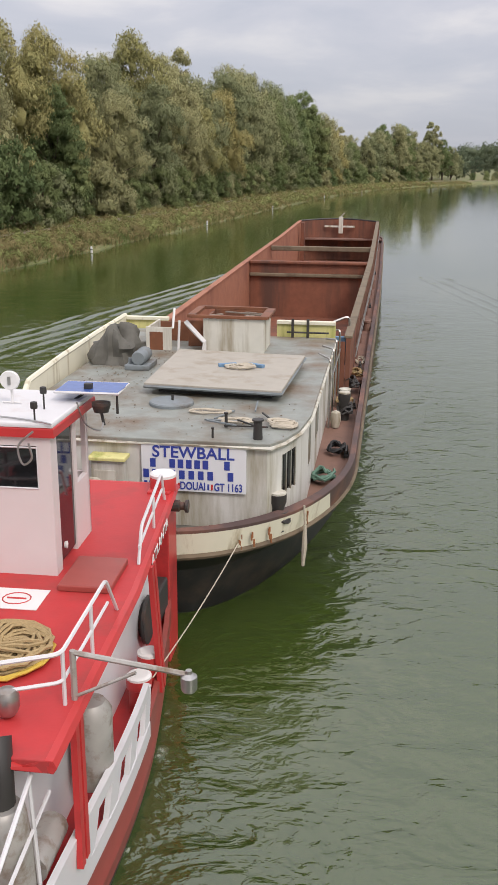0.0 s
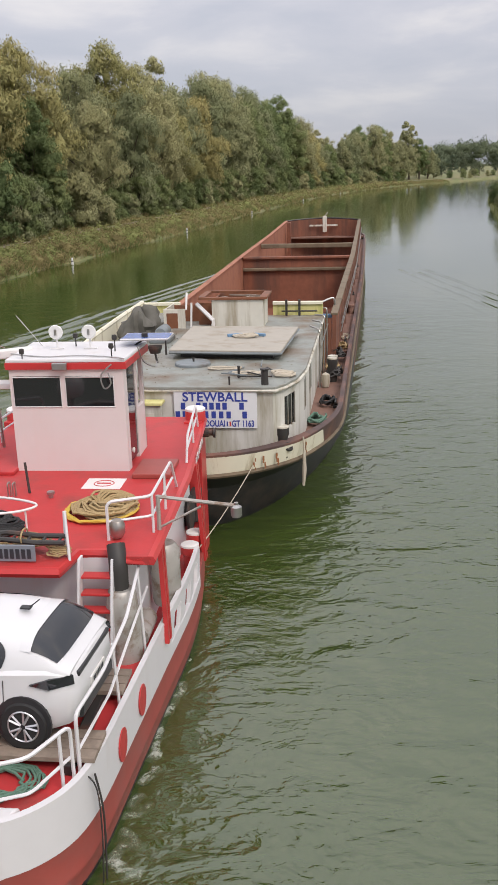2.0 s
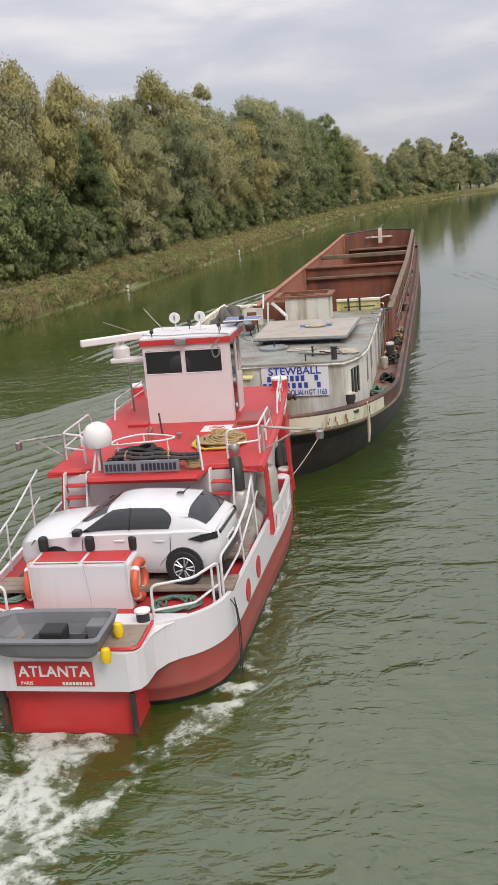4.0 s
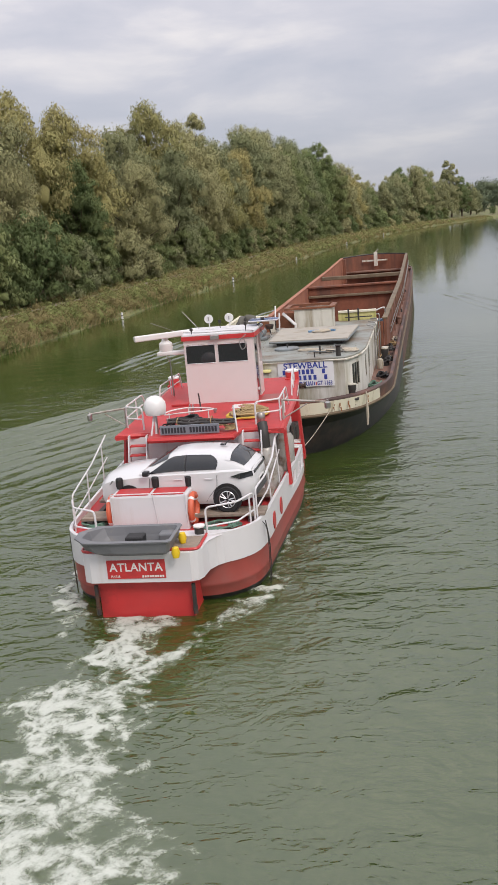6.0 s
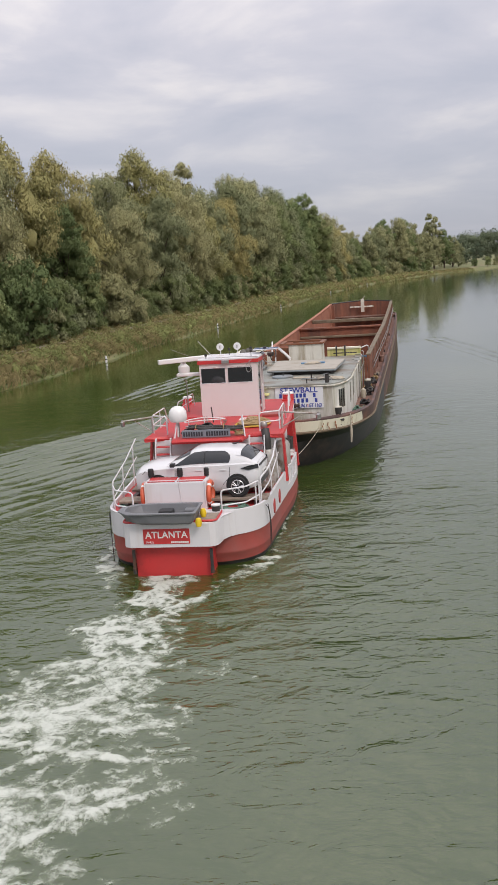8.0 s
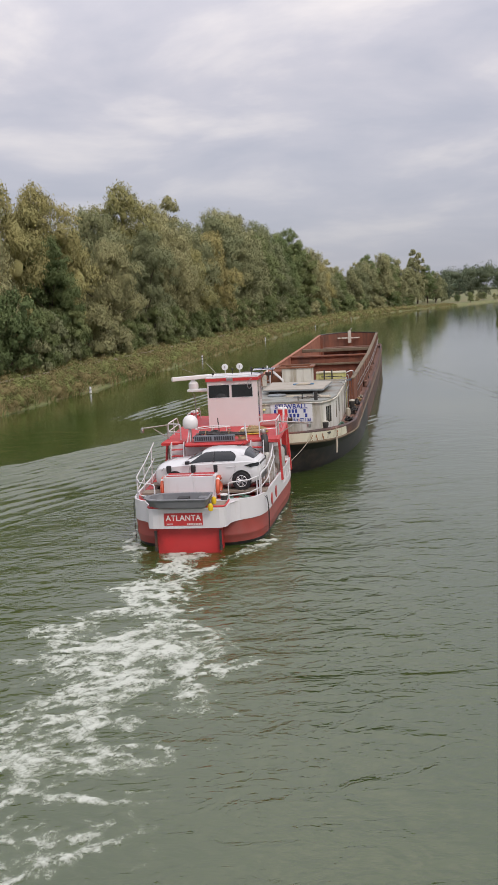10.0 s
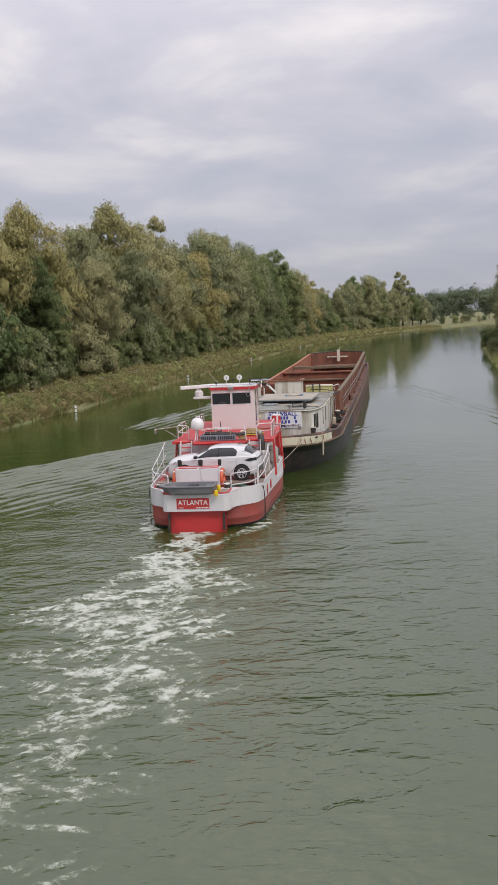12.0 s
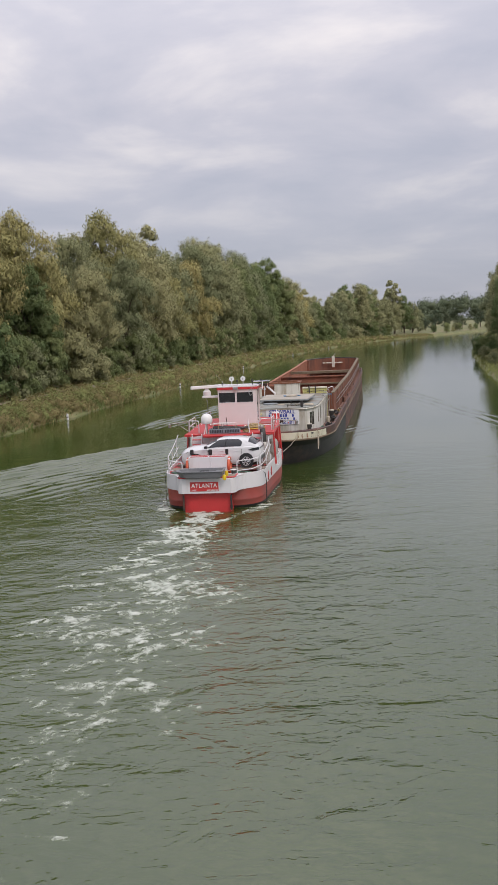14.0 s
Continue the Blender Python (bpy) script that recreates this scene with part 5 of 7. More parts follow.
def build_loose_on_tug():
    # car ramps
    ramp = on_tug(thing("car_ramp", "weathered plank ramp the car stands on", "ramp"))
    for y in (1.93, 3.25):
        for k in range(3):
            bm = B()
            y0 = y - .27 + k * .18
            box(bm, (-2.75, y0, 1.44), (1.25, y0 + .165, 1.50), .006)
            part("plank", bm, "wood", ramp)
    for x in (-2.6, -.9, .9):
        bm = B()
        box(bm, (x, 1.6, 1.32), (x + .12, 3.6, 1.44), .008)
        part("bearer", bm, "dark", ramp)
    # rope coils
    def rope(name, label, mat_, c, r0, r1, turns, r, h, seed, sq=1.0):
        ob = on_tug(tagged(link(name, coil(B(), c, r0, r1, turns, r, h, seed, sq), mat_, smooth=True), label, "rope"))
        return ob
    rope("rope_coil", "untidy coil of tan mooring rope on the red deck", "rope", (.42, 5.8, 2.73), .06, .46, 24, .021, .2, 3)
    rope("rope_coil", "coil of yellow rope under a tan rope", "ropeyel", (.42, 5.78, 2.725), .46, .55, 4, .02, .02, 5)
    rope("hose_coil", "coil of green hose on the red aft deck", "ropegreen", (.42, 1.35, 1.32), .14, .44, 8, .017, .05, 7, .8)
    rope("hose_coil", "coil of green hose on the red aft deck", "ropegreen", (-2.5, 1.7, 1.32), .16, .3, 6, .022, .05, 8, .8)
    rope("cable_coil", "coil of black cable on the red deck", "rubber", (-.95, 4.95, 2.73), .1, .42, 11, .03, .2, 9, .75)
    rope("cord_heap", "tangle of orange and brown cord", "rope", (-.25, 4.3, 2.78), .04, .36, 12, .014, .16, 12, .5)
    rope("cord_heap", "tangle of dark cord by the number board", "rubber", (-1.2, 4.2, 2.74), .05, .26, 8, .016, .2, 13, .6)
    rope("cord_heap", "tangle of orange and brown cord", "rope", (.18, 4.15, 2.74), .04, .2, 7, .013, .16, 15, .7)
    bm = B()
    tube(bm, smooth_line([(-1.45, 4.75, 3.05), (-1.0, 4.55, 3.12), (-.45, 4.7, 3.12), (-.35, 5.1, 3.08), (-1.0, 5.35, 3.08), (-1.45, 5.1, 3.06)], 6, True), .018, 6, True)
    for x, y in ((-1.35, 4.72), (-.4, 4.8), (-1.0, 5.33)):
        tube(bm, [(x, y, 2.72), (x, y, 3.1)], .014, 5)
    on_tug(tagged(link("cable_hoop", bm, "letter", smooth=True), "white tubular hoop holding black cable", "rack"))
    # ladder shape made up for a dark bundle lying here
    ladder = on_tug(thing("folded_ladder", "dark bundle tied up on the deck edge, built as a ladder", "ladder"))
    for y, z in ((4.06, 3.0), (4.22, 3.03)):
        bm = B()
        tube(bm, [(-1.25 + i * .2, y + .02 * math.sin(i * 2.1), z - .008 * i + .015 * math.sin(i * 1.7)) for i in range(9)], .035, 7)
        part("ladder_rail", bm, "dark", ladder, "", True)
    for i in range(8):
        bm = B()
        tube(bm, [(-1.15 + i * .2, 4.04, 2.99 - .008 * i), (-1.13 + i * .2, 4.24, 3.02 - .008 * i)], .02, 6)
        part("rung", bm, "dark", ladder)
    for x in (-1.0, -.2):
        bm = B()
        tube(bm, [(x, 4.14 + .14 * math.cos(k * .6), 3.0 + .09 * math.sin(k * .6)) for k in range(11)], .012, 5)
        part("lashing", bm, "rope", ladder)
    # lifebuoy on the locker's side
    for x in (XC + .72, XC - 1.04):
        ob = on_tug(thing("lifebuoy", "orange lifebuoy with white bands on a locker", "lifebuoy", "lifebuoys"))
        bm = B()
        tube(bm, [(x, 1.62 + .29 * math.cos(a * .2618), 1.68 + .29 * math.sin(a * .2618)) for a in range(24)], .065, 8, True)
        part("ring", bm, "orange", ob, "", True)
        for a in (.6, 2.2, 3.8, 5.3):
            bm = B()
            tube(bm, [(x, 1.62 + .29 * math.cos(a + k), 1.68 + .29 * math.sin(a + k)) for k in (-.1, 0, .1)], .068, 8)
            part("band", bm, "letter", ob)
    dinghy()
    car()
    tow_line()


def dinghy():
    ob = on_tug(thing("dinghy", "grey plastic dinghy with yellow floats on the stern", "dinghy"))
    x0, x1, y0, y1 = -2.02, -.22, -.62, .42

    def ring(z, ix, iy):
        a, b, c, d = x0 + ix * 1.5, x1 - ix * .6, y0 + iy, y1 - iy
        m = (c + d) / 2
        return [Vector(p) for p in ((a - .16, m - .18, z), (a + .12, c + .04, z), (a + .5, c, z), (b - .06, c, z), (b, c + .06, z), (b, d - .06, z), (b - .06, d, z), (a + .5, d, z), (a + .12, d - .04, z), (a - .16, m + .18, z))]

    bm = B()
    loft(bm, [ring(1.445, .22, .10), ring(1.50, .12, .06), ring(1.70, .02, .02), ring(1.72, -.02, -.02), ring(1.745, -.02, -.02), ring(1.745, .09, .09), ring(1.58, .13, .13), ring(1.45, .2, .18)], cap0=True, cap1=True)
    part("dinghy_hull", bm, "plastic", ob, "", False)
    bm = B()
    box(bm, (-1.2, -.28, 1.45), (-.85, .04, 1.72), .03)
    box(bm, (-1.4, -.32, 1.45), (-.6, .08, 1.52), .02)
    part("thwart", bm, "rubber", ob, "black centre box seat")
    bm = B()
    box(bm, (-.62, .05, 1.45), (-.34, .4, 1.66), .03)
    part("stern_seat", bm, "plastic", ob)
    for y in (-.5, .12):
        bm = B()
        lathe(bm, [(0, -.12), (.06, -.1), (.085, 0), (.06, .1), (0, .12)], (-.16, y, 1.48 if y < 0 else 1.55), 12)
        part("float", bm, "yellowfloat", ob, "yellow round float", True)
    for x in (-1.7, -.6):
        bm = B()
        box(bm, (x, -.2, 1.44), (x + .1, .30, 1.46))
        part("chock", bm, "wood", ob)


def car():
    """A white five-door hatchback, standing across the deck, nose to port."""
    ob = on_tug(thing("car", "white five-door hatchback with tinted windows carried on deck", "car"))
    LOC = pose(-.62, 2.62, 1.50, 0, 0, -4) @ Matrix.Diagonal((1.0, 1.0, 1.05, 1)) @ Matrix.Scale(1 / UNIT, 4)
    # stations from nose (x = -2.03) to tail (x = 2.02): x, half-width, sill z, belt z, top z, roof half-width
    st = [(-2.03, .52, .36, .62, .70), (-1.98, .70, .24, .70, .80), (-1.80, .80, .19, .78, .90), (-1.45, .855, .18, .85, .97), (-1.0, .87, .18, .90, 1.01),
          (-.80, .872, .18, .91, 1.02), (-.3, .875, .18, .94, 1.0), (.3, .875, .18, .96, 1.0), (.9, .875, .18, .98, 1.02), (1.3, .87, .19, 1.0, 1.06), (1.65, .84, .22, 1.01, 1.06),
          (1.88, .78, .28, .98, 1.02), (1.98, .70, .34, .90, .96), (2.02, .58, .42, .80, .84)]
    rings = []
    for x, w, s, b, t in st:
        wt = w * .90
        rings.append([Vector((x, y, z)) for y, z in ((-w * .9, s), (-w, s + .12), (-w * 1.0, (s + b) / 2), (-w * .985, b - .03), (-wt, b + .02), (-wt * .6, t), (0, t + .015), (wt * .6, t), (wt, b + .02), (w * .985, b - .03), (w, (s + b) / 2), (w, s + .12), (w * .9, s))])
    bm = B()
    loft(bm, rings, True, True, True)
    bm.transform(LOC)
    body = part("body", bm, "carpaint", ob, "glossy white body shell", True)
    # greenhouse: a rounded shell with the panes let into it
    gx = (-.92, -.5, -.15, .25, .9, 1.35, 1.6, 1.78, 1.95)
    gt = (.985, 1.22, 1.385, 1.435, 1.43, 1.385, 1.30, 1.16, .99)
    gb = (.95, .93, .94, .95, .965, .98, .985, .985, .97)
    gw = (.80, .825, .83, .83, .825, .815, .80, .785, .74)
    dense = [(-.92 + 2.87 * i / 28) for i in range(29)]
    soft = lambda ys: np.convolve(np.pad(np.interp(dense, gx, ys), 1, "edge"), (.25, .5, .25), "valid")
    tops, belts, wides = soft(gt), soft(gb), soft(gw)

    def shell(x, th, out=0.0):
        t, bl, w = (float(np.interp(x, dense, q)) for q in (tops, belts, wides))
        side = -1 if th > math.pi / 2 else 1
        c, sn = abs(math.cos(th)), math.sin(th)
        k = sn ** .75
        y = (w + out) * c ** .42 * (1 - .15 * k * min(1, (t - bl) / .4))
        return Vector((x, side * y, bl - .02 + (t - bl + out) * k))

    bm = B()
    arc = [math.pi * i / 24 for i in range(25)]
    loft(bm, [[shell(x, th) for th in arc] for x in dense], True, True, True)
    bm.transform(LOC)
    part("roof", bm, "carpaint", body, "rounded white roof and pillars", True)

    def pane(name, label, edge0, edge1, th0, th1):
        b = B()
        rows = []
        for j in range(9):
            th = th0 + (th1 - th0) * j / 8
            f = j / 8
            rows.append([shell(edge0(f) + (edge1(f) - edge0(f)) * i / 10, th, .012) for i in range(11)])
        loft(b, rows, False)
        b.transform(LOC)
        part(name, b, "carglass", body, label, True)

    pane("windscreen", "raked dark windscreen", lambda f: -.80 + .22 * (2 * f - 1) ** 2, lambda f: -.17, .80, math.pi - .80)
    pane("rear_window", "dark tinted rear window", lambda f: 1.44, lambda f: 1.83 - .05 * (2 * f - 1) ** 2, .60, math.pi - .60)
    for s in (-1, 1):
        th = (lambda v: v) if s > 0 else (lambda v: math.pi - v)
        pane("front_side_window", "", lambda f: -.66 + .62 * f ** 1.2, lambda f: .29, th(.09), th(.90))
        pane("rear_side_window", "", lambda f: .33, lambda f: 1.04 + .10 * math.sin(math.pi * min(1, .15 + f * .8)) - .12 * f ** 3, th(.09), th(.90))
        bm = B()
        tube(bm, [shell(.31, v if s > 0 else math.pi - v, .004) for v in (.07, .2, .4, .65, .9)], .022, 5)
        bm.transform(LOC)
        part("door_pillar", bm, "trim", body)
        bm = B()
        box(bm, (-.74, s * .98 - .1, .95), (-.58, s * .98 + .08, 1.07), .03)
        bm.transform(LOC)
        part("door_mirror", bm, "trim", body, "black door mirror")
        for x in (.02, .80):
            bm = B()
            box(bm, (x, s * .885 - .012, .80), (x + .2, s * .885 + .012, .835), .008)
            bm.transform(LOC)
            part("door_handle", bm, "carpaint", body)
        for pts in ([(-.62, .86), (-.66, .5), (-.5, .26)], [(.3, .9), (.31, .5), (.28, .26)], [(1.12, .9), (1.1, .62), (.9, .4), (.8, .26)]):
            bm = B()
            tube(bm, [(x, s * (.862 if z < .4 else .876), z) for x, z in pts], .006, 4)
            bm.transform(LOC)
            part("door_seam", bm, "trim", body)
        bm = B()
        loft(bm, [[(1.46, s * .885, .86), (1.70, s * .86, .80), (2.0, s * .735, .84), (1.985, s * .72, .95), (1.70, s * .86, .93)], [(1.46, s * .845, .86), (1.70, s * .82, .80), (1.95, s * .70, .84), (1.94, s * .69, .95), (1.70, s * .82, .93)]], True, True, True)
        bm.transform(LOC)
        part("tail_lamp", bm, "carglass", body, "smoked dark tail lamp")
        bm = B()
        loft(bm, [[(-1.96, s * .55, .66), (-1.72, s * .82, .70), (-1.62, s * .84, .80), (-1.93, s * .60, .74)], [(-1.94, s * .53, .66), (-1.70, s * .79, .70), (-1.60, s * .81, .80), (-1.91, s * .57, .74)]], True, True, True)
        bm.transform(LOC)
        part("head_lamp", bm, "trim", body, "slim dark head lamp")
    bm = B()
    box(bm, (1.95, -.6, .86), (2.02, .6, .93), .02)
    box(bm, (1.90, -.62, .3), (2.03, .62, .5), .04)
    bm.transform(LOC)
    part("rear_trim", bm, "trim", body, "black tail trim and lower bumper")
    bm = B()
    loft(bm, [[shell(x, .55 + (math.pi - 1.1) * i / 12, o) for i in range(13)] for x, o in ((1.30, .004), (1.40, .02), (1.45, .03), (1.41, .008))], False)
    bm.transform(LOC)
    part("roof_spoiler", bm, "carpaint", body, "white roof spoiler", True)
    bm = B()
    box(bm, (2.02, -.27, .56), (2.045, .27, .68), .006)
    bm.transform(LOC)
    pl = part("rear_plate", bm, "letter", body)
    bm = B()
    for i in range(7):
        box(bm, (2.046, -.2 + i * .058, .59), (2.05, -.165 + i * .058, .65))
    bm.transform(LOC)
    part("plate_bars", bm, "darkletter", pl)
    bm = B()
    tube(bm, [(1.15, 0, 1.43), (1.32, 0, 1.56)], .008, 4)
    box(bm, (1.05, -.05, 1.43), (1.2, .05, 1.455), .01)
    bm.transform(LOC)
    part("roof_aerial", bm, "trim", body)
    for x in (-1.20, 1.34):
        for s in (-1, 1):
            bm = B()
            # dark arch
            lathe(bm, [(.365, -.02), (.365, .02), (.0, .021)], (x, s * .86, .34), 24, "y")
            bm.transform(LOC)
            part("wheel_arch", bm, "trim", body)
            bm = B()
            lathe(bm, [(.2, -.1), (.29, -.105), (.31, -.08), (.315, 0), (.31, .08), (.29, .105), (.2, .1)], (0, 0, 0), 28, "y")
            bm.transform(LOC @ pose(x, s * .80, .315))
            wh = part("wheel", bm, "rubber", ob, "black tyre on a dark and silver alloy rim", True)
            bm = B()
            lathe(bm, [(.0, 0), (.205, 0), (.21, .01), (.2, .02), (0, .021)], (0, s * .085, 0), 24, "y")
            bm.transform(LOC @ pose(x, s * .80, .315))
            part("hub", bm, "trim", wh)
            bm = B()
            for k in range(5):
                for dk in (-.13, .13):
                    a = k * 2 * math.pi / 5 + dk
                    a2 = a + dk * .6
                    y = s * .112
                    p0, p1 = Vector((.035 * math.cos(a), y, .035 * math.sin(a))), Vector((.195 * math.cos(a2), y, .195 * math.sin(a2)))
                    tube(bm, [p0, p1], [.014, .017], 4)
            tube(bm, [(.2 * math.cos(a * .2618), s * .108, .2 * math.sin(a * .2618)) for a in range(24)], .012, 4, True)
            bm.transform(LOC @ pose(x, s * .80, .315))
            part("rim", bm, "alloy", wh, "two-tone alloy spokes")


def tow_line():
    ob = on_tug(thing("mooring_line", "taut grey mooring line from tug to barge", "rope"))
    bm = B()
    tube(bm, smooth_line([(1.4, 8.05, 1.2), (1.62, 9.3, 1.27), (1.86, 10.7, 1.42), (2.05, 11.9, 1.58)], 6), .010, 6)
    part("line", bm, "ropewhite", ob, "", True)


build_tug()
build_loose_on_tug()


# ---------------------------------------------------------------- the barge
XB, HW, BOW = -0.28, 3.13, 62.0
FLARED = {"side_deck", "hold_floor", "coaming", "coaming_top", "stiffener", "grab_rail", "bulkhead", "cross_beam", "bow_bulkhead", "bow_coaming", "mast_foot", "hold_stanchion"}


def barge_ring(z, yc, b, hw=HW, bow=BOW, bowlen=5.0, n=22):
    """Half-ellipse stern of length b about yc, parallel sides, rounded bow."""
    right = []
    for i in range(n + 1):
        a = math.pi / 2 * i / n
        right.append((hw * math.sin(a), yc - b * math.cos(a)))
    for y in (14, 20, 30, 40, 50):
        right.append((hw, y))
    for i in range(n + 1):
        a = math.pi / 2 * i / n
        right.append((hw * math.cos(a) ** .7, bow - bowlen + bowlen * math.sin(a)))
    right = [(x * (1 + .10 * min(max((y - 4) / 28, 0), 1)), y) for x, y in right]
    pts = [Vector((XB + x, y, z)) for x, y in right]
    return pts + [Vector((XB - x, y, z)) for x, y in right[1:-1]][::-1]


def z_deck(y):
    """Bulwark height: a little sheer at the stern and towards the bow."""
    return 1.75 + 0.10 * max(0, (1.5 - y) / 4) + 0.35 * max(0, (y - 48) / 12)


def build_barge():
    barge = on_barge(thing("barge", "long rusty cargo barge with an empty hold", "barge"))
    top = barge_ring(0, 2.4, 5.0)
    wl = barge_ring(0, 9.4, 11.1, HW * .99, BOW - .6)
    n2 = len(top)

    def lerp_ring(f, z):
        return [Vector((a.x + (b.x - a.x) * f, a.y + (b.y - a.y) * f, z(a.y) if callable(z) else z)) for a, b in zip(wl, top)]

    below = [Vector((XB + (p.x - XB) * .9, p.y * .97 + 1.2, -1.0)) for p in wl]

    def strip(f0, z0, f1, z1, keep, name, material, label=""):
        b = B()
        r0, r1 = lerp_ring(f0, z0), lerp_ring(f1, z1)
        for i in range(n2):
            j = (i + 1) % n2
            if keep((top[i].y + top[j].y) / 2):
                b.faces.new([b.verts.new(p) for p in (r0[i], r0[j], r1[j], r1[i])])
        bmesh.ops.remove_doubles(b, verts=b.verts, dist=1e-4)
        return part(name, b, material, barge, label, True)

    zt = z_deck
    b = B()
    loft(b, [below, lerp_ring(0, -.02)], cap0=True)
    part("bottom", b, "blackhull", barge)
    strip(0, -.02, .55, lambda y: zt(y) - .8, lambda y: y < 9, "stern_plating", "blackhull", "black tarred stern plating")
    strip(.55, lambda y: zt(y) - .8, .92, lambda y: zt(y) - .42, lambda y: y < 9, "stern_plating", "blackhull", "black tarred stern plating")
    strip(0, -.02, .92, lambda y: zt(y) - .42, lambda y: y >= 9, "side_plating", "rustside", "dark rusty side plating")
    strip(.92, lambda y: zt(y) - .42, 1.0, zt, lambda y: y < 0.05, "stern_band", "cream", "cream-white bulwark band streaked with rust")
    strip(.92, lambda y: zt(y) - .42, 1.0, zt, lambda y: y >= 0.05, "side_bulwark", "rustside", "dark worn bulwark")
    b = B()
    tube(b, [p + Vector((0, 0, .0)) for p in lerp_ring(.92, lambda y: zt(y) - .42)], .055, 6, True)
    part("rubbing_strake", b, "beam", barge, "grimy rubbing strake", True)
    b = B()
    ri = [Vector((XB + (p.x - XB) * .965, p.y + (.1 if p.y < 3 else 0), zt(p.y))) for p in top]
    loft(b, [lerp_ring(1, zt), [p + Vector((0, 0, .05)) for p in lerp_ring(1, zt)], [p + Vector((0, 0, .05)) for p in ri], [p - Vector((0, 0, .3)) for p in ri]])
    part("gunwale", b, "rustside", barge, "", True)
    # decks
    b = B()
    dk = [Vector((XB + (p.x - XB) * .96, p.y + (.12 if p.y < 3 else -.05), 0)) for p in top]
    half = [(p.x, p.y) for p in dk if p.y < 10.4 and p.x > XB - .01]
    half = sorted(half, key=lambda q: q[1]) + [(XB + HW * .965, 10.4)]
    slab(b, half + [(2 * XB - x, y) for x, y in half[1:]][::-1], 1.38, 1.46)
    part("aft_deck", b, "rustdeck", barge, "rusty brown aft deck")
    for s in (1, -1):
        b = B()
        x0, x1 = XB + s * 2.72, XB + s * 3.16
        box(b, (min(x0, x1), 10.0, 1.5), (max(x0, x1), 57.5, 1.62))
        part("side_deck", b, "rustdeck", barge, "rusty brown walkway beside the hold")
    b = B()
    slab(b, [(p.x, p.y) for p in dk if p.y > 56.9], 1.9, 2.0)
    part("fore_deck", b, "rustdeck", barge)
    # hold
    b = B()
    box(b, (XB - 2.6, 8.8, .25), (XB + 2.6, 57, .35))
    box(b, (XB - 2.6, 8.76, .3), (XB + 2.6, 8.82, 2.9))
    part("hold_floor", b, "hold", barge, "rusty hold floor")
    for s in (1, -1):
        b = B()
        xi, xo = XB + s * 2.62, XB + s * 2.74
        box(b, (min(xi, xo), 8.75, .3), (max(xi, xo), 57.6, 3.0))
        # port coaming coloured a lighter rust than the starboard one
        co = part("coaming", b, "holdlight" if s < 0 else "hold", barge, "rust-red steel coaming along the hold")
        b = B()
        box(b, (min(xi, xo) - .05, 8.75, 3.0), (max(xi, xo) + .05, 57.6, 3.07), .015)
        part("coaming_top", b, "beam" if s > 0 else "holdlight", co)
        for k in range(15):
            y = 12.5 + k * 3.1
            b = B()
            x = XB + s * 2.78
            box(b, (x - .04, y, 1.6), (x + .04, y + .08, 2.98))
            part("stiffener", b, "rustdeck", co)
    b = B()
    tube(b, [(XB + 2.86, y, 2.55 + .03 * math.sin(y)) for y in range(10, 57, 2)], .025, 5)
    tube(b, [(XB + 2.84, y, 2.25 + .03 * math.sin(y * .7)) for y in range(10, 57, 2)], .02, 5)
    part("grab_rail", b, "steel", barge, "pale pipe rail along the coaming")
    # bulkhead and cross beams
    b = B()
    box(b, (XB - 2.6, 28.9, .35), (XB + 2.6, 29.0, 2.9))
    part("bulkhead", b, "hold", barge, "rusty cross bulkhead")
    for y, z, h in ((28.75, 2.88, .14), (28.7, 2.28, .16), (37.4, 2.72, .26)):
        b = B()
        box(b, (XB - 2.6, y, z), (XB + 2.6, y + .3, z + h), .04)
        part("cross_beam", b, "beam" if z < 2.8 else "hold", barge, "grimy cross beam over the hold")
    b = B()
    box(b, (XB - 2.6, 37.7, .35), (XB + 2.6, 37.78, 1.9))
    part("bulkhead", b, "hold", barge)
    b = B()
    pts = [(XB - 2.74 + i * .548, 57.4 + .9 * math.sin(math.pi * i / 10)) for i in range(11)]
    loft(b, [[(x, y, .3) for x, y in pts], [(x, y, 3.0 + .12 * math.sin(math.pi * i / 10)) for i, (x, y) in enumerate(pts)],
             [(x, y + .12, 3.0 + .12 * math.sin(math.pi * i / 10)) for i, (x, y) in enumerate(pts)], [(x, y + .12, 1.9) for x, y in pts]], closed=False)
    part("bow_bulkhead", b, "hold", barge, "curved rusty bow bulkhead")
    b = B()
    tube(b, [(x, y + .06, 3.05 + .12 * math.sin(math.pi * i / 10)) for i, (x, y) in enumerate(pts)], .06, 6)
    part("bow_coaming", b, "blackhull", barge)
    b = B()
    box(b, (XB - 1.0, 57.9, 2.55), (XB + 1.1, 57.98, 2.68), .01)
    box(b, (XB - .02, 57.8, 2.1), (XB + .28, 57.95, 3.35), .02)
    tube(b, [(XB + .1, 58.2, 3.3), (XB + .35, 58.1, 3.62)], .05, 6)
    part("mast_foot", b, "oldwhite", barge, "white folded mast foot at the bow")
    b = B()
    box(b, (XB - 2.45, 55, .4), (XB - 2.2, 55.4, 3.1), .02)
    part("hold_stanchion", b, "hold", barge)
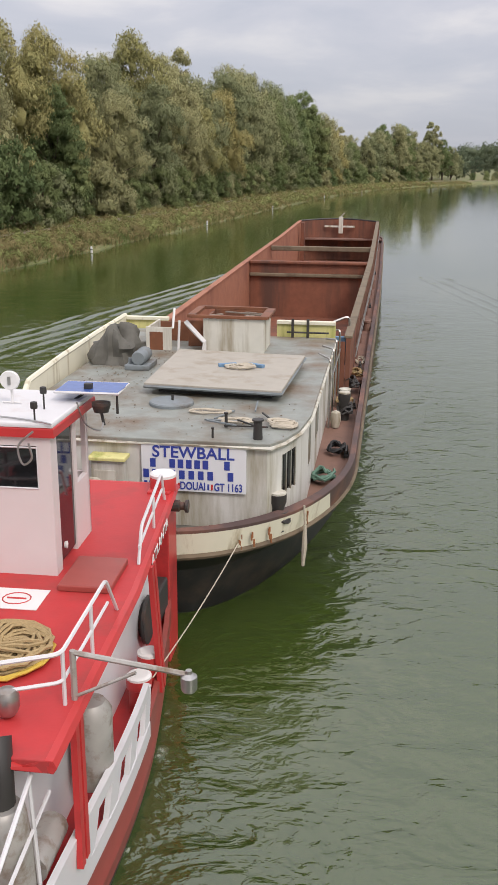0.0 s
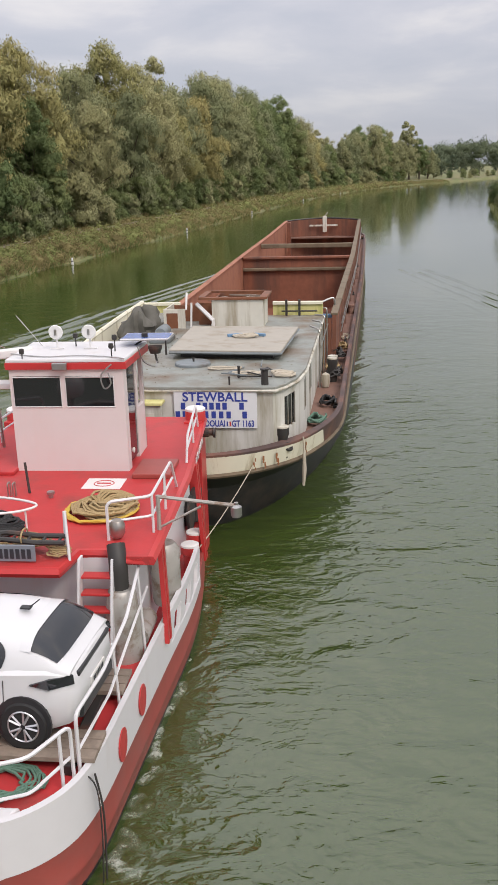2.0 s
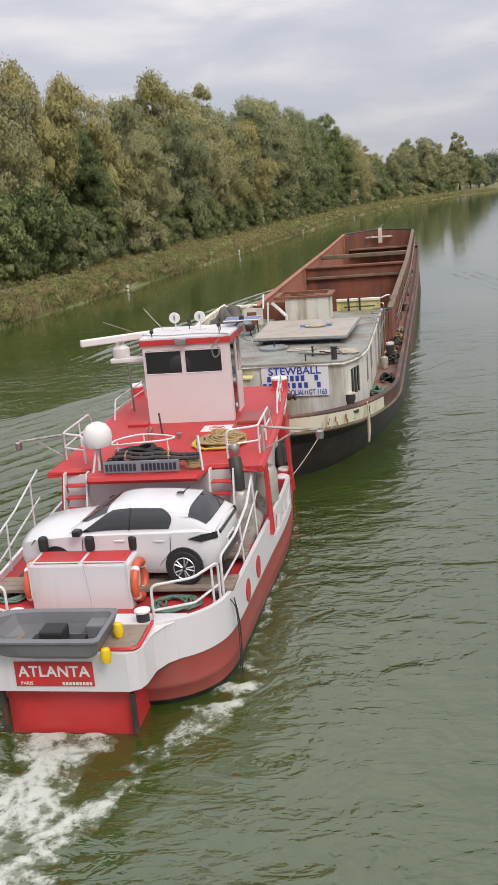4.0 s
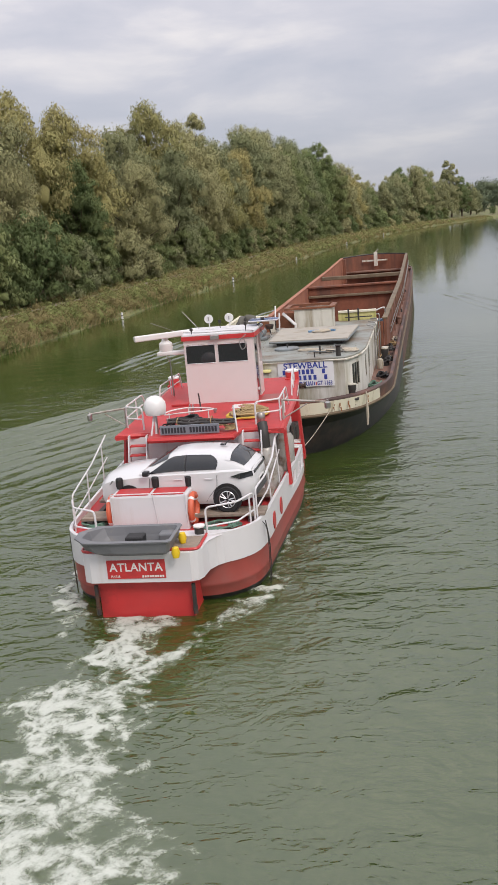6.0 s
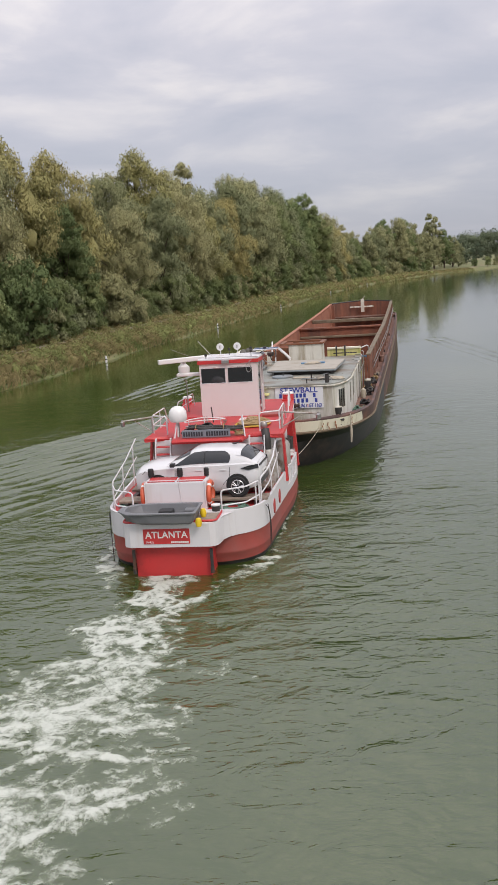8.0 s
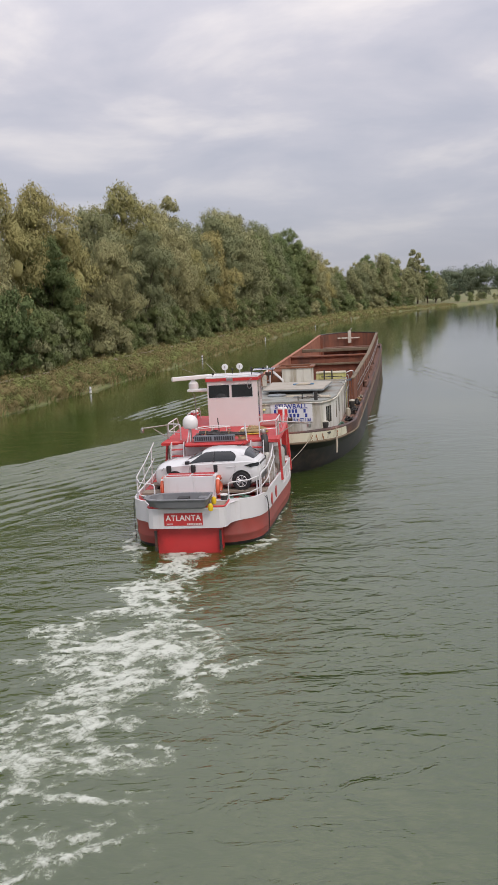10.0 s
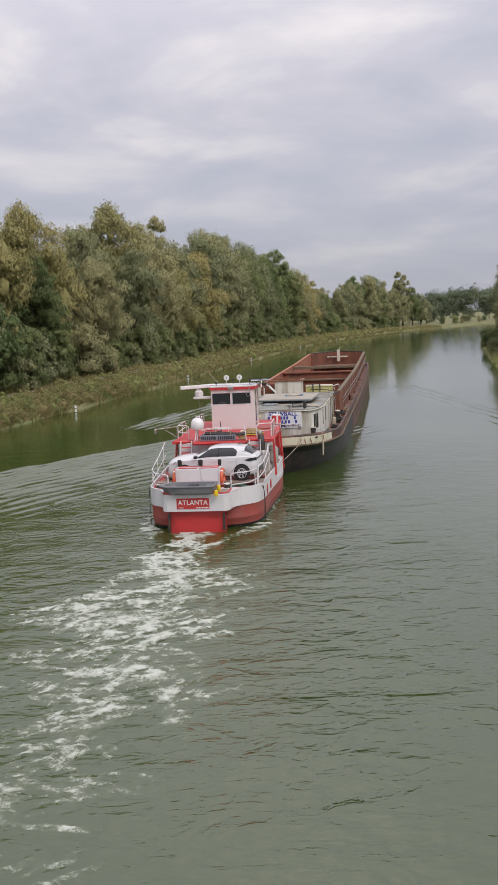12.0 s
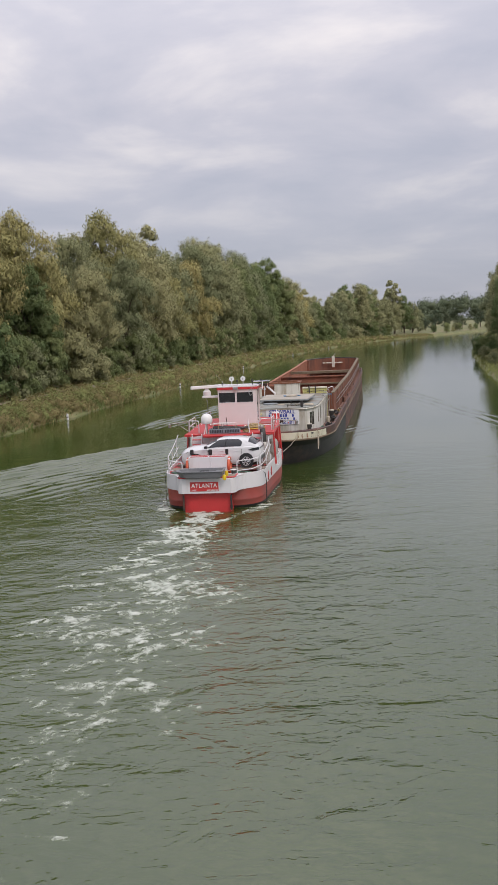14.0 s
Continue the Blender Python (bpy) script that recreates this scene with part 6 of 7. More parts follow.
    # the hold widens and rises a little towards the bow
    for ob in barge.children_recursive:
        if ob.name.split(".")[0] in FLARED:
            bm = bmesh.new()
            bm.from_mesh(ob.data)
            for y in (18.0, 29.0, 44.0):
                bmesh.ops.bisect_plane(bm, geom=[*bm.verts, *bm.edges, *bm.faces], plane_co=(0, y, 0), plane_no=(0, 1, 0))
            for v in bm.verts:
                v.co.x = XB + (v.co.x - XB) * (1 + float(np.interp(v.co.y, (9, 29, 57), (0, .085, .10))))
                v.co.z += .25 * max(0, (v.co.y - 29) / 29) ** 2 * max(0, min(1, v.co.z - 1))
            bm.to_mesh(ob.data)
            bm.free()
    deck_house(barge)
    wreck(barge)
    barge_fittings(barge)


def house_outline(o=0.0):
    r = [(1.77, -1.42), (1.96, -1.1), (2.17, -.46), (2.29, .5), (2.33, 8.4)]
    port = [(1.50, -1.42), (1.72, -1.05), (1.92, -.5), (2.1, .45), (2.15, 8.4)]
    k = XB
    right = [(k + x + .0 + o, y - (o if y < 0 else 0)) for x, y in r]
    left = [(k - x - o - (.9 if y > 0 else .3 * (y + 1.42)), y - (o if y < 0 else 0)) for x, y in port][::-1]
    return right + left


def deck_house(barge):
    b = B()
    ol = house_outline()
    k = len(ol)
    z0, z1 = 1.46, 2.98
    for i in range(k - 1):
        (xa, ya), (xb_, yb) = ol[i], ol[i + 1]
        if i == 3:      # starboard wall with two windows
            for a, c, lo, hi in ((0, .01, z0, z1), (.01, .07, z0, 2.05), (.01, .07, 2.75, z1), (.07, .22, z0, z1), (.22, .32, z0, 2.05), (.22, .32, 2.75, z1), (.32, 1, z0, z1)):
                p, q = (xa + (xb_ - xa) * a, ya + (yb - ya) * a), (xa + (xb_ - xa) * c, ya + (yb - ya) * c)
                loft(b, [[(p[0], p[1], lo), (q[0], q[1], lo), (q[0] - .06, q[1], lo), (p[0] - .06, p[1], lo)], [(p[0], p[1], hi), (q[0], q[1], hi), (q[0] - .06, q[1], hi), (p[0] - .06, p[1], hi)]], True, True, True)
        elif i == 1:
            for a, c, lo, hi in ((0, .06, z0, z1), (.06, .95, z0, 2.05), (.06, .95, 2.75, z1), (.95, 1, z0, z1)):
                p, q = (xa + (xb_ - xa) * a, ya + (yb - ya) * a), (xa + (xb_ - xa) * c, ya + (yb - ya) * c)
                loft(b, [[(p[0], p[1], lo), (q[0], q[1], lo), (q[0] - .06, q[1], lo), (p[0] - .06, p[1], lo)], [(p[0], p[1], hi), (q[0], q[1], hi), (q[0] - .06, q[1], hi), (p[0] - .06, p[1], hi)]], True, True, True)
        else:
            b.faces.new([b.verts.new(p) for p in ((xa, ya, z0), (xb_, yb, z0), (xb_, yb, z1), (xa, ya, z1))])
    (xa, ya), (xb_, yb) = ol[0], ol[-1]
    b.faces.new([b.verts.new(p) for p in ((xa, ya, z0), (xb_, yb, z0), (xb_, yb, z1), (xa, ya, z1))])
    bmesh.ops.remove_doubles(b, verts=b.verts, dist=1e-4)
    house = part("deckhouse", b, "housewall", barge, "stained off-white steel deckhouse at the stern")
    p = lambda a, i=2: (ol[i][0] + (ol[i + 1][0] - ol[i][0]) * a - .04, ol[i][1] + (ol[i + 1][1] - ol[i][1]) * a)
    for i, a, c in ((1, .06, .95), (3, .01, .07), (3, .22, .32)):
        (x0, y0), (x1, y1) = p(a, i), p(c, i)
        b = B()
        b.faces.new([b.verts.new(v) for v in ((x0, y0, 1.95), (x1, y1, 1.95), (x1, y1, 2.78), (x0, y0, 2.78))])
        part("side_window", b, "glass", house, "dark side window")
    for i, a, c in ((1, .06, .95), (3, .01, .07), (3, .22, .32)):
        (x0, y0), (x1, y1) = p(a, i), p(c, i)
        for f in (.03, 0.34, .67, .97):
            x, y = x0 + (x1 - x0) * f, y0 + (y1 - y0) * f
            b = B()
            tube(b, [(x + .03, y, 2.04), (x + .03, y, 2.76)], .018, 4)
            part("window_bar", b, "greydeck", house)
    b = B()
    slab(b, house_outline(.05), 2.98, 3.06, .015)
    part("deckhouse_roof", b, "greydeck", house, "worn grey deckhouse roof with brown stains")
    b = B()
    tube(b, [(x, y, 2.98) for x, y in house_outline(.06)], .035, 6, True)
    part("roof_edge", b, "oldwhite", house)
    # name board
    b = B()
    box(b, (-.62, -1.475, 2.17), (1.15, -1.455, 2.965), .004)
    bd = part("name_board", b, "boardwhite", house, "white board with blue name and numbers")
    cx = .26
    lettering("STEWBALL", .275, pose(cx, -1.48, 2.84, 90), bd, "blue", 1.02, 1.03, bold=.005)
    for z, widths in ((2.575, (-.47, -.14, .0, .14, .28, .42, .78)), (2.385, (-.59, -.44, -.30, -.14, .02, .18, .34, .50, .84))):
        for x in widths:
            b = B()
            box(b, (x, -1.482, z), (x + .095, -1.476, z + .15))
            part("number_bar", b, "blue", bd)
    lettering("DOUAI", .19, pose(.25, -1.48, 2.265, 90), bd, "blue", 1.0, .72, bold=.004)
    lettering("GT 1163", .19, pose(.85, -1.48, 2.265, 90), bd, "blue", 1.0, .70, bold=.004)
    b = B()
    for i in range(6):
        box(b, (-.58 + i * .09, -1.482, 2.20), (-.525 + i * .09, -1.476, 2.33))
    part("owner_bars", b, "blue", bd)
    for x in (-.06, .5):
        for k, mname in enumerate(("blue", "letter", "red2")):
            b = B()
            box(b, (x + .03 + k * .03 - .03, -1.483, 2.215), (x + .03 + k * .03, -1.477, 2.315))
            part("small_flag", b, mname, bd)
    # electric cabinet on the aft wall
    b = B()
    box(b, (-1.42, -1.72, 2.0), (-.86, -1.46, 2.72), .02)
    cb = part("wall_cabinet", b, "housewall", house, "weathered cabinet with a mossy yellow lid")
    b = B()
    slab(b, [(-1.46, -1.78), (-.82, -1.78), (-.82, -1.45), (-1.46, -1.45)], 2.73, 2.79, .02)
    part("cabinet_lid", b, "yellow", cb)
    b = B()
    box(b, (-1.36, -1.735, 2.1), (-1.0, -1.722, 2.55))
    part("cabinet_door", b, "oldwhite", cb)
    b = B()
    tube(b, bend([(-1.6, -2.0, 1.5), (-1.6, -2.0, 2.5), (-1.15, -2.05, 2.5), (-1.15, -2.05, 1.5)], .1), .03, 6)
    part("stern_rail", b, "oldwhite", barge, "white bent rail")
    # raised hatch cover
    b = B()
    slab(b, [(-1.32, 1.5), (1.42, 1.25), (1.58, 4.75), (-1.38, 5.05)], 3.22, 3.30, .015)
    hc = part("hatch_cover", b, "hatch", house, "large flat pale grey hatch cover")
    # trunk coloured dark to paint the shadow under the cover
    b = B()
    slab(b, [(-1.1, 1.8), (1.2, 1.6), (1.35, 4.5), (-1.15, 4.75)], 3.06, 3.22)
    part("hatch_trunk", b, "dark", hc)
    b = B()
    tube(b, [(-1.32, 1.5, 3.23), (1.42, 1.25, 3.23), (1.58, 4.75, 3.23)], .035, 5)
    part("hatch_edge", b, "bluegrey", hc)
    b = B()
    lathe(b, [(.42, 3.06), (.42, 3.11), (.4, 3.13), (0, 3.14)], (-.62, .85, 0), 26)
    rh = part("round_hatch", b, "bluegrey", house, "round blue-grey deck hatch")
    b = B()
    tube(b, [(-.6, .85, 3.13), (-.6, .85, 3.24)], .025, 6)
    part("hatch_knob", b, "dark", rh)


def wreck(barge):
    """The stripped wheelhouse ahead of the deckhouse."""
    w = part("stripped_wheelhouse", box(B(), (-.85, 6.3, 2.98), (.62, 6.36, 3.86)), "oldwhite", barge, "remains of a dismantled wheelhouse")
    for lo, hi, mt, nm in (((-2.42, 6.4, 2.9), (-2.36, 8.6, 3.6), "oldwhite", "panel"), ((-2.42, 6.34, 3.0), (-1.78, 6.4, 3.62), "oldwhite", "panel"),
                           ((.56, 6.36, 2.98), (.62, 8.5, 3.86), "oldwhite", "panel"), ((-.85, 6.36, 2.98), (-.79, 8.5, 3.86), "brownwood", "panel"),
                           ((-1.5, 7.4, 2.9), (-.86, 7.46, 3.7), "brownwood", "panel"), ((-2.45, 8.5, 2.6), (-.9, 8.58, 3.55), "brownwood", "panel"), ((-.8, 8.5, 2.98), (.6, 8.56, 3.9), "brownwood", "panel")):
        b = B()
        box(b, lo, hi, .01)
        part(nm, b, mt, w)
    b = B()
    box(b, (-2.33, 6.33, 3.02), (-2.0, 6.345, 3.5), .004)
    part("door_hole", b, "brownwood", w, "bare brown opening")
    b = B()
    for lo, hi in (((-1.3, 6.2, 3.88), (.7, 6.36, 3.95)), ((-1.3, 8.5, 3.9), (.55, 8.66, 3.97)), ((.52, 6.3, 3.88), (.74, 8.6, 3.95)), ((-1.38, 6.25, 3.88), (-1.2, 8.6, 3.96))):
        box(b, lo, hi, .01)
    part("roof_frame", b, "brownwood", w, "bare brown roof frame without its roof")
    b = B()
    rn = random.Random(4)
    for i in range(9):
        x, y = rn.uniform(-1.1, .4), rn.uniform(6.6, 8.3)
        a = rn.uniform(0, 3.1)
        box(b, (x - .35, y - .04, 3.80 + .01 * i), (x + .35, y + .04, 3.83 + .01 * i), 0, math.degrees(a))
    part("loose_boards", b, "wood", w, "loose broken boards")
    b = B()
    tube(b, [(-1.75, 6.35, 3.6), (-1.75, 6.7, 4.05)], .03, 4)
    tube(b, [(-1.45, 6.5, 3.75), (-.95, 6.2, 3.3), (-.95, 6.18, 2.98)], .07, 4)
    tube(b, [(-1.62, 6.3, 2.98), (-1.58, 6.33, 3.8)], .03, 4)
    part("broken_frame", b, "letter", w, "broken white frame piece")
    for ob in (w, *w.children_recursive):
        for v in ob.data.vertices:
            v.co.x, v.co.y = v.co.x - .14 * (v.co.x > -.9), 5.95 + (v.co.y - 6.2) * .6
    # cream wing walls with mossy yellow insides
    zt = 3.36
    for x0, x1 in ((-3.62, -2.45), (.5, 2.06)):
        b = B()
        box(b, (x0, 8.62, 1.46), (x1, 8.68, zt))
        ww = part("front_wall", b, "yellow", barge, "mossy yellow inside of the forward wall")
        b = B()
        box(b, (x0, 8.56, zt), (x1, 8.74, zt + .09), .01)
        part("wall_cap", b, "cream", ww, "cream-painted cap")
    b = B()
    pts = [(-3.2, -.2, 3.08), (-3.42, .9, 3.38), (-3.52, 3.0, 3.42), (-3.6, 6.0, 3.45), (-3.62, 8.65, 3.47)]
    loft(b, [[(x, y, 1.7) for x, y, z in pts], [(x, y, z) for x, y, z in pts], [(x - .07, y, z) for x, y, z in pts], [(x - .07, y, 1.7) for x, y, z in pts]], closed=False)
    wg = part("wing_wall", b, "cream", barge, "cream wing wall beside the roof deck")
    b = B()
    tube(b, [(x - .035, y, z) for x, y, z in pts], .06, 6)
    part("wing_cap", b, "cream", wg)


def barge_fittings(barge):
    # stern bollards
    for s, y in ((1, -1.2), (-1, -1.15), (1, 6.2), (1, 6.55)):
        b = B()
        x = XB + s * (1.93 if y < 0 else 2.72)
        lathe(b, [(.13, 1.46), (.12, 1.9), (.15, 1.98), (.15, 2.12)], (x, y, 0), 16)
        bo = part("bollard", b, "dark", barge, "dark iron bollard with a pale worn top", True)
        b = B()
        lathe(b, [(.145, 2.12), (.145, 2.15), (.0, 2.16)], (x, y, 0), 16)
        part("bollard_cap", b, "oldwhite", bo)
        b = B()
        coil(b, (x, y, 1.6), .15, .19, 3, .03, .2, 3)
        part("bollard_rope", b, "dark", bo)
    # bollards on the side deck
    for y in (18.2, 30.5, 50):
        b = B()
        for dy in (0, .35):
            lathe(b, [(.13, 1.62), (.11, 1.9), (.15, 1.92), (.15, 1.98), (0, 2.0)], (XB + 3.02, y + dy, 0), 12)
        part("side_bollard", b, "rustdeck", barge, "rusty bollard pair on the side deck", True)
    # stub posts and mushroom vent on the roof
    for x, y, h, r in ((1.3, -1.2, .30, .08), (.66, -.55, .22, .03), (.55, -1.25, .14, .02)):
        b = B()
        lathe(b, [(r, 3.06), (r * .9, 3.06 + h), (r * 1.25, 3.06 + h + .02), (r * 1.25, 3.1 + h), (0, 3.1 + h)], (x, y, 0), 12)
        part("roof_vent", b, "dark", barge, "dark iron roof fitting", True)
    # pipes at the starboard side door
    b = B()
    for i, (x, y) in enumerate(((2.12, 5.4), (2.14, 6.4), (2.16, 7.4), (2.18, 8.6))):
        tube(b, bend([(x, y, 1.46), (x, y, 3.1 + .05 * i), (x - .3, y + .4, 3.15)], .1), .025, 6)
    tube(b, [(2.14, 5.4, 2.6), (2.22, 9.6, 2.75)], .02, 5)
    tube(b, bend([(1.7, 10.2, 3.1), (2.35, 10.4, 3.35), (2.4, 10.4, 2.2)], .15), .035, 6)
    part("pipe_rail", b, "steel", barge, "bent grey pipe rails at the side door")
    b = B()
    box(b, (1.95, 9.3, 2.15), (2.33, 9.38, 2.95), .03)
    part("side_flap", b, "bluetarp", barge, "blue painted flap")
    b = B()
    tube(b, [(.95, 8.3, 3.05), (.95, 8.3, 3.55)], .04, 5)
    tube(b, [(1.35, 8.3, 3.05), (1.35, 8.3, 3.55)], .04, 5)
    tube(b, [(.8, 8.3, 3.2), (1.9, 8.3, 3.2)], .025, 5)
    part("iron_bracket", b, "dark", barge)
    # rust blooms below the stern fairlead
    rn = random.Random(8)
    for i in range(4):
        b = B()
        a, big = math.radians((27, 31, 36, 50)[i]), (.7, 1.0, 1.25, .6)[i]
        x, y = XB + (HW + .01) * math.sin(a), 2.4 - 5.015 * math.cos(a)
        for k in range(4):
            z, u, w = 1.66 - .06 * k + rn.uniform(-.02, .02), rn.uniform(-.035, .035) * big, rn.uniform(.008, .02) * big
            box(b, (x + u - w, y - .014 + u * .5, z - .05 * big), (x + u + w, y + .012 + u * .5, z + rn.uniform(.01, .05)), 0, math.degrees(a) * .7)
        part("rust_patch", b, "rustspot", barge, "orange rust bloom")
    b = B()
    a = math.radians(48)
    x, y = XB + (HW + .05) * math.sin(a), 2.4 - 5.05 * math.cos(a)
    tube(b, [(x, y, 1.85), (x + .02, y - .02, 1.5)], .02, 5)
    tube(b, [(x + .02, y - .02, 1.5), (x + .02, y - .03, 1.1), (x, y - .03, .75)], [.03, .05, .03], 7)
    part("rope_fender", b, "ropewhite", barge, "frayed grey rope fender", True)
    b = B()
    slab(b, [(-1.2, -1.5), (-.9, -2.05), (.1, -2.3), (.95, -1.9), (1.2, -1.5)], 1.46, 1.58, .02)
    part("stern_mat", b, "tarp", barge, "dark rubber mat on the stern deck")
    # scuppers and cleats along the side deck
    for y in (3.2, 7.4, 11.6, 24.0, 36.5):
        b = B()
        x = XB + HW * .93 + .06 * min(max((y - 4) / 30, 0), 1) * HW
        box(b, (x - .05, y - .16, 1.62 if y > 10 else 1.46), (x + .05, y + .16, 1.68 if y > 10 else 1.52), .01)
        tube(b, [(x, y - .22, 1.76 if y > 10 else 1.62), (x, y + .22, 1.76 if y > 10 else 1.62)], .03, 6)
        tube(b, [(x, y, 1.6 if y > 10 else 1.46), (x, y, 1.76 if y > 10 else 1.62)], .04, 6)
        part("cleat", b, "dark", barge, "dark iron cleat on the side deck")


def build_loose_on_barge():
    def rope(name, label, mat_, c, r0, r1, turns, r, h, seed, sq=1.0):
        on_barge(tagged(link(name, coil(B(), c, r0, r1, turns, r, h, seed, sq), mat_, smooth=True), label, "rope"))
    rope("rope_coil", "pale rope heap on the grey roof", "ropewhite", (1.55, -.4, 3.06), .1, .32, 5, .025, .08, 21, .8)
    rope("rope_coil", "pale loose rope on the grey roof", "ropewhite", (.72, -.2, 3.06), .12, .38, 3, .022, .03, 22, .5)
    rope("rope_coil", "pale rope and blue strap on the hatch cover", "ropewhite", (.35, 3.2, 3.30), .1, .34, 5, .022, .06, 23, .7)
    rope("rope_coil", "black cable coil on the stern deck", "rubber", (-.35, -1.75, 1.52), .15, .28, 6, .035, .2, 24, .6)
    rope("rope_coil", "dark green rope heap on the side deck", "ropegreen", (2.3, 1.5, 1.48), .08, .26, 7, .028, .2, 25, 1.4)
    rope("rope_coil", "tangled brown rope on the side deck", "rope", (2.62, 10.5, 1.62), .06, .26, 7, .02, .15, 26, 2.2)
    rope("rope_coil", "thin brown rope on the side deck", "ropewhite", (2.6, 12.5, 1.62), .05, .2, 3, .018, .05, 27, 3.5)
    rope("rope_coil", "dark rope heap on the side deck", "rubber", (2.45, 3.4, 1.48), .08, .22, 7, .026, .2, 31, 1.6)
    rope("rope_coil", "tangled brown rope on the side deck", "rope", (2.45, 7.6, 1.48), .06, .24, 8, .022, .3, 32, 2.0)
    rope("rope_coil", "dark rope heap on the side deck", "dark", (2.5, 9.0, 1.62), .06, .22, 8, .024, .3, 33, 1.8)
    rope("rope_coil", "thin pale rope on the grey roof", "ropewhite", (.1, .35, 3.06), .2, .5, 2, .018, .02, 34, .4)
    litter, rl = B(), random.Random(41)
    for _ in range(300):
        x, y = (rl.uniform(-3.0, -1.5), rl.uniform(1.0, 6.0)) if rl.random() < .7 else (rl.uniform(-1.6, 1.9), rl.uniform(-1.2, 1.2))
        q, a = rl.uniform(.008, .03), rl.uniform(0, 6.28)
        litter.faces.new([litter.verts.new((x + q * math.cos(a + k), y + q * math.sin(a + k), 3.068 + rl.uniform(0, .02))) for k in (0, 1.9, 3.3, 4.6)])
    on_barge(tagged(link("dead_leaves", litter, "beam"), "dead leaves and grit strewn on the roof", "litter", kind="stuff"))
    for x, y, a in ((.05, 3.3, 25), (.65, 3.35, -30)):
        b = B()
        box(b, (-.2, -.05, 0), (.2, .05, .07), .01)
        b.transform(pose(x, y, 3.30, 0, 0, a))
        on_barge(tagged(link("blue_chock", b, "bluetarp"), "blue painted wooden chock on the hatch cover", "chock", "chocks"))
    rn = random.Random(3)
    for i in range(7):
        b = B()
        x, y, a = rn.uniform(.2, 1.5), rn.uniform(-.7, .9), rn.uniform(0, 180)
        ln = rn.uniform(.2, .42)
        box(b, (-ln, -.014, 0), (ln, .014, .028), .004)
        b.transform(pose(x, y, 3.07 + .012 * i, 0, 0, a))
        on_barge(tagged(link("loose_bar", b, "dark" if i % 2 else "bluegrey"), "loose iron bar lying on the grey roof", "iron bar", "iron bars"))
    # tarpaulin-covered gear
    b = B()
    rn = random.Random(14)
    rings = []
    for z, r in ((0, .62), (.08, .60), (.18, .55), (.3, .52), (.42, .5), (.52, .45), (.6, .36), (.65, .22), (.66, .06)):
        ring = []
        for k in range(40):
            a = k * math.pi / 20
            q = Vector((math.cos(a), math.sin(a), z * 2.2))
            f = r * (1 + .30 * noise.noise(q * 1.3) + .22 * noise.noise(q * 3.4) + .07 * math.sin(11 * a + z * 6))
            ring.append(Vector((-2.72 + f * q.x, 4.6 + f * q.y, 3.06 + z * (1.1 + .5 * noise.noise(q * 1.1 + Vector((3, 0, 0)))))))
        rings.append(ring)
    loft(b, rings, True, True, True)
    on_barge(tagged(link("covered_winch", b, "tarp", smooth=True), "gear under a crumpled dark tarpaulin on the deck", "tarpaulin"))
    b = B()
    box(b, (-3.4, 6.3, 3.06), (-2.5, 8.2, 3.2), .03)
    on_barge(tagged(link("deck_locker", b, "greydeck"), "low grey steel locker on the aft deck", "locker"))
    b = B()
    lathe(b, [(.14, -.35), (.16, -.3), (.16, .3), (.1, .4)], (-2.0, 4.0, 3.32), 14, "y")
    box(b, (-2.3, 3.6, 3.06), (-1.75, 4.4, 3.18), .02)
    tube(b, [(-2.2, 3.8, 3.06), (-2.2, 3.8, 3.3)], .06, 6)
    on_barge(tagged(link("old_motor", b, "bluegrey", smooth=True), "old blue-grey motor on the deck", "motor"))
    b = B()
    lathe(b, [(0, -.2), (.09, -.18), (.13, 0), (.11, .18), (0, .24)], (2.28, 5.4, 1.66), 12)
    on_barge(tagged(link("float_buoy", b, "oldwhite", smooth=True), "faded float hung by the side door", "buoy"))


build_barge()
build_loose_on_barge()


# ---------------------------------------------------------------- wash and wake
FOAM = []


def foam_sheet(name, label, x0, x1, y0, y1, height, step=0.07, seed=0):
    """A rigid skin of broken foam: only its ridges stand above the water."""
    nx, ny = int((x1 - x0) / step), int((y1 - y0) / step)
    vs, fs = [], []
    idx = {}
    hs = np.empty((nx + 1, ny + 1))
    for i in range(nx + 1):
        for j in range(ny + 1):
            hs[i, j] = height(x0 + i * step, y0 + j * step, seed)
    for i in range(nx):
        for j in range(ny):
            if max(hs[i, j], hs[i + 1, j], hs[i, j + 1], hs[i + 1, j + 1]) < -0.035:
                continue
            q = []
            for a, c in ((i, j), (i + 1, j), (i + 1, j + 1), (i, j + 1)):
                if (a, c) not in idx:
                    idx[a, c] = len(vs)
                    vs.append((x0 + a * step, y0 + c * step, max(hs[a, c], -.06)))
                q.append(idx[a, c])
            fs.append(q)
    me = bpy.data.meshes.new(name)
    me.from_pydata(vs, [], fs)
    me.materials.append(M["foam"])
    me.polygons.foreach_set("use_smooth", [True] * len(fs))
    ob = new(name, me)
    return tagged(ob, label, "foam", "foam patches in the wake")


def fold(x, y, s, z=0.0):
    return 1 - 2.2 * abs(noise.noise((x * s, y * s, z)))


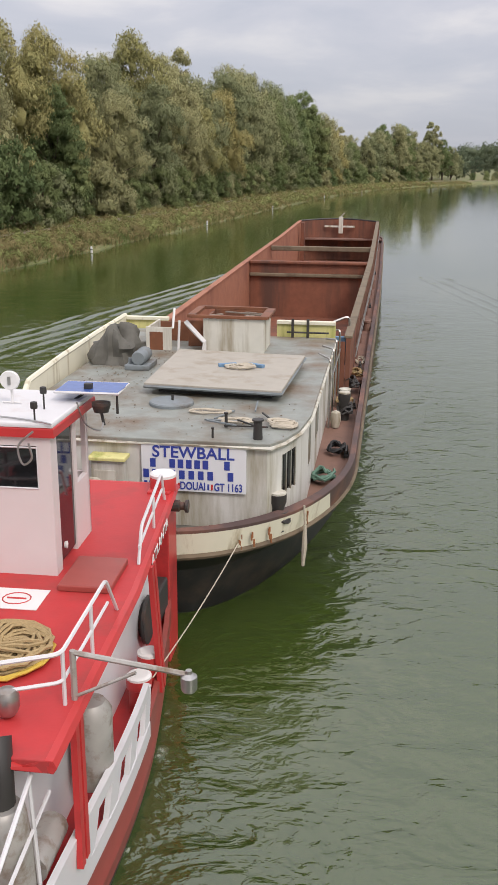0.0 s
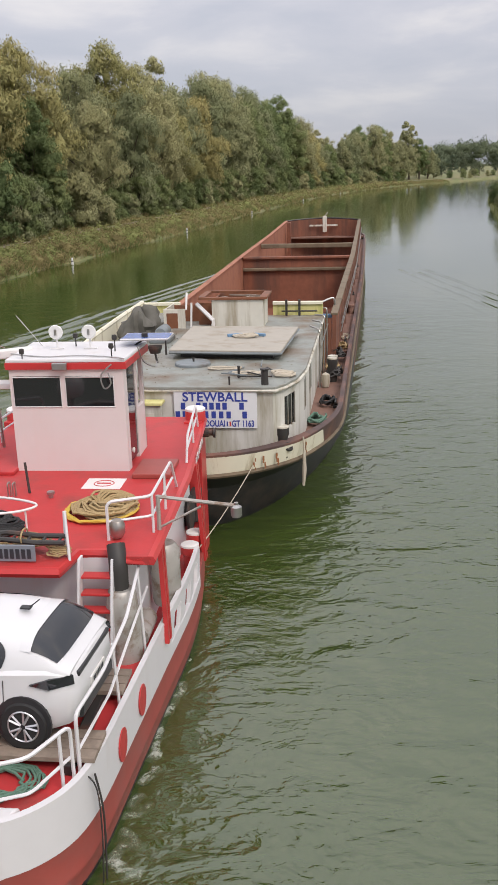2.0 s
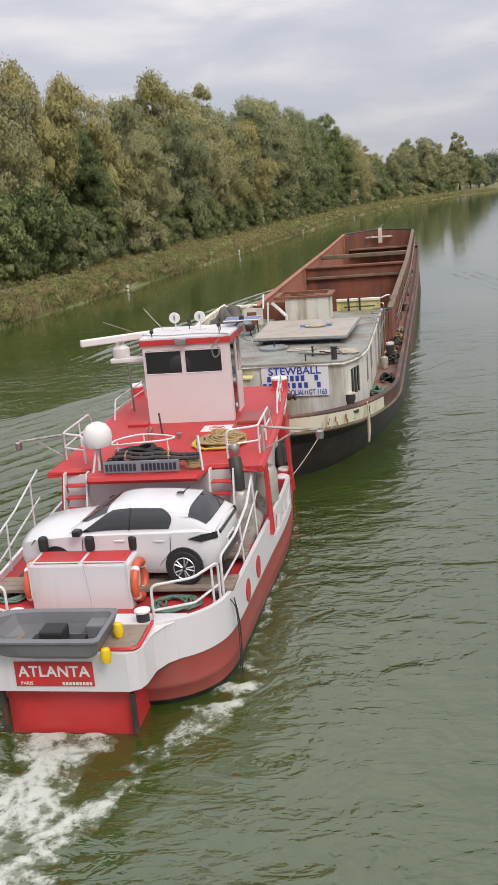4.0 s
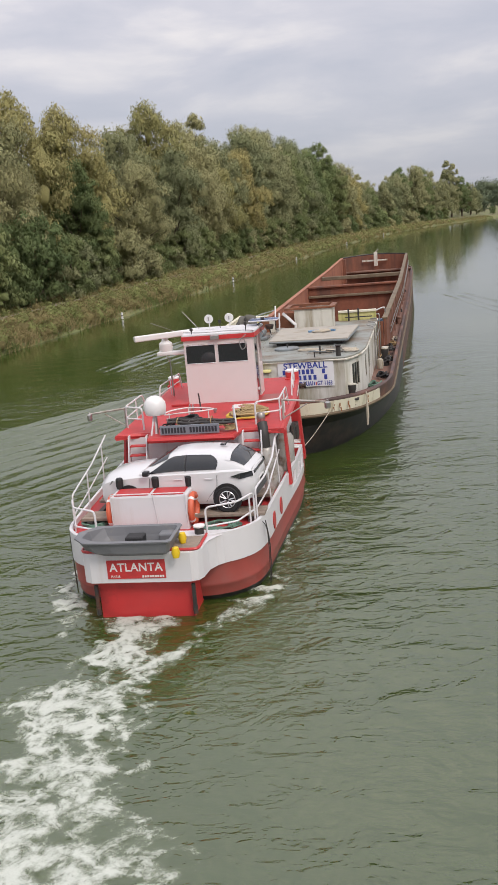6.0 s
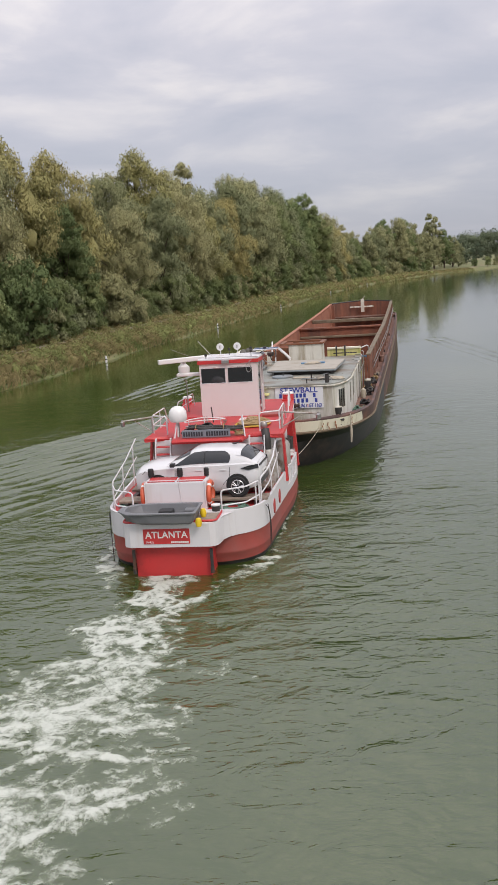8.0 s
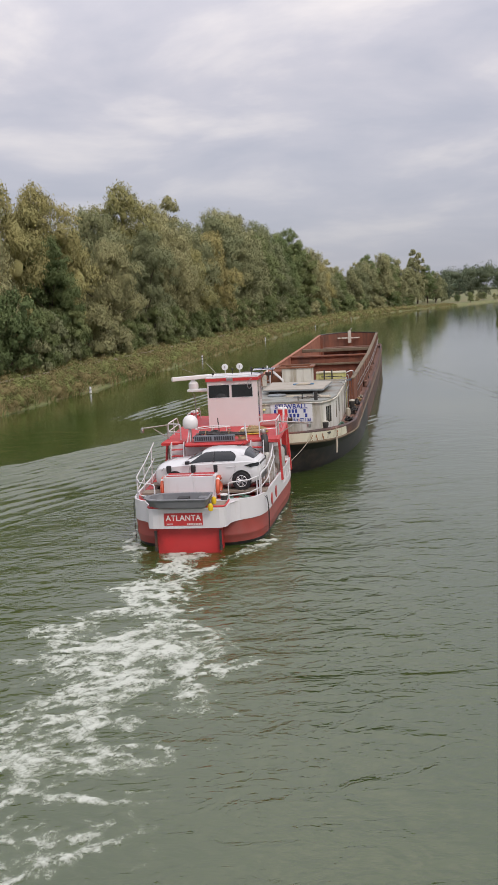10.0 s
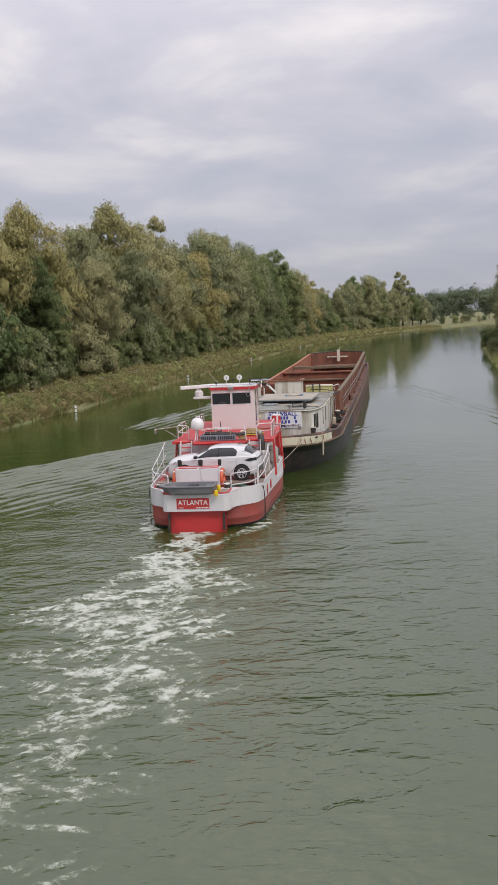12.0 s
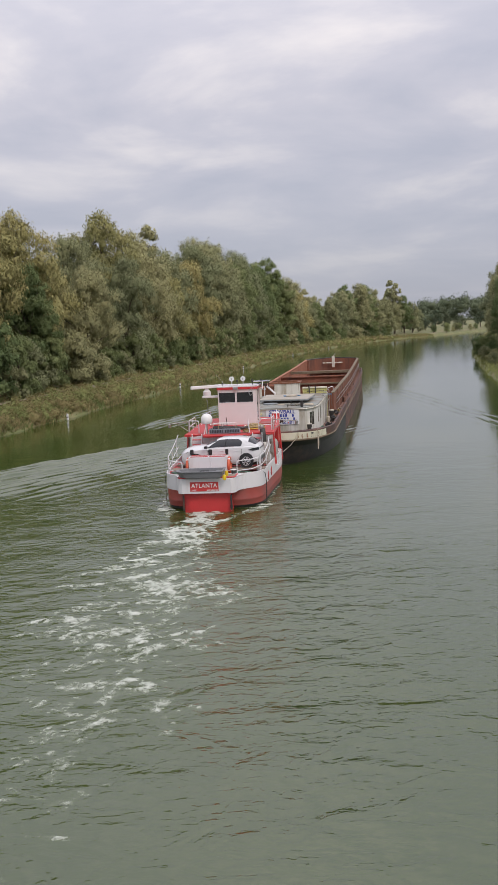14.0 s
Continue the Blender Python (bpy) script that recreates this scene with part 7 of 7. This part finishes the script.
def wash(x, y, seed):
    """Propeller wash behind the transom, in tug space; y runs astern below zero."""
    d = -y
    half = 1.0 + 0.15 * d
    u = abs(x - XC + 0.04 * d + .45 * noise.noise((y * .4, 1, seed))) / half
    w = fold(x, y * .7, .8, seed) * .6 + fold(x + 3, y * .8, 2.1, seed) * .35 + noise.noise((x * 5, y * 5, seed)) * .3
    return 0.07 * (w - .07 - .85 * u ** 2 - 0.028 * d) if d > .1 else -.1


def patch(x, y, seed):
    r = math.hypot(x / 2.9, y / 2.3)
    w = fold(x * .8 + seed * 7, y * 1.5, .55, seed) * .6 + fold(x * .8, y * 1.6 + seed * 3, 1.7, seed) * .45 + noise.noise((x * 5, y * 5, seed)) * .3
    return 0.055 * (w - .17 - .75 * r ** 3)


def curl(x, y, seed):
    """Thin broken water along the hull's quarter."""
    w = fold(x, y, 1.6, seed) * .6 + noise.noise((x * 5, y * 5, seed)) * .4
    side = XC + seed * (2.34 - .42 * max(0, 1.5 - y) + .12 * noise.noise((y * .8, seed, 2)))
    u = abs(x - side) / (.24 + .17 * max(0, 3.2 - y))
    return .07 * (w - (.2 if seed > 0 else .2) - u ** 2 - .05 * max(0, y - 2.0) - .3 * max(0, -y + .1) + .28 * math.exp(-((y - 1.0) / .7) ** 2))


def build_foam():
    ob = foam_sheet("propeller_wash", "white churned propeller wash behind the tug", XC - 2.6, XC + 2.6, -8.0, -.1, wash, .06, 3)
    on_tug(ob)
    for s in (1, -1):
        ob = foam_sheet("quarter_wave", "white broken water curling off the tug's quarter", XC + s * 2.0 - 1.5, XC + s * 2.0 + 1.5, -2.5, 9.5, curl, .06, s)
        on_tug(ob)
    for k in range(20):
        ob = foam_sheet("wake_foam", "fading lacy streaks of foam on the water", -3.0, 3.0, -2.4, 2.4, patch, .09, k + 1)
        FOAM.append(ob)


def foam_motion(tug_rows):
    """Each patch surfaces as the stern passes, drifts astern a little, and sinks as it dies."""
    ys = [m.translation.y / UNIT for t, m in tug_rows]
    ts = [t for t, m in tug_rows]
    xs = [m.translation.x for t, m in tug_rows]
    rn = random.Random(31)
    for k, ob in enumerate(FOAM):
        y = -10.0 + k * 2.0
        tp = float(np.interp(y + 5.0, ys, ts)) if y + 5.0 > ys[0] else (y + 5.0 - ys[0]) / 2.48
        x = -4.75 + .09 * y + rn.uniform(-.9, .9)
        rz = rn.uniform(-30, 30)
        rows = []
        for i in range(29):
            t = i * .5
            age = t - tp
            z = -.12 if age < -.4 else (-.12 + .12 * (age + .4) / .9 if age < .5 else -.0052 * (age - .5))
            dr = -.12 * max(0, min(age, 5))
            rows.append((t, pose(x * UNIT, (y + dr) * UNIT, z * UNIT, 0, 0, rz + 1.2 * max(0, min(age, 6)))))
        walk(ob, rows)


def wave_train(name, label, c, first, last, u0, u1, amp, length, mirror=1):
    """Parallel crests running along c; v is measured across them, outwards from the hull."""
    cx, cy = c
    nx, ny = -cy, cx
    vs, fs = [], []
    nu, nv = int((u1 - u0) / .5), int((first - last + 2) / .08)
    for i in range(nu + 1):
        u = u0 + i * .5
        for j in range(nv + 1):
            v = last - 1 + j * .08
            wob = .35 * noise.noise((u * .12, v * .1, 7)) + .12 * noise.noise((u * .5, v * .3, 17))
            gate = max(0, min(1, (first + .3 - v) / .5)) * max(0, min(1, (v - last) / (first - last) * 1.2)) * max(0, min(1, (u - u0) / 3)) * max(0, min(1, (u1 - u) / 4))
            gate *= .3 + 1.3 * max(0, .5 + noise.noise((u * .4, v * 1.2, 23)) + .5 * noise.noise((u * 1.1, v * 2.0, 29)))
            z = gate * amp * 2 * (.02 + (.5 + .5 * math.cos(2 * math.pi * (v - first + wob) / length)) ** 2.5) - .02 * (1 - min(gate * 3, 1)) - .003
            vs.append((mirror * (u * cx + v * nx), u * cy + v * ny, z))
    for i in range(nu):
        for j in range(nv):
            a = i * (nv + 1) + j
            fs.append((a, a + nv + 1, a + nv + 2, a + 1))
    me = bpy.data.meshes.new(name)
    me.from_pydata(vs, [], fs)
    me.materials.append(M["swell"])
    me.polygons.foreach_set("use_smooth", [True] * len(fs))
    return tagged(new(name, me), label, "wave", "bow and stern waves")


def build_waves():
    lab = "train of low glinting ripples spreading from the hull"
    on_tug(wave_train("stern_wave", lab, (.52, .854), 19.3, 7.0, -4.0, 30.0, .055, .85))
    on_barge(wave_train("bow_wave", lab, (.2, .98), 17.6, 12.4, 14.0, 54.0, .036, .85))
    on_barge(wave_train("bow_wave", lab, (.2, .98), 17.6, 14.0, 10.0, 50.0, .018, .9, -1))


build_foam()
build_waves()


# ---------------------------------------------------------------- to metres
def to_metres():
    """Brings every mesh, lettering and place from drawing units to metres."""
    for me in bpy.data.meshes:
        me.transform(Matrix.Scale(UNIT, 4))
    for cu in bpy.data.curves:
        cu.size, cu.extrude, cu.offset = cu.size * UNIT, cu.extrude * UNIT, cu.offset * UNIT
    for ob in scene.objects:
        if ob.type in {"MESH", "EMPTY", "FONT"}:
            ob.location = ob.location * UNIT


to_metres()


# ---------------------------------------------------------------- what moves
def motions():
    tug_rows = [
        (0, pose(-4.107, 3.007, 0.000, 0, 0, -6.77)),
        (0.5, pose(-3.919, 4.247, 0.000, 0, 0, -6.67)),
        (1, pose(-3.779, 5.546, 0.000, 0, 0, -6.68)),
        (1.5, pose(-3.697, 6.798, 0.000, 0, 0, -6.80)),
        (2, pose(-3.557, 8.213, 0.000, 0, 0, -6.88)),
        (2.5, pose(-3.405, 9.664, 0.000, 0, 0, -6.90)),
        (3, pose(-3.264, 11.115, 0.000, 0, 0, -7.04)),
        (3.5, pose(-3.136, 12.542, 0.000, 0, 0, -7.04)),
        (4, pose(-2.983, 13.970, 0.000, 0, 0, -7.01)),
        (6.5, pose(-2.211, 21.364, 0.000, 0, 0, -7.30)),
        (7, pose(-2.059, 22.862, 0.000, 0, 0, -7.40)),
        (7.5, pose(-1.907, 24.336, 0.000, 0, 0, -7.48)),
        (8, pose(-1.755, 25.810, 0.000, 0, 0, -7.53)),
        (10.5, pose(-0.948, 33.088, 0.000, 0, 0, -7.90)),
        (11, pose(-0.784, 34.597, 0.000, 0, 0, -7.98)),
        (11.5, pose(-0.620, 36.118, 0.000, 0, 0, -8.02)),
        (12, pose(-0.456, 37.674, 0.000, 0, 0, -8.15)),
        (12.5, pose(-0.281, 39.195, 0.000, 0, 0, -8.17)),
        (13, pose(-0.117, 40.681, 0.000, 0, 0, -8.23)),
        (13.5, pose(0.047, 42.132, 0.000, 0, 0, -8.34)),
        (14, pose(0.234, 43.594, 0.000, 0, 0, -8.42)),
    ]
    barge_rows = [
        (0, pose(-1.100, 18.895, 0.000, 0, 0, -8.13)),
        (0.5, pose(-0.936, 20.089, 0.000, 0, 0, -8.16)),
        (1, pose(-0.784, 21.352, 0.000, 0, 0, -8.23)),
        (1.5, pose(-0.679, 22.651, 0.000, 0, 0, -8.35)),
        (2, pose(-0.526, 24.055, 0.000, 0, 0, -8.41)),
        (2.5, pose(-0.363, 25.483, 0.000, 0, 0, -8.47)),
        (3, pose(-0.199, 26.922, 0.000, 0, 0, -8.53)),
        (3.5, pose(-0.047, 28.337, 0.000, 0, 0, -8.57)),
        (4, pose(0.117, 29.788, 0.000, 0, 0, -8.66)),
        (6.5, pose(1.030, 37.194, 0.000, 0, 0, -8.88)),
        (7, pose(1.193, 38.657, 0.000, 0, 0, -8.97)),
        (7.5, pose(1.345, 40.119, 0.000, 0, 0, -9.10)),
        (8, pose(1.533, 41.582, 0.000, 0, 0, -9.14)),
        (10.5, pose(2.398, 48.859, 0.000, 0, 0, -9.51)),
        (11, pose(2.574, 50.357, 0.000, 0, 0, -9.60)),
        (11.5, pose(2.738, 51.889, 0.000, 0, 0, -9.72)),
        (12, pose(2.925, 53.422, 0.000, 0, 0, -9.80)),
        (12.5, pose(3.112, 54.943, 0.000, 0, 0, -9.83)),
        (13, pose(3.299, 56.429, 0.000, 0, 0, -9.88)),
        (13.5, pose(3.498, 57.892, 0.000, 0, 0, -9.98)),
        (14, pose(3.732, 59.331, 0.000, 0, 0, -10.04)),
    ]
    for ob in TUG_FLEET:
        walk(ob, [(t, m @ RESTS[ob.name]) for t, m in tug_rows])
    for ob in BARGE_FLEET:
        walk(ob, [(t, m @ RESTS[ob.name]) for t, m in barge_rows])
    foam_motion(tug_rows)


motions()
